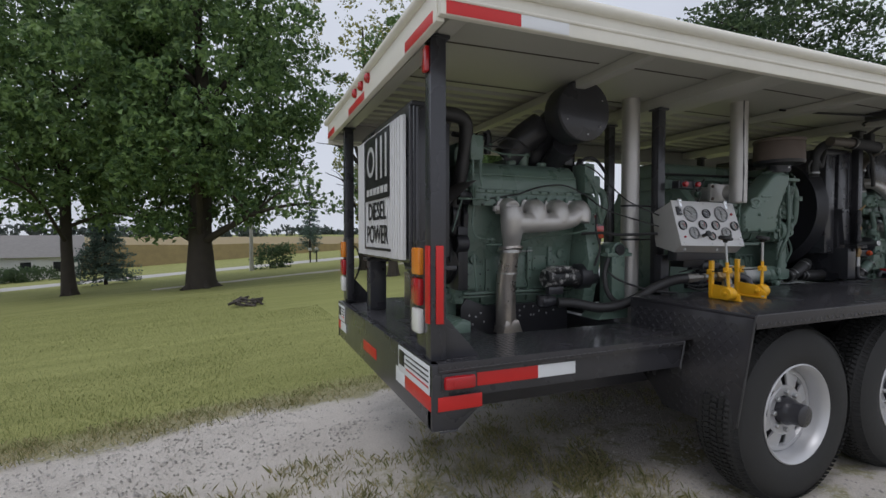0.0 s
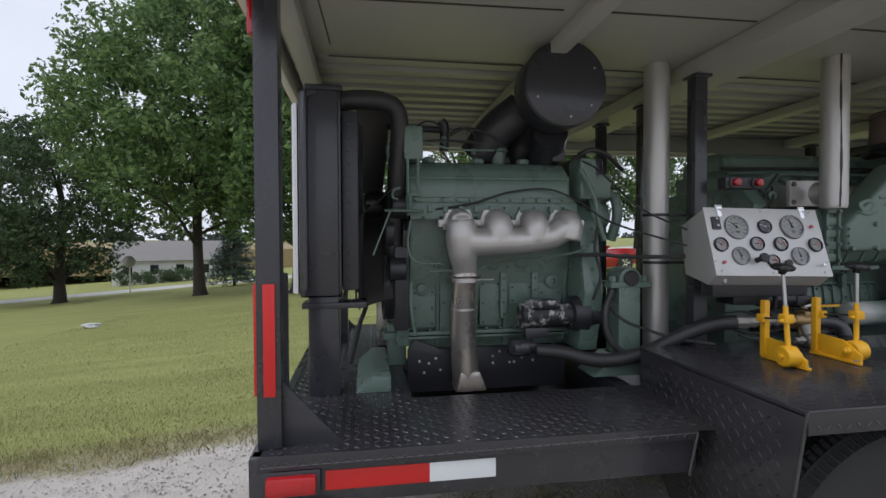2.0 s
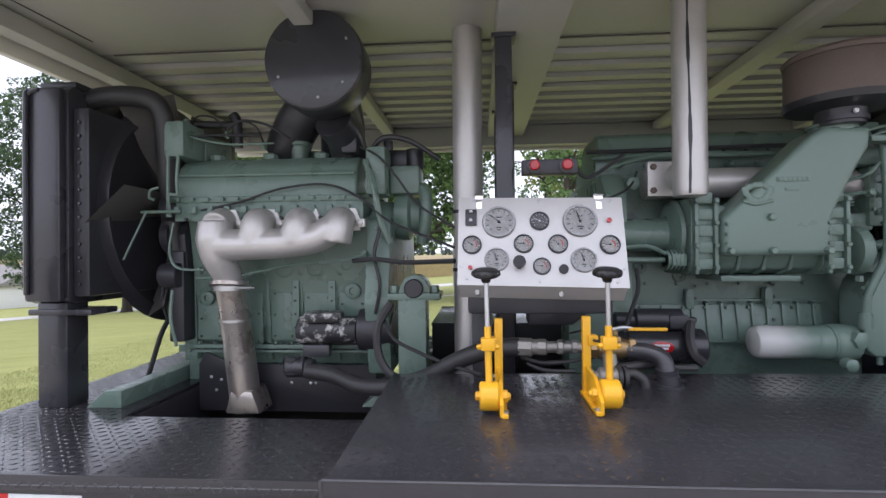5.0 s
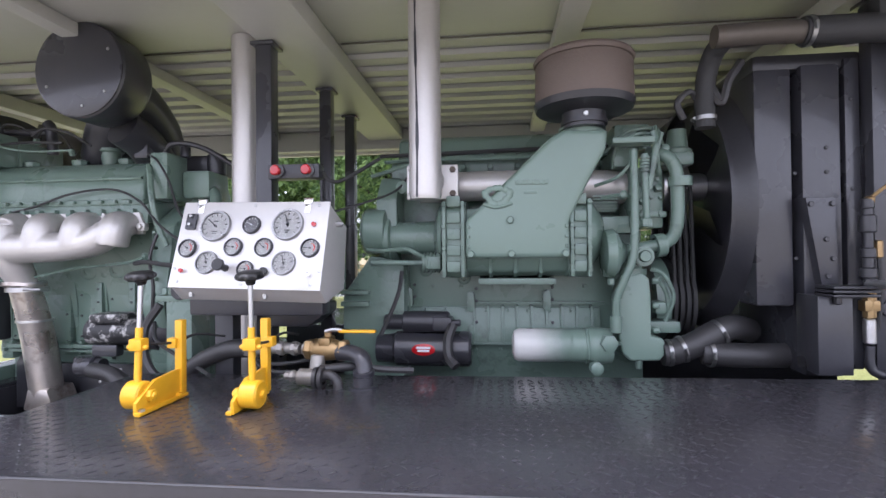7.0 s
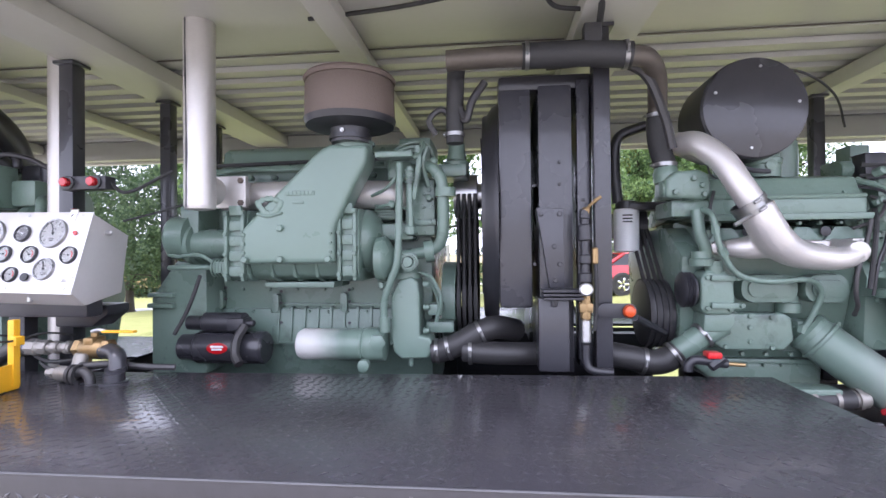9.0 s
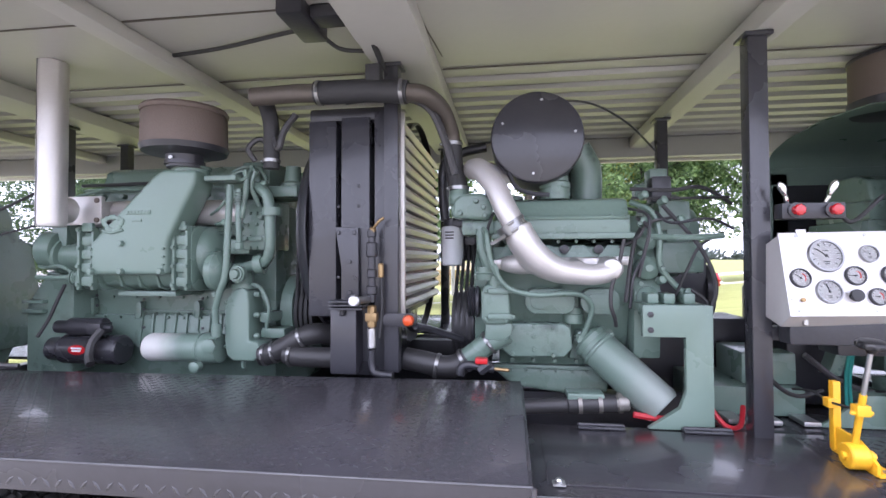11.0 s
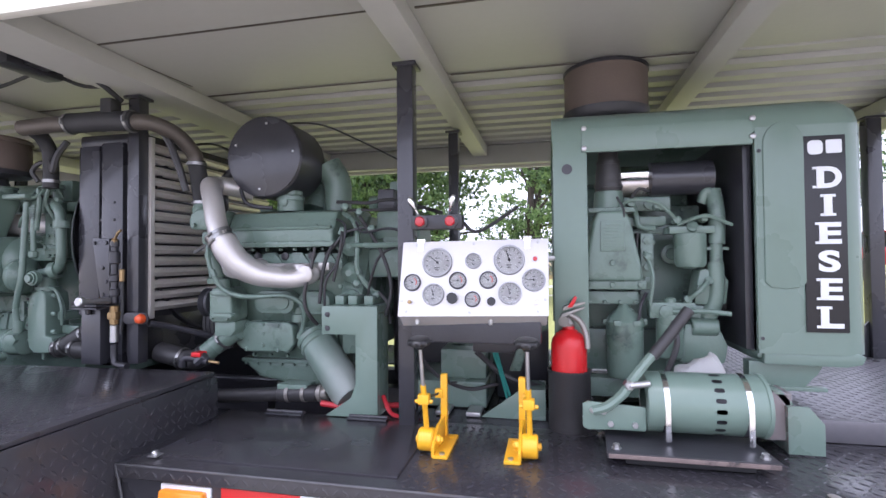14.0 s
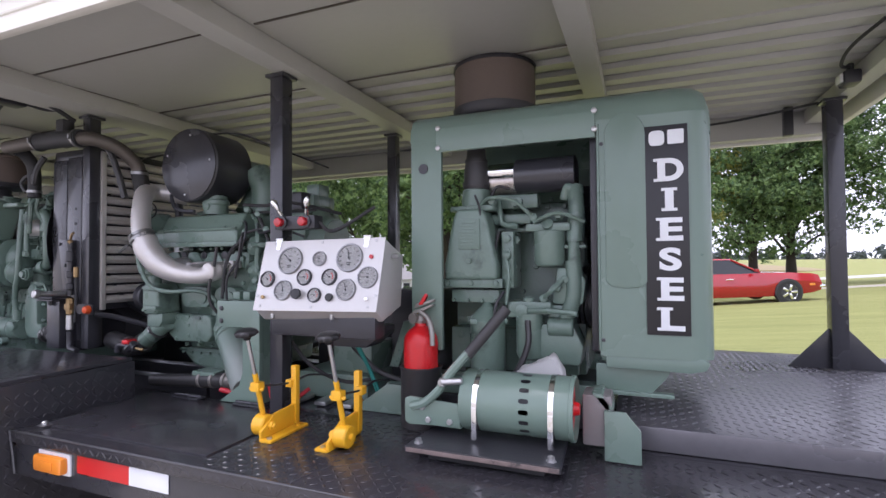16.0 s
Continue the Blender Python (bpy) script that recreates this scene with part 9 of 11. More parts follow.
def control_panel(tl, tr, bl, gauges, label, key=True):
    tl, tr, bl = Vector(tl), Vector(tr), Vector(bl)
    W, H = tr - tl, tl - bl
    w, h = W.length, H.length
    u, v = W.normalized(), H.normalized()
    nrm = u.cross(v).normalized()
    if nrm.y > 0:
        nrm = -nrm
    M = Matrix((( u.x, v.x, nrm.x, bl.x), (u.y, v.y, nrm.y, bl.y), (u.z, v.z, nrm.z, bl.z), (0, 0, 0, 1)))
    t = thing("gauge_panel", bl, label, "control panel", "gauge panels")
    b = B()
    box(b, 0, w, 0, h, -0.004, 0, 0.0015, M)
    face = part("face_plate", b, WHITE, t, "brushed pale metal face plate")
    # the wedge-shaped case behind
    b = B()
    x0, x1 = tl.x + 0.004, tr.x - 0.004
    prism(b, [(0.004, -0.005), (h - 0.004, -0.005), (h - 0.02, -0.15), (0.05, -0.18), (-0.02, -0.06)], 0.003, w - 0.003, 'x', 0.004, M)
    part("case", b, STEEL_CASE, t, "satin metal case")
    b = B()
    box(b, x0 + 0.02, x1 - 0.02, bl.y + 0.055, bl.y + 0.12, bl.z - 0.085, bl.z - 0.01, 0.01)
    part("support_bar", b, BLACK_SATIN, t)
    for gx, gy, gr, dark in gauges:
        r = gr * w
        c = M @ Vector((gx * w, (1 - gy) * h, 0))
        b = B()
        lathe(b, c, nrm, [(0, r), (0.006, r), (0.009, r * 0.95), (0.009, r * 0.86), (0.003, r * 0.84)], 32, cap=False)
        bez = part("gauge", b, BLACK_SATIN if dark else BEZEL, t, "" if dark else "large chrome-rimmed gauge")
        b = B()
        lathe(b, c, nrm, [(0, 0.0005), (0.002, r * 0.85), (0.0035, r * 0.85), (0.004, 0.0005)], 32)
        part("dial", b, DIAL_DARK if dark == 2 else DIAL, bez)
        b = B()
        ticks = 11
        for i in range(ticks):
            q = radians(225 - 27 * i)
            p0, p1 = (u * math.cos(q) + v * math.sin(q)) * r * 0.78, (u * math.cos(q) + v * math.sin(q)) * r * 0.62
            tube(b, [c + nrm * 0.0042 + p0, c + nrm * 0.0042 + p1], r * 0.022, 4, straight=True)
        part("scale_mark", b, TAPE_WHITE if dark == 2 else INK, bez)
        b = B()
        q = radians(140 + 40 * math.sin(gx * 37 + gy * 11))
        tube(b, [c + nrm * 0.0055 - (u * math.cos(q) + v * math.sin(q)) * r * 0.15, c + nrm * 0.0055 + (u * math.cos(q) + v * math.sin(q)) * r * 0.66], r * 0.03, 5, straight=True)
        lathe(b, c + nrm * 0.004, nrm, [(0, r * 0.09), (0.003, r * 0.08)], 10)
        if not dark:
            for k, (du, dv, wd) in enumerate(((0, -0.36, 0.34), (0, -0.50, 0.22), (0, 0.30, 0.30))):
                bb = B()
                p = c + nrm * 0.0045 + v * (dv * r)
                tube(bb, [p - u * (wd * r / 2), p + u * (wd * r / 2)], r * 0.028, 4, straight=True)
                part("print_bar", bb, INK, bez)
        if dark == 1:
            bb = B()
            arc = [c + nrm * 0.0042 + (u * math.cos(radians(q_)) + v * math.sin(radians(q_))) * r * 0.48 for q_ in range(-35, 75, 12)]
            tube(bb, arc, r * 0.05, 5, straight=True)
            part("red_sector", bb, TAPE_RED, bez)
        part("needle", b, TAPE_WHITE if dark == 2 else INK, bez)
        b = B()
        lathe(b, c + nrm * 0.0075, nrm, [(0, r * 0.87), (0.0006, r * 0.87)], 28)
        gl = part("glass", b, GAUGE_GLASS, bez)
        gl.visible_shadow = False

    def knob(gx, gy, r, hgt, mat, name, stem=0.0, lab=""):
        c = M @ Vector((gx * w, (1 - gy) * h, 0))
        b = B()
        lathe(b, c, nrm, [(0, r * 0.6), (hgt * 0.4 + stem, r * 0.45), (hgt * 0.5 + stem, r), (hgt + stem, r * 0.95), (hgt * 1.1 + stem, r * 0.4)], 18)
        part(name, b, mat, t, lab)

    knob(0.370, 0.775, 0.017, 0.016, GRIPBLACK, "pull_knob", 0.025 if key else 0.004)
    knob(0.630, 0.815, 0.013, 0.010, GRIPBLACK, "push_button")
    knob(0.913, 0.270, 0.007, 0.007, REDLENS, "warning_light", lab="small red warning light")
    knob(0.078, 0.815, 0.006, 0.010, BRASS if not key else REDLENS, "small_switch")
    knob(0.925, 0.84, 0.006, 0.014, CHROME, "key_switch")
    if key:
        b = B()
        box(b, 0.045 * w, 0.115 * w, 0.665 * h, 0.85 * h, 0, 0.008, 0.002, M)
        part("toggle_plate", b, BLACK_SATIN, t)
        for yy_ in (0.70, 0.80):
            b = B()
            box(b, 0.07 * w, 0.09 * w, yy_ * h, (yy_ + 0.03) * h, 0.008, 0.016, 0.002, M)
            part("toggle", b, STEEL, t)
    for gx, gy in ((0.10, 0.045), (0.50, 0.045), (0.93, 0.045), (0.02, 0.79), (0.98, 0.79), (0.49, 0.945), (0.055, 0.93), (0.935, 0.935)):
        b = B()
        lathe(b, M @ Vector((gx * w, (1 - gy) * h, 0)), nrm, [(0, 0.0045), (0.002, 0.0045), (0.003, 0.002)], 10)
        part("screw", b, STEEL, t)
    for gx in (0.13, 0.86):
        b = B()
        box(b, gx * w - 0.012, gx * w + 0.012, 0.97 * h, 1.035 * h, -0.002, 0.006, 0.002, M)
        box(b, gx * w - 0.008, gx * w + 0.008, 0.86 * h, 0.98 * h, 0, 0.004, 0.001, M)
        cyl(b, M @ Vector((gx * w - 0.014, 1.02 * h, 0.004)), M @ Vector((gx * w + 0.014, 1.02 * h, 0.004)), 0.004, 8)
        part("hinge", b, CHROME, t)
    for gx in (0.12, 0.62):
        b = B()
        p = M @ Vector((gx * w, 0, 0))
        cyl(b, (p.x, p.y + 0.03, p.z - 0.03), (p.x, p.y + 0.03, p.z - 0.005), 0.007, 8)
        part("underside_fitting", b, STEEL, t)
    b = B()
    cyl(b, (tr.x - 0.006, tr.y + 0.05, tr.z - 0.06), (tr.x + 0.02, tr.y + 0.05, tr.z - 0.06), 0.008, 8)
    part("side_stud", b, STEEL, t)
    return t


STEEL_CASE = material("panel_case_metal", (0.50, 0.485, 0.47), 0.38, 0.25, vary=0.1, scale=5)
GAUGE_GLASS = bpy.data.materials.new("gauge_glass")
GAUGE_GLASS.use_nodes = True
_n = GAUGE_GLASS.node_tree.nodes
_b = _n["Principled BSDF"]
_b.inputs["Base Color"].default_value = (1, 1, 1, 1)
_b.inputs["Roughness"].default_value = 0.03
_b.inputs["Transmission Weight"].default_value = 1.0
_b.inputs["IOR"].default_value = 1.15
pA = control_panel((2.137, 1.990, 1.381), (2.583, 1.966, 1.372), (2.134, 1.911, 1.138), GAUGES, "pale metal gauge panel with ten round dials, slanted")
GAUGES_C = tuple((0.905, 0.545, 0.077, 0) if i == 6 else (0.50, 0.278, 0.055, 0) if i == 1 else (0.087, 0.556, 0.06, 1) if i == 3 else g for i, g in enumerate(GAUGES))
pC = control_panel((5.258, 2.008, 1.332), (5.706, 2.030, 1.338), (5.256, 1.948, 1.105), GAUGES_C, "pale metal gauge panel with ten dials beside the hood", key=False)
# legs under the panels
for x0, x1, yb, zb, zt, own in ((2.20, 2.50, 2.08, 0.60, 1.08, pA), (5.31, 5.62, 2.10, ZC, 1.05, pC)):
    bm = B()
    if own is pA:
        box(bm, x0 - 0.03, x0 + 0.03, yb, yb + 0.05, zb, zt, 0.005)
        part("leg", bm, BLACK_SATIN, own)
    else:
        box(bm, 5.27, x1, yb - 0.02, yb + 0.03, zt - 0.03, zt + 0.01, 0.005)
        part("carrier_arm", bm, BLACK_SATIN, own)
    bm = B()
    prism(bm, [(x1 - 0.16, zt), (x1 + 0.03, zt), (x1 + 0.03, zt - 0.03), (x1 - 0.03, zt - 0.075), (x1 - 0.16, zt - 0.075)], yb, yb + 0.10, 'y', 0.01)
    part("junction_box", bm, BLACK_SATIN, own)


def stop_buttons(x0, x1, y, z, own_label, far=True):
    t = thing("stop_button_box", (x0, y, z), own_label, "push button", "red push buttons")
    b = B()
    box(b, x0 - 0.035, x1 + 0.035, y + 0.012, y + 0.06, z - 0.024, z + 0.022, 0.006)
    part("box", b, BLACK_SATIN, t)
    for xx in (x0, x1):
        b = B()
        lathe(b, (xx, y + 0.014, z), (0, -1, 0), [(0, 0.022), (0.010, 0.022), (0.012, 0.016)], 20)
        part("collar", b, BLACK, t)
        b = B()
        lathe(b, (xx, y + 0.004, z), (0, -1, 0), [(0, 0.015), (0.016, 0.016), (0.020, 0.013), (0.021, 0.003)], 20)
        part("button", b, REDLENS, t, "red push button")
    b = B()
    tube(b, [(x1 + 0.03, y + 0.04, z), (x1 + 0.08, y + 0.06, z - 0.03), (x1 + 0.20, y + 0.12, z + 0.05)], 0.006, 8)
    part("cable", b, RUBBER, t)
    return t


stop_buttons(2.363, 2.461, 2.10, 1.487, "black box with two red push buttons above the panel")
sb2 = stop_buttons(5.313, 5.409, 2.012, 1.396, "black box with two red buttons and bright toggles")
for xx, dx in ((5.30, -0.02), (5.40, 0.012)):
    bm = B()
    cyl(bm, (xx, 2.04, 1.418), (xx + dx * 0.5, 2.03, 1.44), 0.006, 8)
    lathe(bm, (xx + dx * 0.5, 2.03, 1.44), (dx, -0.01, 0.04), [(0, 0.004), (0.02, 0.011), (0.034, 0.010), (0.042, 0.003)], 12)
    part("toggle_lever", bm, CHROME, sb2, "bright toggle lever")


# ---- yellow control levers ----
def lever(x, y, zdeck, side, knob_at, label):
    """side 1: the plate stands to the right of the drum; -1: to its left."""
    t = thing("control_lever", (x, y, zdeck), label, "lever", "yellow control levers")
    z = zdeck + 0.037
    b = B()
    cyl(b, (x - 0.022, y, z), (x + 0.022, y, z), 0.032, 28, 0.004)
    part("drum", b, YELLOW, t)
    px = x + side * 0.026
    b = B()
    prism(b, [(y - 0.042, zdeck + 0.002), (y + 0.13, zdeck + 0.002), (y + 0.13, zdeck + 0.075), (y + 0.02, zdeck + 0.068), (y - 0.042, zdeck + 0.03)], px - 0.004, px + 0.004, 'x', 0.001)
    foot = 0.042 if zdeck < 0.8 else 0.014
    box(b, min(px, px + side * foot), max(px, px + side * foot), y - 0.045, y + 0.13, zdeck + 0.0005, zdeck + 0.009, 0.002)
    part("bracket", b, YELLOW, t)
    b = B()
    box(b, px - 0.010, px + 0.010, y + 0.108, y + 0.128, zdeck + 0.01, zdeck + 0.195, 0.003)
    box(b, px - 0.012 - side * 0.014, px + 0.012 - side * 0.014, y + 0.10, y + 0.126, zdeck + 0.125, zdeck + 0.150, 0.003)
    part("stop_post", b, YELLOW, t)
    b = B()
    lathe(b, (px + side * 0.004, y, z), (side, 0, 0), [(0, 0.014), (0.010, 0.014), (0.012, 0.009), (0.016, 0.008), (0.018, 0.004)], 6)
    lathe(b, (x - side * 0.022, y, z), (-side, 0, 0), [(0, 0.010), (0.008, 0.010), (0.010, 0.005)], 6)
    part("pivot_bolt", b, YELLOW, t)
    k = Vector(knob_at)
    base = Vector((x, y, z + 0.028))
    d = (k - base)
    b = B()
    tube(b, [base, base + d * 0.52], 0.008, 10, straight=True)
    c = base + d * 0.36
    box(b, c.x - 0.016, c.x + 0.016, c.y - 0.014, c.y + 0.014, c.z - 0.014, c.z + 0.014, 0.004)
    cyl(b, (c.x - 0.026, c.y - 0.004, c.z - 0.006), (c.x + 0.026, c.y - 0.004, c.z - 0.006), 0.006, 6)
    part("lower_rod", b, YELLOW, t)
    b = B()
    tube(b, [base + d * 0.50, k], 0.0058, 10, straight=True)
    part("upper_rod", b, STEEL, t)
    b = B()
    tube(b, [c, (px - side * 0.014, y + 0.113, zdeck + 0.138), (px - side * 0.01, y + 0.20, zdeck + 0.145), (px, y + 0.32, zdeck + 0.12)], 0.0035, 6, 4)
    part("control_wire", b, RUBBER, t)
    b = B()
    seg = 10
    t2 = bmesh.new()
    for h, rr in ((0, 0.012),):
        pass
    t2.free()
    lathe(b, k - Vector((0, 0, 0.004)), (0, -0.18, 1), [(-0.014, 0.010), (-0.004, 0.012), (0.0, 0.029), (0.012, 0.031), (0.017, 0.026), (0.019, 0.008)], 30)
    for i in range(seg):
        q = 2 * math.pi * i / seg
        lathe(b, k + Vector((0.028 * math.cos(q), 0.028 * math.sin(q), -0.002 + 0.005 * math.sin(q))), (0, -0.18, 1), [(0, 0.006), (0.010, 0.006)], 8)
    b = cast(b, 0.0022, 3)
    part("star_knob", b, GRIPBLACK, t, "black star-shaped hand knob")
    for yy_ in (y - 0.03, y + 0.10):
        b = B()
        lathe(b, (px + side * foot * 0.57, yy_, zdeck + 0.009), (0, 0, 1), [(0, 0.008), (0.005, 0.008), (0.006, 0.004)], 6)
        part("base_bolt", b, STEEL if yy_ < y else YELLOW, t)
    return t


lever(2.213, 1.698, 0.8668, 1, (2.208, 1.716, 1.174), "yellow control lever with black knob on the fender deck")
lever(2.482, 1.718, 0.8692, -1, (2.479, 1.716, 1.174), "yellow control lever with black knob on the fender deck")
lever(5.362, 1.880, ZC, 1, (5.361, 1.812, 1.052), "yellow control lever with black knob on the front deck")
lever(5.650, 1.880, ZC, -1, (5.648, 1.808, 1.056), "yellow control lever with black knob on the front deck")

# ---- fire extinguisher in a black sleeve ----
fe = thing("fire_extinguisher", (5.766, 2.15, ZC), "red fire extinguisher standing in a black tube", "fire extinguisher")
FX, FY = 5.766, 2.155
bm = B()
lathe(bm, (FX, FY, ZC), (0, 0, 1), [(0, 0.066), (0.178, 0.066), (0.184, 0.070), (0.190, 0.070), (0.190, 0.062), (0.02, 0.060)], 36, cap=False)
part("sleeve", bm, HOSE, fe, "black rubber holder tube")
bm = B()
lathe(bm, (FX, FY, ZC + 0.01), (0, 0, 1), [(0, 0.04), (0.004, 0.056), (0.255, 0.056), (0.275, 0.053), (0.292, 0.042), (0.303, 0.028), (0.309, 0.019), (0.318, 0.018)], 36)
part("cylinder", bm, RED, fe)
bm = B()
lathe(bm, (FX, FY, ZC + 0.325), (0, 0, 1), [(0, 0.017), (0.012, 0.020), (0.02, 0.016), (0.03, 0.012)], 20)
lathe(bm, (FX - 0.012, FY - 0.015, ZC + 0.345), (-0.3, -1, 0), [(-0.02, 0.010), (0, 0.012), (0.010, 0.017), (0.016, 0.017)], 20)
part("valve", bm, DULLSTEEL, fe)
bm = B()
prism(bm, [(FX - 0.03, ZC + 0.348), (FX + 0.048, ZC + 0.385), (FX + 0.05, ZC + 0.392), (FX - 0.02, ZC + 0.368)], FY - 0.014, FY + 0.006, 'y', 0.003)
prism(bm, [(FX - 0.02, ZC + 0.375), (FX + 0.052, ZC + 0.400), (FX + 0.052, ZC + 0.407), (FX - 0.015, ZC + 0.392)], FY - 0.010, FY + 0.004, 'y', 0.003)
tube(bm, [(FX + 0.005, FY - 0.012, ZC + 0.365), (FX + 0.035, FY - 0.02, ZC + 0.345), (FX + 0.052, FY - 0.03, ZC + 0.305), (FX + 0.056, FY - 0.035, ZC + 0.262)], 0.009, 10, 6)
part("handle", bm, DULLSTEEL, fe, "bright metal handle and nozzle")
bm = B()
prism(bm, [(FX - 0.004, ZC + 0.388), (FX + 0.02, ZC + 0.425), (FX + 0.028, ZC + 0.42), (FX + 0.012, ZC + 0.388)], FY - 0.012, FY + 0.002, 'y', 0.002)
part("pull_tag", bm, RED, fe)

# ---- brass air valve and hoses by the middle engine ----
hv = thing("air_valve_assembly", (2.55, 2.0, ZF), "brass ball valve with black hoses on the deck", "valve")
bm = B()
tube(bm, [(2.31, 2.03, 0.95), (2.36, 2.02, 0.952)], 0.022, 12, straight=True)
cyl(bm, (2.30, 2.03, 0.95), (2.345, 2.025, 0.95), 0.027, 8)
cyl(bm, (2.355, 2.022, 0.952), (2.385, 2.018, 0.952), 0.024, 8)
tube(bm, [(2.38, 2.018, 0.952), (2.44, 2.01, 0.955), (2.48, 2.0, 0.955)], 0.016, 10)
for xx in (2.41, 2.45, 2.485):
    cyl(bm, (xx, 2.008, 0.955), (xx + 0.02, 2.006, 0.955), 0.021, 8)
part("pipe_fitting", bm, DULLSTEEL, hv, "dull steel pipe fittings")
bm = B()
cyl(bm, (2.50, 2.0, 0.955), (2.60, 1.99, 0.955), 0.024, 12)
cyl(bm, (2.52, 2.0, 0.955), (2.55, 1.997, 0.955), 0.031, 8)
lathe(bm, (2.525, 1.993, 0.956), (1, -0.03, 0), [(0, 0.024), (0.012, 0.029), (0.036, 0.031), (0.060, 0.029), (0.074, 0.024)], 20)
box(bm, 2.545, 2.578, 1.965, 2.02, 0.965, 0.992, 0.006)
cyl(bm, (2.60, 1.99, 0.955), (2.622, 1.989, 0.955), 0.031, 6)
cyl(bm, (2.498, 2.0, 0.955), (2.52, 1.998, 0.955), 0.030, 6)
cyl(bm, (2.565, 1.99, 0.99), (2.565, 1.99, 1.012), 0.011, 10)
cyl(bm, (2.545, 1.98, 0.90), (2.545, 1.98, 0.955), 0.014, 10)
part("ball_valve", bm, BRASS, hv, "brass ball valve")
bm = B()
tube(bm, [(2.56, 1.985, 1.008), (2.585, 1.98, 1.014), (2.61, 1.98, 1.012)], 0.006, 8)
part("valve_stem", bm, STEEL, hv)
bm = B()
box(bm, 2.60, 2.705, 1.972, 1.990, 1.006, 1.014, 0.003)
part("valve_handle", bm, YELLOW, hv, "yellow valve handle")
bm = B()
tube(bm, [(2.60, 1.985, 0.950), (2.648, 1.965, 0.950), (2.680, 1.942, 0.932), (2.685, 1.925, 0.865)], 0.023, 14, 6)
lathe(bm, (2.685, 1.922, 0.869), (0, 0, 1), [(0, 0.038), (0.006, 0.038), (0.008, 0.028), (0.03, 0.028)], 20)
lathe(bm, (2.684, 1.932, 0.902), (0, -0.2, 1), [(0, 0.026), (0, 0.029), (0.012, 0.029), (0.012, 0.026)], 20)
part("elbow_pipe", bm, BLACK, hv, "glossy black pipe elbow")
bm = B()
cyl(bm, (2.505, 1.925, 0.895), (2.56, 1.92, 0.895), 0.023, 12)
cyl(bm, (2.545, 1.945, 0.89), (2.545, 1.965, 0.945), 0.020, 12)
cyl(bm, (2.465, 1.927, 0.897), (2.51, 1.925, 0.895), 0.012, 8)
cyl(bm, (2.48, 1.926, 0.897), (2.495, 1.926, 0.896), 0.017, 6)
part("strainer", bm, DULLSTEEL, hv)
bm = B()
for xx in (2.552, 2.567):
    ringband(bm, (xx, 1.92, 0.893), (1, 0, 0), 0.018, 0.030, 0.010, 18)
tube(bm, [(2.57, 1.92, 0.897), (2.595, 1.915, 0.903), (2.617, 1.91, 0.888), (2.622, 1.908, 0.862)], 0.014, 10)
tube(bm, [(2.56, 1.94, 0.912), (2.62, 1.96, 0.915), (2.68, 1.99, 0.912)], 0.012, 10)
part("hose", bm, HOSE, hv)
cable("cable", [(2.31, 2.04, 0.92), (2.37, 2.03, 0.905), (2.44, 2.02, 0.91), (2.52, 2.02, 0.925)], 0.006, RUBBER, hv)
cable("cable", [(2.33, 2.04, 0.90), (2.38, 2.02, 0.885), (2.46, 2.0, 0.888)], 0.006, RUBBER, hv)
cable("cable", [(2.68, 1.98, 0.91), (2.73, 2.0, 0.90), (2.80, 2.03, 0.892)], 0.010, HOSE, hv)
bm = B()
lathe(bm, (6.33, 1.80, ZC + 0.0025), (0, 0, 1), [(0, 0.014), (0.0015, 0.010)], 9)
solo("paint_chip", bm, DULLSTEEL, "small pale paint chip on the deck", "paint chip")
# roof details: junction box with cables, small lamp bracket
rj = thing("roof_junction_box", (3.9, 1.75, 2.0), "black junction box with cables under the canopy", "junction box")
bm = B()
box(bm, 3.865, 3.945, 1.80, 2.00, 1.952, 2.000, 0.010)
part("box", bm, BLACK_SATIN, rj)
bm = B()
box(bm, 3.945, 4.03, 1.85, 1.93, 1.962, 2.000, 0.008)
part("cover", bm, BLACK_SATIN, rj)
cable("cable", [(3.87, 1.95, 1.975), (3.75, 2.0, 1.985), (3.5, 2.08, 1.993), (3.2, 2.12, 1.993)], 0.007, RUBBER, rj)
cable("cable", [(4.03, 1.89, 1.98), (4.06, 1.92, 1.965), (4.09, 2.0, 1.945), (4.1, 2.1, 1.90)], 0.010, RUBBER, rj)
cable("cable", [(3.93, 2.0, 1.97), (3.97, 2.06, 1.955), (4.06, 2.1, 1.96), (4.12, 2.2, 1.99)], 0.007, RUBBER, rj)
wl_ = thing("work_lamp", (7.1, 2.9, 2.0), "small dark work lamp with a bright lens under the canopy end", "lamp")
bm = B()
box(bm, 7.10, 7.14, 3.50, 3.54, 1.86, 2.0, 0.005)
part("bracket", bm, BLACK_SATIN, wl_)
bm = B()
box(bm, 7.16, 7.215, 2.93, 3.01, 1.915, 1.968, 0.012)
cyl(bm, (7.19, 2.97, 1.965), (7.19, 2.97, 2.0), 0.012, 8)
part("housing", bm, BLACK_SATIN, wl_)
bm = B()
box(bm, 7.15, 7.162, 2.945, 2.995, 1.925, 1.958, 0.004)
part("lens", bm, CLEARLENS, wl_)
cable("cable", [(7.19, 2.97, 1.985), (7.14, 2.9, 1.975), (7.12, 2.75, 1.985), (7.14, 2.55, 1.99)], 0.006, RUBBER, wl_)
cable("cable", [(7.20, 3.36, 1.965), (6.9, 3.5, 1.955), (6.6, 3.55, 1.95)], 0.006, RUBBER, wl_)

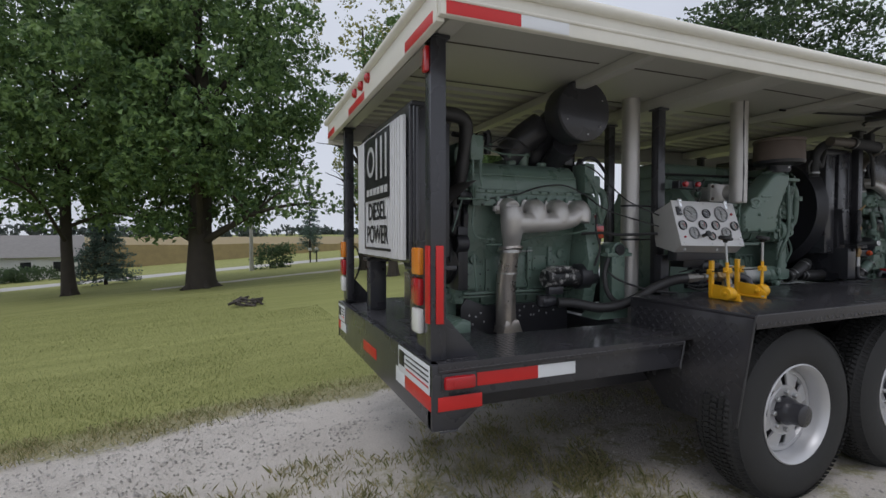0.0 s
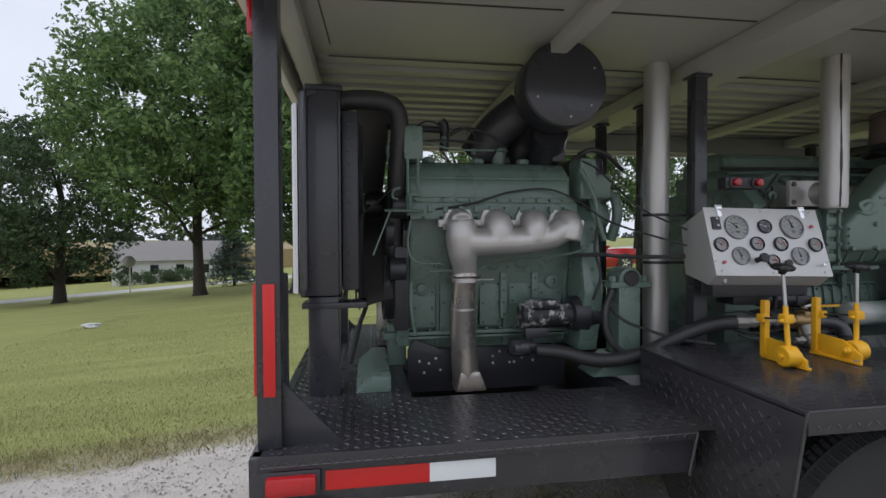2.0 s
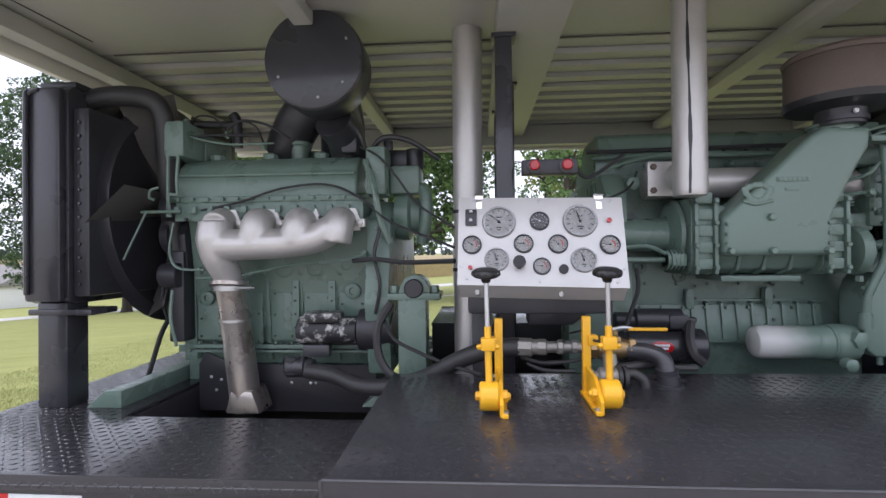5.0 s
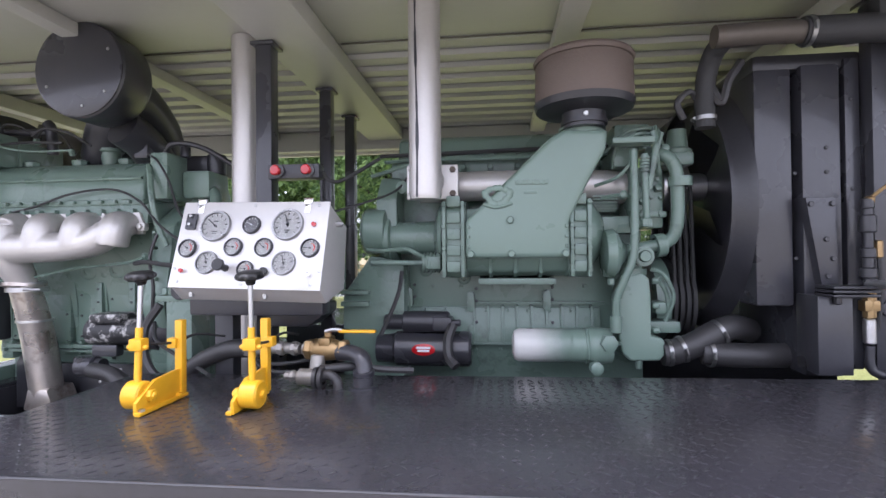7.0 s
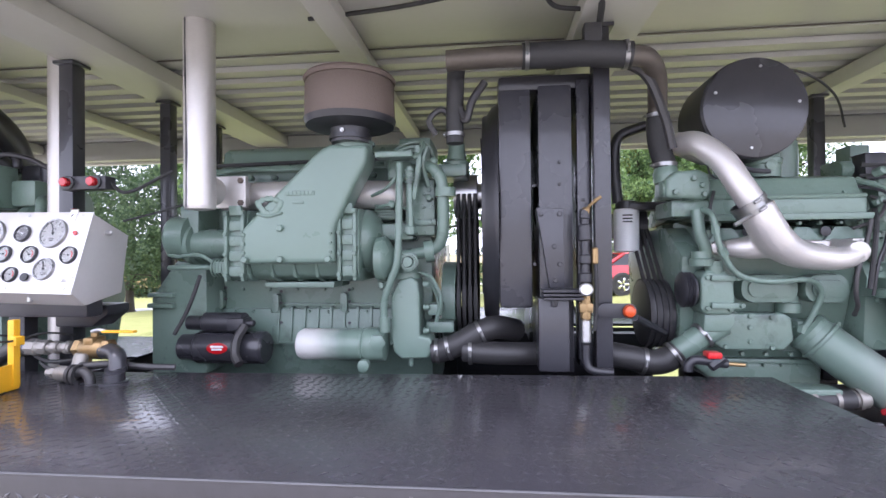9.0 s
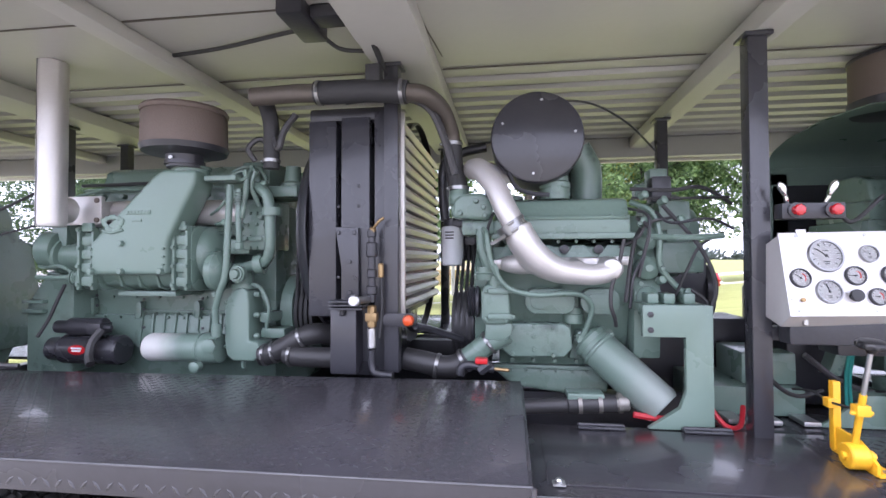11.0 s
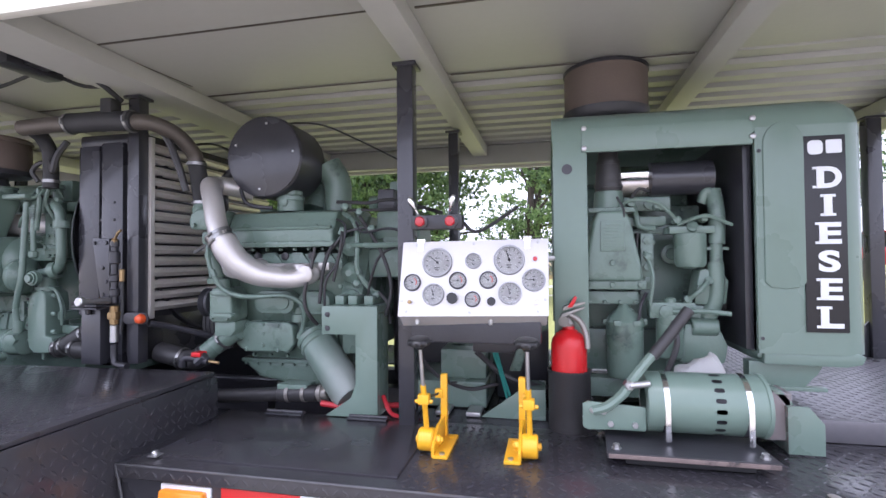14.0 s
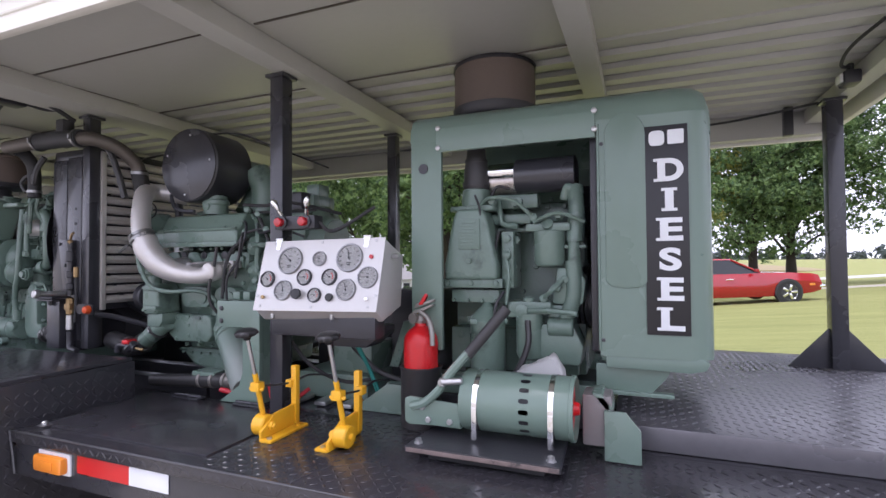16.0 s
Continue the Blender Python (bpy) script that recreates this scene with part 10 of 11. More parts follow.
# ---- small fittings: bolt rows, wires, clips and tags ----
# rear engine
bolts("flange_bolt", [(1.12 + 0.055 * i, 2.281, 1.424) for i in range(12)], (0, -1, 0), GREEN, eA, 0.0065, 0.010)
bolts("head_nut", [(1.15 + 0.07 * i, 2.276, 1.352) for i in range(9)], (0, -1, 0), BOLT_DARK, eA, 0.007, 0.008)
bolts("pan_bolt", [(1.17 + 0.052 * i, 2.372, 0.79) for i in range(12)], (0, -1, -0.3), GREEN, eA, 0.006, 0.008)
bolts("housing_bolt", [(1.843, 2.255 - 0.0 * k, 0.98 + 0.055 * k) for k in range(7)], (0, -1, 0), GREEN, eA, 0.008, 0.010)
for pts, r, mt in (
        (((1.12, 2.36, 1.70), (1.16, 2.33, 1.735), (1.22, 2.34, 1.73), (1.25, 2.38, 1.69)), 0.0035, RUBBER),
        (((1.25, 2.38, 1.69), (1.31, 2.35, 1.72), (1.37, 2.36, 1.70), (1.38, 2.40, 1.65)), 0.0035, RUBBER),
        (((1.14, 2.30, 1.66), (1.2, 2.30, 1.64), (1.3, 2.31, 1.625), (1.45, 2.33, 1.63)), 0.004, GREEN),
        (((1.78, 2.30, 1.60), (1.85, 2.26, 1.56), (1.92, 2.22, 1.48), (2.0, 2.15, 1.38), (2.12, 2.05, 1.30)), 0.004, RUBBER),
        (((1.86, 2.25, 1.32), (1.84, 2.23, 1.22), (1.86, 2.22, 1.12), (1.84, 2.24, 1.02)), 0.006, HOSE),
        (((1.10, 2.28, 1.34), (1.09, 2.27, 1.24), (1.12, 2.27, 1.18), (1.22, 2.27, 1.17)), 0.005, GREEN)):
    cable("wire", pts, r, mt, eA)
for p in ((1.25, 2.38, 1.68), (1.38, 2.40, 1.64), (1.12, 2.33, 1.715), (1.80, 2.26, 1.225), (1.20, 2.275, 1.17)):
    bm = B()
    lathe(bm, p, (0, -0.4, 1), [(-0.015, 0.011), (0.006, 0.012), (0.012, 0.007)], 6)
    part("pipe_union", bm, GREEN, eA)
# belts and pulleys seen between the radiator and the rear engine
bm = B()
lathe(bm, (1.045, 2.40, 1.30), (-1, 0, 0), [(0, 0.05), (0.004, 0.072), (0.035, 0.072), (0.04, 0.03)], 24)
part("idler_pulley", bm, BLACK_SATIN, eA)
bm = B()
cyl(bm, (1.03, 2.345, 1.40), (1.10, 2.345, 1.40), 0.05, 20)
part("alternator", bm, BLACK_SATIN, eA)
# middle engine
bolts("duct_bolt", [(2.955, 2.10, 1.215 + 0.03 * k) for k in range(4)] + [(3.252, 2.10, 1.215 + 0.03 * k) for k in range(4)], (0, -1, 0), GREEN, eB, 0.006, 0.03)
bolts("rail_bolt", [(2.70 + 0.075 * i, 2.345, 1.02) for i in range(10)], (0, -1, 0), GREEN, eB, 0.006, 0.014)
bolts("cover_bolt", [(2.72 + 0.08 * i, 2.435, 1.605) for i in range(9)], (0, -1, 0), GREEN, eB, 0.007, 0.012)
for i in range(5):
    bm = B()
    lathe(bm, (2.78 + 0.14 * i, 2.362, 1.165 - 0.03 * (i % 2)), (0, -1, 0), [(0, 0.024), (0.008, 0.024), (0.012, 0.018), (0.012, 0.010), (0.006, 0.008)], 18)
    part("core_plug", bm, GREEN, eB)
for pts, r, mt in (
        (((2.60, 2.2, 1.24), (2.66, 2.17, 1.235), (2.74, 2.16, 1.24), (2.80, 2.15, 1.215)), 0.007, GREEN),
        (((2.74, 2.25, 1.50), (2.70, 2.2, 1.44), (2.62, 2.15, 1.40), (2.5, 2.1, 1.36)), 0.004, RUBBER),
        (((3.36, 2.2, 1.44), (3.42, 2.16, 1.46), (3.46, 2.15, 1.50)), 0.006, GREEN),
        (((3.58, 2.22, 1.0), (3.60, 2.2, 1.08), (3.57, 2.2, 1.15), (3.53, 2.2, 1.17)), 0.007, GREEN)):
    cable("fuel_pipe", pts, r, mt, eB)
bm = B()
for k in range(5):
    box(bm, 3.36, 3.44, 2.236, 2.242, 1.368 + 0.010 * k, 1.373 + 0.010 * k, 0.001)
part("casting_rib", bm, GREEN, eB)
# front engine
bolts("head_nut", [(4.50 + 0.06 * i, 2.268, 1.322) for i in range(8)], (0, -1, 0), GREEN, eC, 0.007, 0.012)
bolts("block_bolt", [(4.52 + 0.075 * i, 2.335, 0.895) for i in range(5)] + [(4.80, 2.285, 0.95), (4.84, 2.285, 0.92), (4.86, 2.285, 1.0)], (0, -1, 0), GREEN, eC, 0.008, 0.010)
bolts("pump_bolt", [(4.445 + 0.055 * math.cos(q), 2.262, 1.10 + 0.055 * math.sin(q)) for q in (0.3, 1.4, 2.5, 3.6, 4.7, 5.7)], (0, -1, 0), GREEN, eC, 0.007, 0.010)
for pts, r, mt in (
        (((4.46, 2.2, 1.42), (4.44, 2.18, 1.36), (4.455, 2.17, 1.30)), 0.005, RUBBER),
        (((4.88, 2.24, 1.30), (4.93, 2.21, 1.33), (4.97, 2.22, 1.38), (5.05, 2.24, 1.40)), 0.005, HOSE),
        (((5.04, 2.24, 1.10), (5.08, 2.2, 1.22), (5.12, 2.2, 1.30), (5.2, 2.25, 1.34)), 0.005, RUBBER)):
    cable("wire", pts, r, mt, eC)
# power unit
bolts("flange_bolt", [(5.84 + 0.05 * i, 2.36, 1.128) for i in range(4)] + [(5.845 + 0.045 * i, 2.345, 1.440) for i in range(4)], (0, -1, 0), GREEN, uD, 0.007, 0.012)
bolts("rocker_bolt", [(5.90 + 0.06 * i, 2.50, 1.485) for i in range(6)], (0, -1, 0), GREEN, uD, 0.008, 0.014)
bm = B()
box(bm, 6.03, 6.13, 2.345, 2.40, 1.075, 1.125, 0.010)
lathe(bm, (6.08, 2.345, 1.10), (0, -1, 0), [(0, 0.022), (0.014, 0.022), (0.018, 0.012)], 8)
part("filter_bracket", bm, GREEN, uD)
bm = B()
lathe(bm, (6.135, 2.42, 1.29), (0, -1, 0), [(0, 0.035), (0.02, 0.035), (0.024, 0.022), (0.016, 0.018)], 18)
part("core_plug", bm, GREEN, uD)

nudge(uD, {"flange_bolt", "filter_bracket"}, (0, -0.085, 0))
nudge(eA, {"pan_bolt"}, (0, 0.075, 0))

# ---- parked vehicles ----
def car_wheel(bm_name, parent, m, r, w, rim):
    b = B()
    lathe(b, (0, 0, 0), (0, -1, 0), [(-w, r * 0.62), (-w, r * 0.94), (-w * 0.8, r), (-0.01, r), (0.005, r * 0.94), (0.0, r * 0.64), (-0.03, r * 0.6)], 36, cap=False)
    b.transform(m)
    t = part("wheel", b, TYRE, parent)
    b = B()
    lathe(b, (0, 0, 0), (0, -1, 0), [(-0.05, 0.02), (-0.05, r * 0.4), (-0.02, r * 0.60), (0.004, r * 0.66), (-0.01, r * 0.62), (-0.06, r * 0.58)], 32)
    for i in range(5):
        q = 2 * math.pi * i / 5
        prism(b, [(math.cos(q) * r * 0.12 - math.sin(q) * r * 0.09, math.sin(q) * r * 0.12 + math.cos(q) * r * 0.09), (math.cos(q) * r * 0.6 - math.sin(q) * r * 0.10, math.sin(q) * r * 0.6 + math.cos(q) * r * 0.10), (math.cos(q) * r * 0.6 + math.sin(q) * r * 0.10, math.sin(q) * r * 0.6 - math.cos(q) * r * 0.10), (math.cos(q) * r * 0.12 + math.sin(q) * r * 0.09, math.sin(q) * r * 0.12 - math.cos(q) * r * 0.09)], -0.02, 0.05, 'y', 0.004)
    b.transform(m)
    part("rim", b, rim, t)


def profile_body(bm, sections):
    """Sections (x, half-width, [heights and inset factors]) joined into one closed skin."""
    rings = []
    for x, pts in sections:
        left = [(x, -y, z) for y, z in pts]
        right = [(x, y, z) for y, z in reversed(pts)]
        rings.append([bm.verts.new(p) for p in left + right])
    k = len(rings[0])
    for a, b in zip(rings, rings[1:]):
        for i in range(k):
            bm.faces.new((a[i], b[i], b[(i + 1) % k], a[(i + 1) % k]))
    bm.faces.new(list(reversed(rings[0])))
    bm.faces.new(rings[-1])
    bmesh.ops.recalc_face_normals(bm, faces=bm.faces[:])


# red two-door coupe; its nose points along +x of its own axes
cx_, cy_ = 8.68, 17.5
car = thing("coupe_car", (cx_, cy_, land(cx_, cy_)), "glossy red two-door muscle coupe parked on the grass", "car")
CM = pose(cx_, cy_, land(cx_, cy_) + 0.02, 0, -2.0, 16)


def sec(x, wl, zl, wm, zm, wt, zt):
    return (x, [(wl, zl), (wm * 0.99, zl + 0.12), (wm, zm), (wt, zt)])


bm = B()
profile_body(bm, [sec(-2.35, 0.70, 0.42, 0.78, 0.62, 0.62, 0.84), sec(-2.25, 0.82, 0.32, 0.87, 0.62, 0.74, 0.90), sec(-1.9, 0.86, 0.26, 0.92, 0.64, 0.80, 0.92), sec(-1.3, 0.86, 0.24, 0.935, 0.68, 0.82, 0.93), sec(-0.7, 0.86, 0.22, 0.93, 0.66, 0.82, 0.90), sec(0.3, 0.86, 0.22, 0.92, 0.64, 0.82, 0.88), sec(0.9, 0.86, 0.22, 0.93, 0.66, 0.80, 0.89), sec(1.6, 0.86, 0.24, 0.93, 0.66, 0.78, 0.87), sec(2.15, 0.84, 0.30, 0.90, 0.62, 0.74, 0.83), sec(2.38, 0.78, 0.36, 0.84, 0.56, 0.70, 0.78), sec(2.45, 0.70, 0.42, 0.74, 0.54, 0.62, 0.70)])
bm.transform(CM)
body = part("body", bm, CARRED, car, angle=28)
bm = B()
profile_body(bm, [(-1.75, [(0.72, 0.90), (0.66, 0.93)]), (-1.05, [(0.78, 0.88), (0.60, 1.27)]), (-0.5, [(0.79, 0.88), (0.60, 1.31)]), (0.1, [(0.79, 0.88), (0.58, 1.29)]), (0.85, [(0.76, 0.87), (0.70, 0.90)])])
bm.transform(CM)
part("cabin_glass", bm, TINT, car, "dark tinted cabin glass", angle=30)
bm = B()
profile_body(bm, [(-1.10, [(0.62, 1.262), (0.56, 1.30)]), (-0.5, [(0.62, 1.30), (0.56, 1.345)]), (0.12, [(0.60, 1.282), (0.55, 1.32)])])
for sy in (-1, 1):
    tube(bm, [(0.10, sy * 0.60, 1.29), (0.82, sy * 0.74, 0.90)], 0.025, 8, straight=True)
    tube(bm, [(-1.05, sy * 0.62, 1.28), (-1.72, sy * 0.72, 0.92)], 0.06, 8, straight=True)
bm.transform(CM)
part("roof", bm, CARRED, car)
bm = B()
for sy in (-1, 1):
    box(bm, 2.30, 2.47, sy * 0.80 - 0.05, sy * 0.80 + 0.05, 0.44, 0.50, 0.02)
    box(bm, -0.2, 0.0, sy * 0.93 - 0.012, sy * 0.93 + 0.012, 0.72, 0.75, 0.008)
box(bm, 2.42, 2.52, -0.72, 0.72, 0.43, 0.52, 0.03)
box(bm, -2.44, -2.34, -0.74, 0.74, 0.46, 0.56, 0.03)
bm.transform(CM)
part("bumper_chrome", bm, CHROME, car)
bm = B()
box(bm, 0.55, 0.67, -1.02, -0.93, 0.93, 1.02, 0.03)
bm.transform(CM)
part("mirror", bm, CARRED, car)
bm = B()
for sy in (-1, 1):
    box(bm, 2.02, 2.16, sy * 0.905 - 0.012, sy * 0.905 + 0.012, 0.50, 0.56, 0.006)
bm.transform(CM)
part("side_lamp", bm, AMBER, car)
for wx in (-1.32, 1.45):
    bm = B()
    lathe(bm, (wx, -0.945, 0.34), (0, 1, 0), [(0, 0.365), (0.10, 0.365)], 32)
    bm.transform(CM)
    part("wheel_arch", bm, BLACK_SATIN, car)
    car_wheel("wheel", car, CM @ Matrix.Translation((wx, -0.95, 0.335)), 0.335, 0.22, CHROME)
    car_wheel("wheel", car, CM @ Matrix.Translation((wx, 0.95, 0.335)) @ Matrix.Rotation(math.pi, 4, 'Z'), 0.335, 0.22, CHROME)

tx, ty = 18.6, 23.0
truck = thing("pickup_truck", (tx, ty, land(tx, ty)), "red pickup truck parked on the lawn", "truck")
TM = pose(tx, ty, land(tx, ty) + 0.02, 0, -2.0, 14)
bm = B()
profile_body(bm, [(-2.6, [(0.90, 0.55), (0.96, 0.8), (0.94, 1.18)]), (-0.6, [(0.92, 0.50), (0.98, 0.8), (0.95, 1.18)]), (0.9, [(0.92, 0.50), (0.98, 0.8), (0.93, 1.16)]), (2.3, [(0.90, 0.50), (0.96, 0.8), (0.86, 1.10)]), (2.55, [(0.84, 0.55), (0.90, 0.8), (0.80, 1.0)])])
bm.transform(TM)
part("body", bm, CARRED, truck, angle=28)
bm = B()
profile_body(bm, [(-0.6, [(0.88, 1.17), (0.76, 1.75)]), (0.45, [(0.88, 1.17), (0.74, 1.75)]), (1.1, [(0.86, 1.15), (0.80, 1.20)])])
bm.transform(TM)
part("cabin_glass", bm, TINT, truck)
bm = B()
box(bm, -0.66, 0.5, -0.80, 0.80, 1.74, 1.80, 0.03)
box(bm, -0.66, -0.55, -0.88, -0.80, 1.16, 1.76, 0.01)
bm.transform(TM)
part("roof", bm, CARRED, truck)
bm = B()
box(bm, -2.74, -2.60, -0.95, 0.95, 0.58, 0.74, 0.03)
bm.transform(TM)
part("bumper", bm, CHROME, truck)
for wx in (-1.6, 1.7):
    bm = B()
    lathe(bm, (wx, -0.99, 0.40), (0, 1, 0), [(0, 0.44), (0.10, 0.44)], 32)
    bm.transform(TM)
    part("wheel_arch", bm, BLACK_SATIN, truck)
    car_wheel("wheel", truck, TM @ Matrix.Translation((wx, -0.99, 0.39)), 0.39, 0.24, CHROME)
    car_wheel("wheel", truck, TM @ Matrix.Translation((wx, 0.99, 0.39)) @ Matrix.Rotation(math.pi, 4, 'Z'), 0.39, 0.24, CHROME)

# ---- lawn, trees and distance ----
def leaf_mesh(name, clumps, mat, size, seed, flat=0.35, spread_r=0.5, per=26):
    """Clumps (x, y, z, radius) filled with many small bent leaves."""
    rng = np.random.RandomState(seed)
    cl = np.array(clumps, dtype=float)
    cnt = np.maximum(1, (per * np.maximum(0.5, cl[:, 3] / spread_r)).astype(int))
    rep = np.repeat(cl, cnt, axis=0)
    k = len(rep)

    def unit(v):
        return v / np.linalg.norm(v, axis=1)[:, None]

    rad = rep[:, 3:4] * rng.uniform(0.35, 1.0, (k, 1)) ** 0.6
    pos = unit(rng.normal(size=(k, 3))) * rad * np.array([1, 1, 0.75]) + rep[:, :3]
    a = unit(rng.normal(size=(k, 3)))
    b = unit(np.cross(a, rng.normal(size=(k, 3))))
    nrm = np.cross(a, b)
    s = size * rng.uniform(0.6, 1.35, (k, 1))
    w = s * rng.uniform(0.45, 0.7, (k, 1))
    quad = np.stack([pos - a * s, pos + b * w + nrm * s * flat, pos + a * s, pos - b * w + nrm * s * flat], axis=1)
    vs = quad.reshape(-1, 3).tolist()
    i = np.arange(k)[:, None] * 4
    fs = np.concatenate([i + np.array([0, 1, 2]), i + np.array([0, 2, 3])]).tolist()
    me = bpy.data.meshes.new(name)
    me.from_pydata(vs, [], fs)
    me.materials.append(mat)
    return me


def tree(x, y, height, spread_x, trunk_r, label, mat=LEAF, seed=1, low=0.22, leaf=0.13, clumps=230, lean=0.0, per=30, gap=0.0, name="tree"):
    rng = random.Random(seed)
    g = land(x, y)
    t = thing(name, (x, y, g), label, "tree")
    b = B()
    top = Vector((x + lean, y, g + height * 0.72))
    pts = [Vector((x, y, g - 0.2)), Vector((x + lean * 0.15, y, g + height * 0.2)), Vector((x + lean * 0.5 + 0.15, y + 0.1, g + height * 0.45)), top]
    tube(b, pts, trunk_r, 14, 5, radii=[trunk_r * 1.45, trunk_r * 1.02, trunk_r * 0.95, trunk_r * 0.8, trunk_r * 0.55, trunk_r * 0.2])
    for i in range(5):
        q = i * 1.256 + rng.uniform(-0.3, 0.3)
        tube(b, [(x + math.cos(q) * trunk_r * 1.9, y + math.sin(q) * trunk_r * 1.9, g - 0.1), (x + math.cos(q) * trunk_r * 1.2, y + math.sin(q) * trunk_r * 1.2, g + 0.12), (x + math.cos(q) * trunk_r * 0.6, y + math.sin(q) * trunk_r * 0.6, g + 0.8)], trunk_r * 0.35, 8, 3)
    ends = []
    for i in range(15):
        f = rng.uniform(0.22, 0.95)
        base = spline(pts, 5)[int(f * 14)]
        q = rng.uniform(0, 6.28)
        reach = spread_x * rng.uniform(0.5, 0.95) * (1.1 - 0.5 * f)
        rise = height * rng.uniform(0.08, 0.22)
        e = base + Vector((math.cos(q) * reach, math.sin(q) * reach, rise))
        m = base.lerp(e, 0.5) + Vector((rng.uniform(-.4, .4), rng.uniform(-.4, .4), rise * 0.25))
        tube(b, [base, m, e], trunk_r * 0.3, 7, 4, radii=[trunk_r * 0.38, trunk_r * 0.22, trunk_r * 0.06])
        ends += [e, m]
        for s in range(2):
            e2 = m + Vector((rng.uniform(-1, 1), rng.uniform(-1, 1), rng.uniform(0.0, 0.8))) * reach * 0.4
            tube(b, [m, m.lerp(e2, 0.5) + Vector((0, 0, 0.15)), e2], trunk_r * 0.12, 5, 3, radii=[trunk_r * 0.16, trunk_r * 0.09, trunk_r * 0.03])
            ends.append(e2)
    part("trunk", b, BARK, t)
    cl = []
    for i in range(clumps):
        while True:
            u, v, w = rng.uniform(-1, 1), rng.uniform(-1, 1), rng.uniform(-1, 1)
            rr = u * u + v * v + w * w
            if 0.12 < rr < 1 and not (gap and rng.random() < gap):
                break
        hz = g + height * (low + (1 - low) * (w * 0.5 + 0.5))
        taper = math.sqrt(max(0.05, 1 - max(0, w) ** 2)) * (0.86 + 0.28 * noise.noise(Vector((u * 2.3 + seed, v * 2.3, w * 2.3))))
        cl.append((x + lean * 0.5 + u * spread_x * taper, y + v * spread_x * taper, hz, rng.uniform(0.35, 0.95) * spread_x * 0.16))
    for e in ends:
        if e.z > g + height * low:
            cl.append((e.x, e.y, e.z, 0.14 * spread_x))
    me = leaf_mesh("crown", cl, mat, leaf, seed, per=per, spread_r=spread_x * 0.12)
    cr = new("crown", me)
    cr.parent = t
    cr.matrix_parent_inverse = PLACE[t.name].inverted()
    return t


tree(-1.55, 21.6, 15.5, 5.8, 0.42, "large green maple with a thick dark trunk on the lawn", seed=3, low=0.13, clumps=620, per=72, leaf=0.12)
tree(-6.9, 25.4, 14.5, 6.6, 0.22, "slender green maple leaning slightly on the lawn", seed=5, low=0.20, clumps=680, per=64, lean=-0.5, leaf=0.125)
tree(-15.5, 30.0, 10.5, 5.2, 0.24, "round dark green tree beside the road", LEAF_DARK, seed=9, low=0.10, clumps=380, per=44, leaf=0.12)
tree(-23.0, 34.0, 13.5, 5.5, 0.25, "round dark green tree beside the road", LEAF_DARK, seed=10, low=0.10, clumps=380, per=44, leaf=0.12)
tree(-31.0, 36.0, 19.0, 6.5, 0.25, "round dark green tree beside the road", LEAF_DARK, seed=11, low=0.10, clumps=460, per=44, leaf=0.13)
tree(5.2, 22.5, 15.5, 3.6, 0.17, "thin yellowing tree with open bare limbs", LEAF_YELLOW, seed=12, low=0.50, clumps=90, per=20, gap=0.3, leaf=0.09)
tree(5.0, 17.0, 9.5, 2.2, 0.14, "green tree beyond the trailer", seed=14, low=0.13, clumps=150, per=30, leaf=0.08)
tree(7.3, 20.5, 10.0, 2.8, 0.17, "green tree with sky showing through its crown", seed=16, low=0.13, clumps=130, per=30, leaf=0.09)
tree(8.2, 29.0, 12.0, 3.8, 0.24, "green tree with yellowing leaves", LEAF_YELLOW, seed=18, low=0.15, clumps=190, per=32, leaf=0.11)
tree(11.9, 30.0, 12.5, 4.4, 0.20, "green lawn tree behind the red car", seed=20, low=0.11, clumps=460, per=44, leaf=0.11)
tree(13.9, 31.5, 12.5, 4.4, 0.22, "green lawn tree behind the red car", seed=22, low=0.13, clumps=440, per=44, leaf=0.11)
tree(18.6, 30.0, 12.5, 4.6, 0.26, "green lawn tree behind the parked pickup", seed=24, low=0.16, clumps=420, per=44, leaf=0.11)
tree(24.0, 16.5, 14.0, 5.2, 0.30, "large dark green tree beyond the trailer's front", LEAF_DARK, seed=26, low=0.2, clumps=460, per=44, leaf=0.12)


def spruce(x, y, height, rad, label, seed, bare=0.0):
    rng = random.Random(seed)
    g = land(x, y)
    t = thing("spruce", (x, y, g), label, "tree")
    b = B()
    tube(b, [(x, y, g - 0.1), (x, y, g + height * 0.5), (x, y, g + height)], 0.1, 8, 3, radii=[0.11, 0.07, 0.01])
    cl = []
    n = int(26 * height / 4)
    for i in range(n):
        f = 0.10 + 0.88 * i / n
        for k in range(7):
            if rng.random() < bare:
                continue
            q = rng.uniform(0, 6.28)
            reach = rad * (1 - f) ** 0.8 * rng.uniform(0.7, 1.08)
            e = Vector((x + math.cos(q) * reach, y + math.sin(q) * reach, g + height * f - 0.10 * reach + rng.uniform(-.08, .08)))
            s = Vector((x, y, g + height * f))
            tube(b, [s, s.lerp(e, 0.5) + Vector((0, 0, -0.06)), e], 0.012, 4, 2)
            for u in (0.35, 0.55, 0.75, 0.95):
                p = s.lerp(e, u)
                cl.append((p.x, p.y, p.z, 0.14 + 0.10 * (1 - f)))
    part("trunk", b, BARK, t)
    cr = new("crown", leaf_mesh("crown", cl, NEEDLE, 0.075, seed, per=9, spread_r=0.18))
    cr.parent = t
    cr.matrix_parent_inverse = PLACE[t.name].inverted()


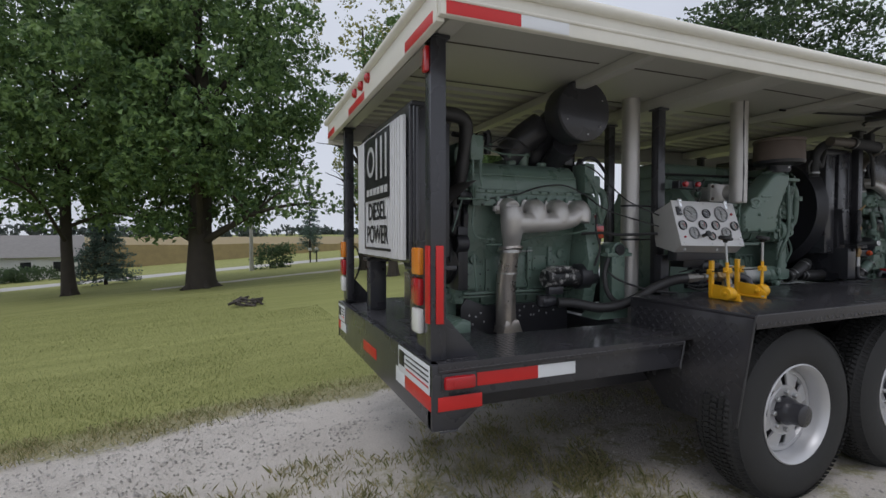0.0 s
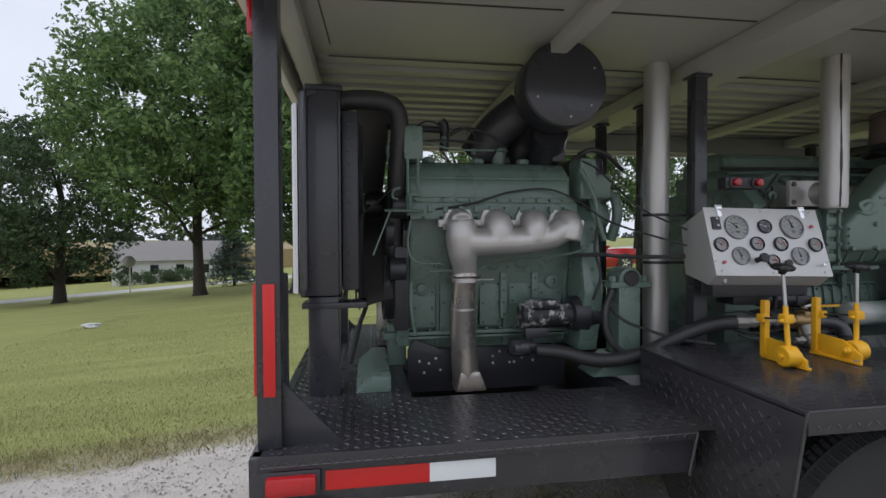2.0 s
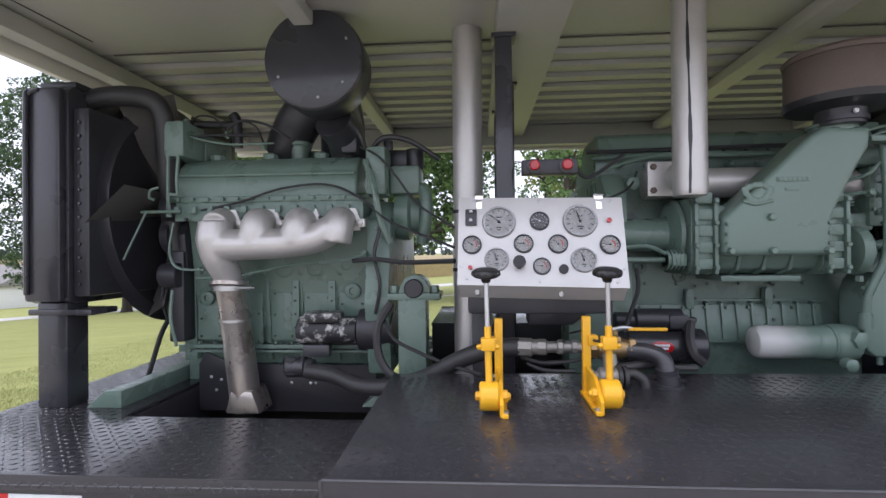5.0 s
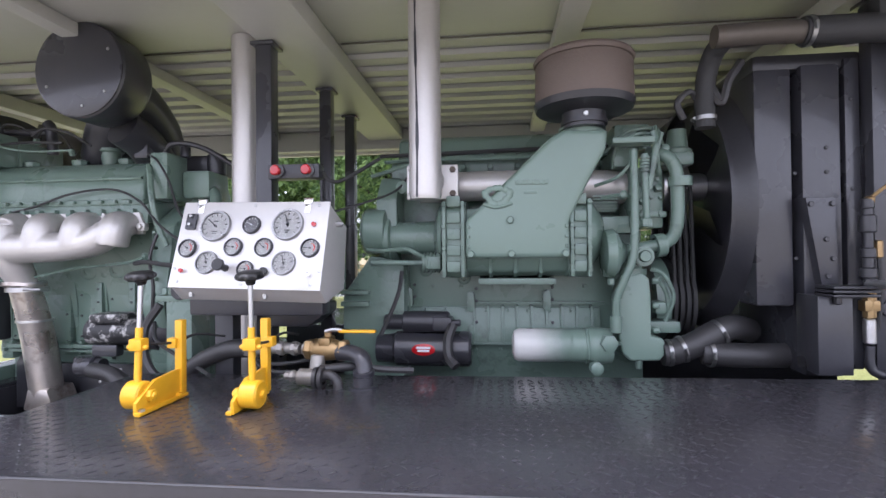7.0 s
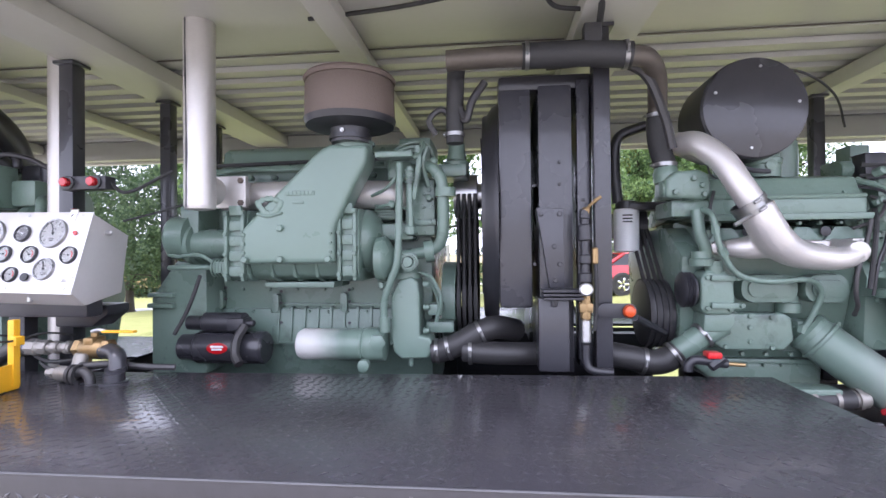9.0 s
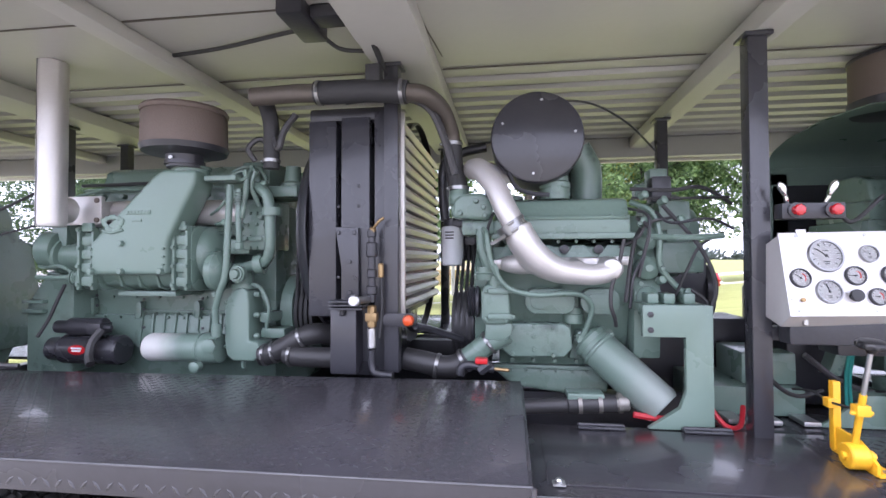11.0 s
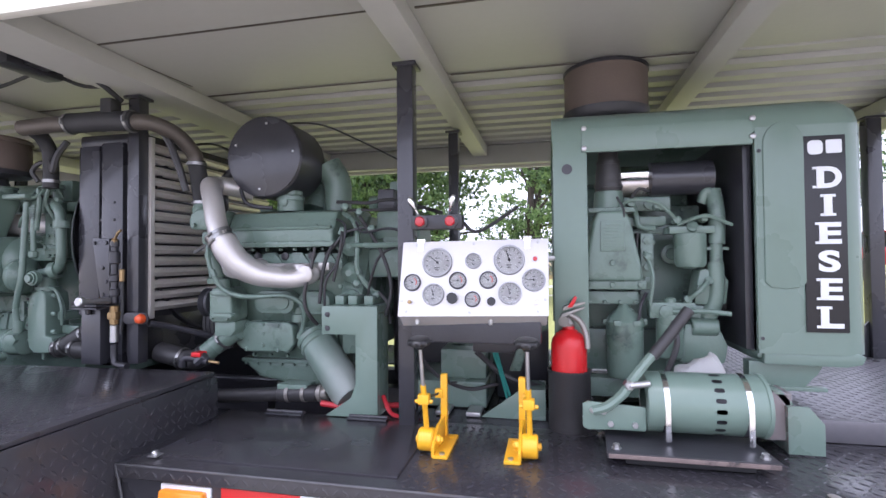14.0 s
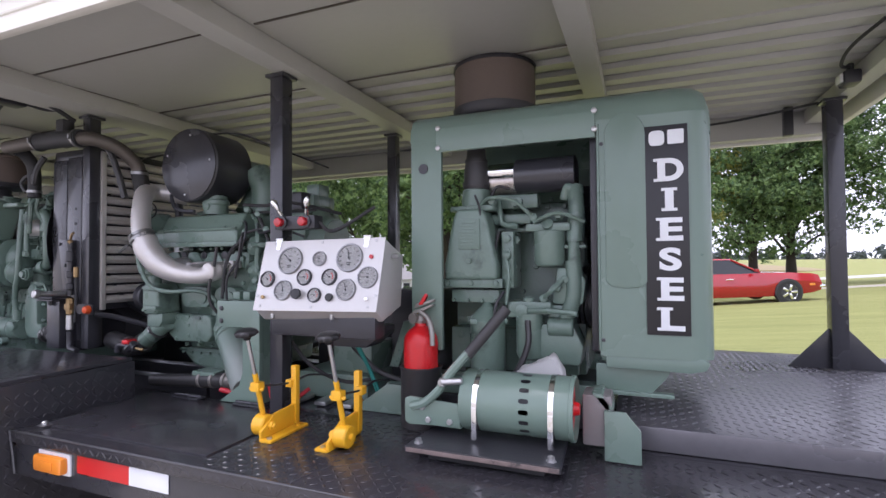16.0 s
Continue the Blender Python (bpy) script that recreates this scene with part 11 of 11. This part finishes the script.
spruce(-7.35, 33.5, 4.6, 2.1, "small blue-green spruce on the lawn", 2)
spruce(6.4, 52.0, 8.6, 1.5, "thin sparse conifer beyond the road", 4, bare=0.62)


def shrub(x, y, r, h, label, mat, seed, n=40, stretch=1.0):
    rng = random.Random(seed)
    g = land(x, y)
    cl = [(x + rng.uniform(-1, 1) * r * stretch, y + rng.uniform(-1, 1) * r * 0.7, g + h * rng.uniform(0.1, 0.85), 0.3 * h) for _ in range(n)]
    me = leaf_mesh("shrub", cl, mat, 0.09, seed, per=40, spread_r=0.3 * h)
    ob = new("shrub", me)
    tagged(ob, label, "shrub")


shrub(1.9, 35.0, 1.1, 1.7, "rounded dark green shrub by the utility pole", LEAF_DARK, 3)
for hx in (-23, -20.6, -18.2):
    shrub(hx, 57.5 + 0.05 * hx, 1.5, 1.5, "dark clipped hedge bush beside the house", LEAF_DARK, int(hx) % 7 + 40, 50, 1.3)

# utility pole, road sign, mailbox, brush pile, litter
g = land(0.5, 34.4)
up = thing("utility_pole", (0.5, 34.4, g), "weathered grey wooden utility pole on the lawn", "pole")
bm = B()
cyl(bm, (0.5, 34.4, g - 0.3), (0.5, 34.4, g + 3.1), 0.13, 12, 0.01, 0.11)
part("shaft", bm, CONCRETE, up)
bm = B()
box(bm, 0.42, 0.58, 34.22, 34.28, g + 1.2, g + 1.55, 0.01)
part("meter_box", bm, STEEL, up)
sg = land(-14.6, 36.0)
rs = thing("road_sign", (-14.6, 36.0, sg), "grey back of an octagonal road sign on a post", "road sign")
bm = B()
cyl(bm, (-14.6, 36.0, sg), (-14.6, 36.0, sg + 2.0), 0.04, 8)
part("post", bm, STEEL, rs)
bm = B()
prism(bm, [(-14.6 + 0.42 * math.cos(radians(22.5 + 45 * i)), sg + 2.1 + 0.42 * math.sin(radians(22.5 + 45 * i))) for i in range(8)], 35.93, 35.95, 'y', 0.002)
part("plate", bm, STEEL, rs)
for k, mx in enumerate((5.0, 5.5)):
    mg = land(mx, 40.5)
    mb = thing("mailbox", (mx, 40.5, mg), "small roadside mailbox on a timber post", "mailbox", "mailboxes by the road")
    bm = B()
    box(bm, mx - 0.05, mx + 0.05, 40.45, 40.55, mg - 0.1, mg + 0.95, 0.005)
    part("post", bm, BARK, mb)
    bm = B()
    prism(bm, [(mx - 0.11, mg + 0.95), (mx + 0.11, mg + 0.95), (mx + 0.11, mg + 1.08), (mx + 0.06, mg + 1.17), (mx - 0.06, mg + 1.17), (mx - 0.11, mg + 1.08)], 40.25, 40.75, 'y', 0.01)
    part("box", bm, STEEL, mb)
rng = random.Random(5)
pg = land(0.05, 12.6)
bm = B()
for i in range(26):
    q, r0 = rng.uniform(0, 6.28), rng.uniform(0.05, 0.36)
    c = Vector((0.05 + math.cos(q) * r0, 12.6 + math.sin(q) * r0 * 0.7, pg + rng.uniform(0.03, 0.17)))
    d = Vector((rng.uniform(-1, 1), rng.uniform(-1, 1), rng.uniform(-0.25, 0.35))).normalized() * rng.uniform(0.08, 0.22)
    cyl(bm, c - d, c + d, rng.uniform(0.012, 0.035), 7, 0.004)
solo("brush_pile", bm, WOOD, "small pile of charred sticks on the lawn", "brush pile")
lg = land(-6.0, 14.2)
bm = B()
bmesh.ops.create_icosphere(bm, subdivisions=3, radius=0.16)
for v in bm.verts:
    k = noise.noise(v.co * 9.0) * 0.7 + 1
    v.co = Vector((v.co.x * 1.2 * k - 6.0, v.co.y * k + 14.2, v.co.z * 0.45 * k + lg + 0.05))
solo("paper_litter", bm, LITTER, "crumpled white paper lying on the grass", "litter", angle=20)


def house(x, y, w, d, h, roof, label, yaw):
    g = land(x, y)
    t = thing("house", (0, 0, 0), label, "house")
    m = pose(x, y, g, 0, 0, yaw)
    b = B()
    box(b, -w / 2, w / 2, -d / 2, d / 2, -0.3, h, 0.02, m)
    wall = part("wall", b, SIDING, t)
    b = B()
    prism(b, [(-d / 2 - 0.5, h), (d / 2 + 0.5, h), (0, h + roof)], -w / 2 - 0.4, w / 2 + 0.4, 'x', 0.03, m)
    part("roof", b, SHINGLE, t)
    for k in range(4):
        wx = -w / 2 + w * (k + 0.6) / 4.3
        b = B()
        box(b, wx - 0.5, wx + 0.5, -d / 2 - 0.05, -d / 2 + 0.02, 0.9, 2.1, 0.02, m)
        wn_ = part("window", b, SIDING, t)
        b = B()
        box(b, wx - 0.42, wx + 0.42, -d / 2 - 0.07, -d / 2 - 0.045, 0.98, 2.02, 0.01, m)
        part("pane", b, TINT, wn_)
    t.matrix_basis = Matrix.Identity(4)


house(-22.0, 64.0, 11.0, 8.0, 2.5, 2.2, "low white house with a grey gable roof", 14)
house(-62.0, 60.0, 16.0, 9.0, 2.8, 2.6, "distant white farmhouse with a grey roof", -8)

# ripening field and far woods
bm = B()
vsr = random.Random(3)
prev = None
for i in range(121):
    x = -160 + 3.5 * i
    hh = 1.9 + 0.2 * noise.noise(Vector((x * 0.4, 0, 0)))
    a = [bm.verts.new(p) for p in ((x, 72, -3.6), (x, 72.3, land(0, 72) + hh), (x, 180, land(0, 72) + hh + 0.4), (x, 330, -3.0))]
    if prev:
        for k in range(3):
            bm.faces.new((prev[k], a[k], a[k + 1], prev[k + 1]))
    prev = a
bmesh.ops.recalc_face_normals(bm, faces=bm.faces[:])
tagged(solo("corn_field", bm, CORN, "ripening tan corn field beyond the road", "field"), kind="stuff")
cl = []
for i in range(420):
    x = vsr.uniform(-420, 460)
    cl.append((x, 340 + vsr.uniform(-12, 12), vsr.uniform(0, 6.5) * (0.7 + 0.6 * noise.noise(Vector((x * 0.02, 1, 0)))), 3.6))
wood = new("far_woods", leaf_mesh("far_woods", cl, FARWOOD, 1.3, 77, per=30, spread_r=3.0))
tagged(wood, "hazy grey-green line of distant woods", "woods", kind="stuff")

# pale dirt lane across the lawn
bm = B()
path = spline([(-3.5, 23.2, 0), (4, 24.6, 0), (14, 26.0, 0), (26, 27.2, 0), (48, 28.5, 0)], 12)
prev = None
for i, p in enumerate(path):
    w = 0.75 + 0.2 * noise.noise(Vector((p.x * 0.7, 0, 5)))
    w *= min(1.0, 0.15 + i / 10)
    a = [bm.verts.new((p.x, p.y + s * w + 0.1 * noise.noise(Vector((p.x * 1.3, s, 0))), land(p.x, p.y + s * w) + 0.045 - 0.05 * abs(s))) for s in (-1.1, -0.9, 0, 0.9, 1.1)]
    if prev:
        for k in range(4):
            bm.faces.new((prev[k], a[k], a[k + 1], prev[k + 1]))
    prev = a
bmesh.ops.recalc_face_normals(bm, faces=bm.faces[:])
solo("lane", bm, LANE, "pale worn dirt lane across the lawn", "lane", kind="structure")


def scatter(name, zones, seed, hmin, hmax, width, mat, label, category, droop=0.5):
    """Grass blades: bent slips over rectangles (x0, x1, y0, y1, count, clumpiness, height factor)."""
    rng = np.random.RandomState(seed)
    allv, k0, allf = [], 0, []
    for x0, x1, y0, y1, count, clump, hf in zones:
        if clump:
            nc = max(1, int(count / clump))
            cx, cy = rng.uniform(x0, x1, nc), rng.uniform(y0, y1, nc)
            pick = rng.randint(0, nc, count)
            x, y = cx[pick] + rng.normal(0, 0.05, count), cy[pick] + rng.normal(0, 0.05, count)
        else:
            x, y = rng.uniform(x0, x1, count), rng.uniform(y0, y1, count)
        z = np.array([land(a, b) for a, b in zip(x, y)]) - 0.004
        q = rng.uniform(0, 6.283, count)
        h = rng.uniform(hmin, hmax, count) * hf
        w = width * rng.uniform(0.6, 1.3, count)
        dx, dy = np.cos(q), np.sin(q)
        lx, ly = -dy * h * droop * rng.uniform(0.2, 1.2, count), dx * h * droop * rng.uniform(0.2, 1.2, count)
        p0 = np.stack([x - dx * w, y - dy * w, z], 1)
        p1 = np.stack([x + dx * w, y + dy * w, z], 1)
        p2 = np.stack([x + lx * 0.4 + dx * w * 0.6, y + ly * 0.4 + dy * w * 0.6, z + h * 0.62], 1)
        p3 = np.stack([x + lx, y + ly, z + h], 1)
        allv.append(np.stack([p0, p1, p2, p3], 1).reshape(-1, 3))
        i = k0 + np.arange(count)[:, None] * 4
        allf += [i + np.array([0, 1, 2]), i + np.array([0, 2, 3])]
        k0 += 4 * count
    me = bpy.data.meshes.new(name)
    me.from_pydata(np.concatenate(allv).tolist(), [], np.concatenate(allf).tolist())
    me.materials.append(mat)
    return tagged(new(name, me), label, category, kind="stuff")


scatter("grass", [(-5.0, 2.6, 4.35, 7.0, 42000, 0, 1.0), (-6.0, 1.5, 7.0, 11.0, 26000, 0, 1.1), (-6.5, 0.5, 11.0, 17.0, 18000, 0, 1.3)], 3, 0.012, 0.034, 0.0026, BLADEGRASS, "short mown lawn grass", "grass")
scatter("verge_weeds", [(-4.0, 3.0, 4.0, 4.55, 6500, 9, 0.9), (-1.2, 1.9, 1.75, 2.75, 8000, 45, 1.0), (1.0, 4.5, 2.2, 3.2, 3000, 35, 0.8), (-1.5, 1.9, 0.9, 1.8, 5200, 45, 1.0)], 5, 0.02, 0.06, 0.003, DRYGRASS, "dry weedy tufts on the gravel verge", "weeds", droop=0.9)
rng_ = np.random.RandomState(9)
cnt = 18000
x, y = rng_.uniform(-3.6, 2.8, cnt), rng_.uniform(1.2, 4.15, cnt)
rr = 0.0035 + 0.0095 * rng_.uniform(0, 1, cnt) ** 2.2
base = np.array([[1, 0, 0], [-1, 0, 0], [0, 1, 0], [0, -1, 0], [0, 0, 0.7], [0, 0, -0.5]])
vs = []
for i in range(cnt):
    o = np.array([x[i], y[i], land(x[i], y[i]) + rr[i] * 0.2])
    vs.append(o + base * rr[i] * rng_.uniform(0.6, 1.3, (6, 3)))
fo = np.array([[0, 2, 4], [2, 1, 4], [1, 3, 4], [3, 0, 4], [2, 0, 5], [1, 2, 5], [3, 1, 5], [0, 3, 5]])
me = bpy.data.meshes.new("gravel")
me.from_pydata(np.concatenate(vs).tolist(), [], np.concatenate([fo + 6 * i for i in range(cnt)]).tolist())
me.materials.append(PEBBLE)
tagged(new("gravel", me), "loose pale gravel stones on the lane", "gravel", kind="stuff")
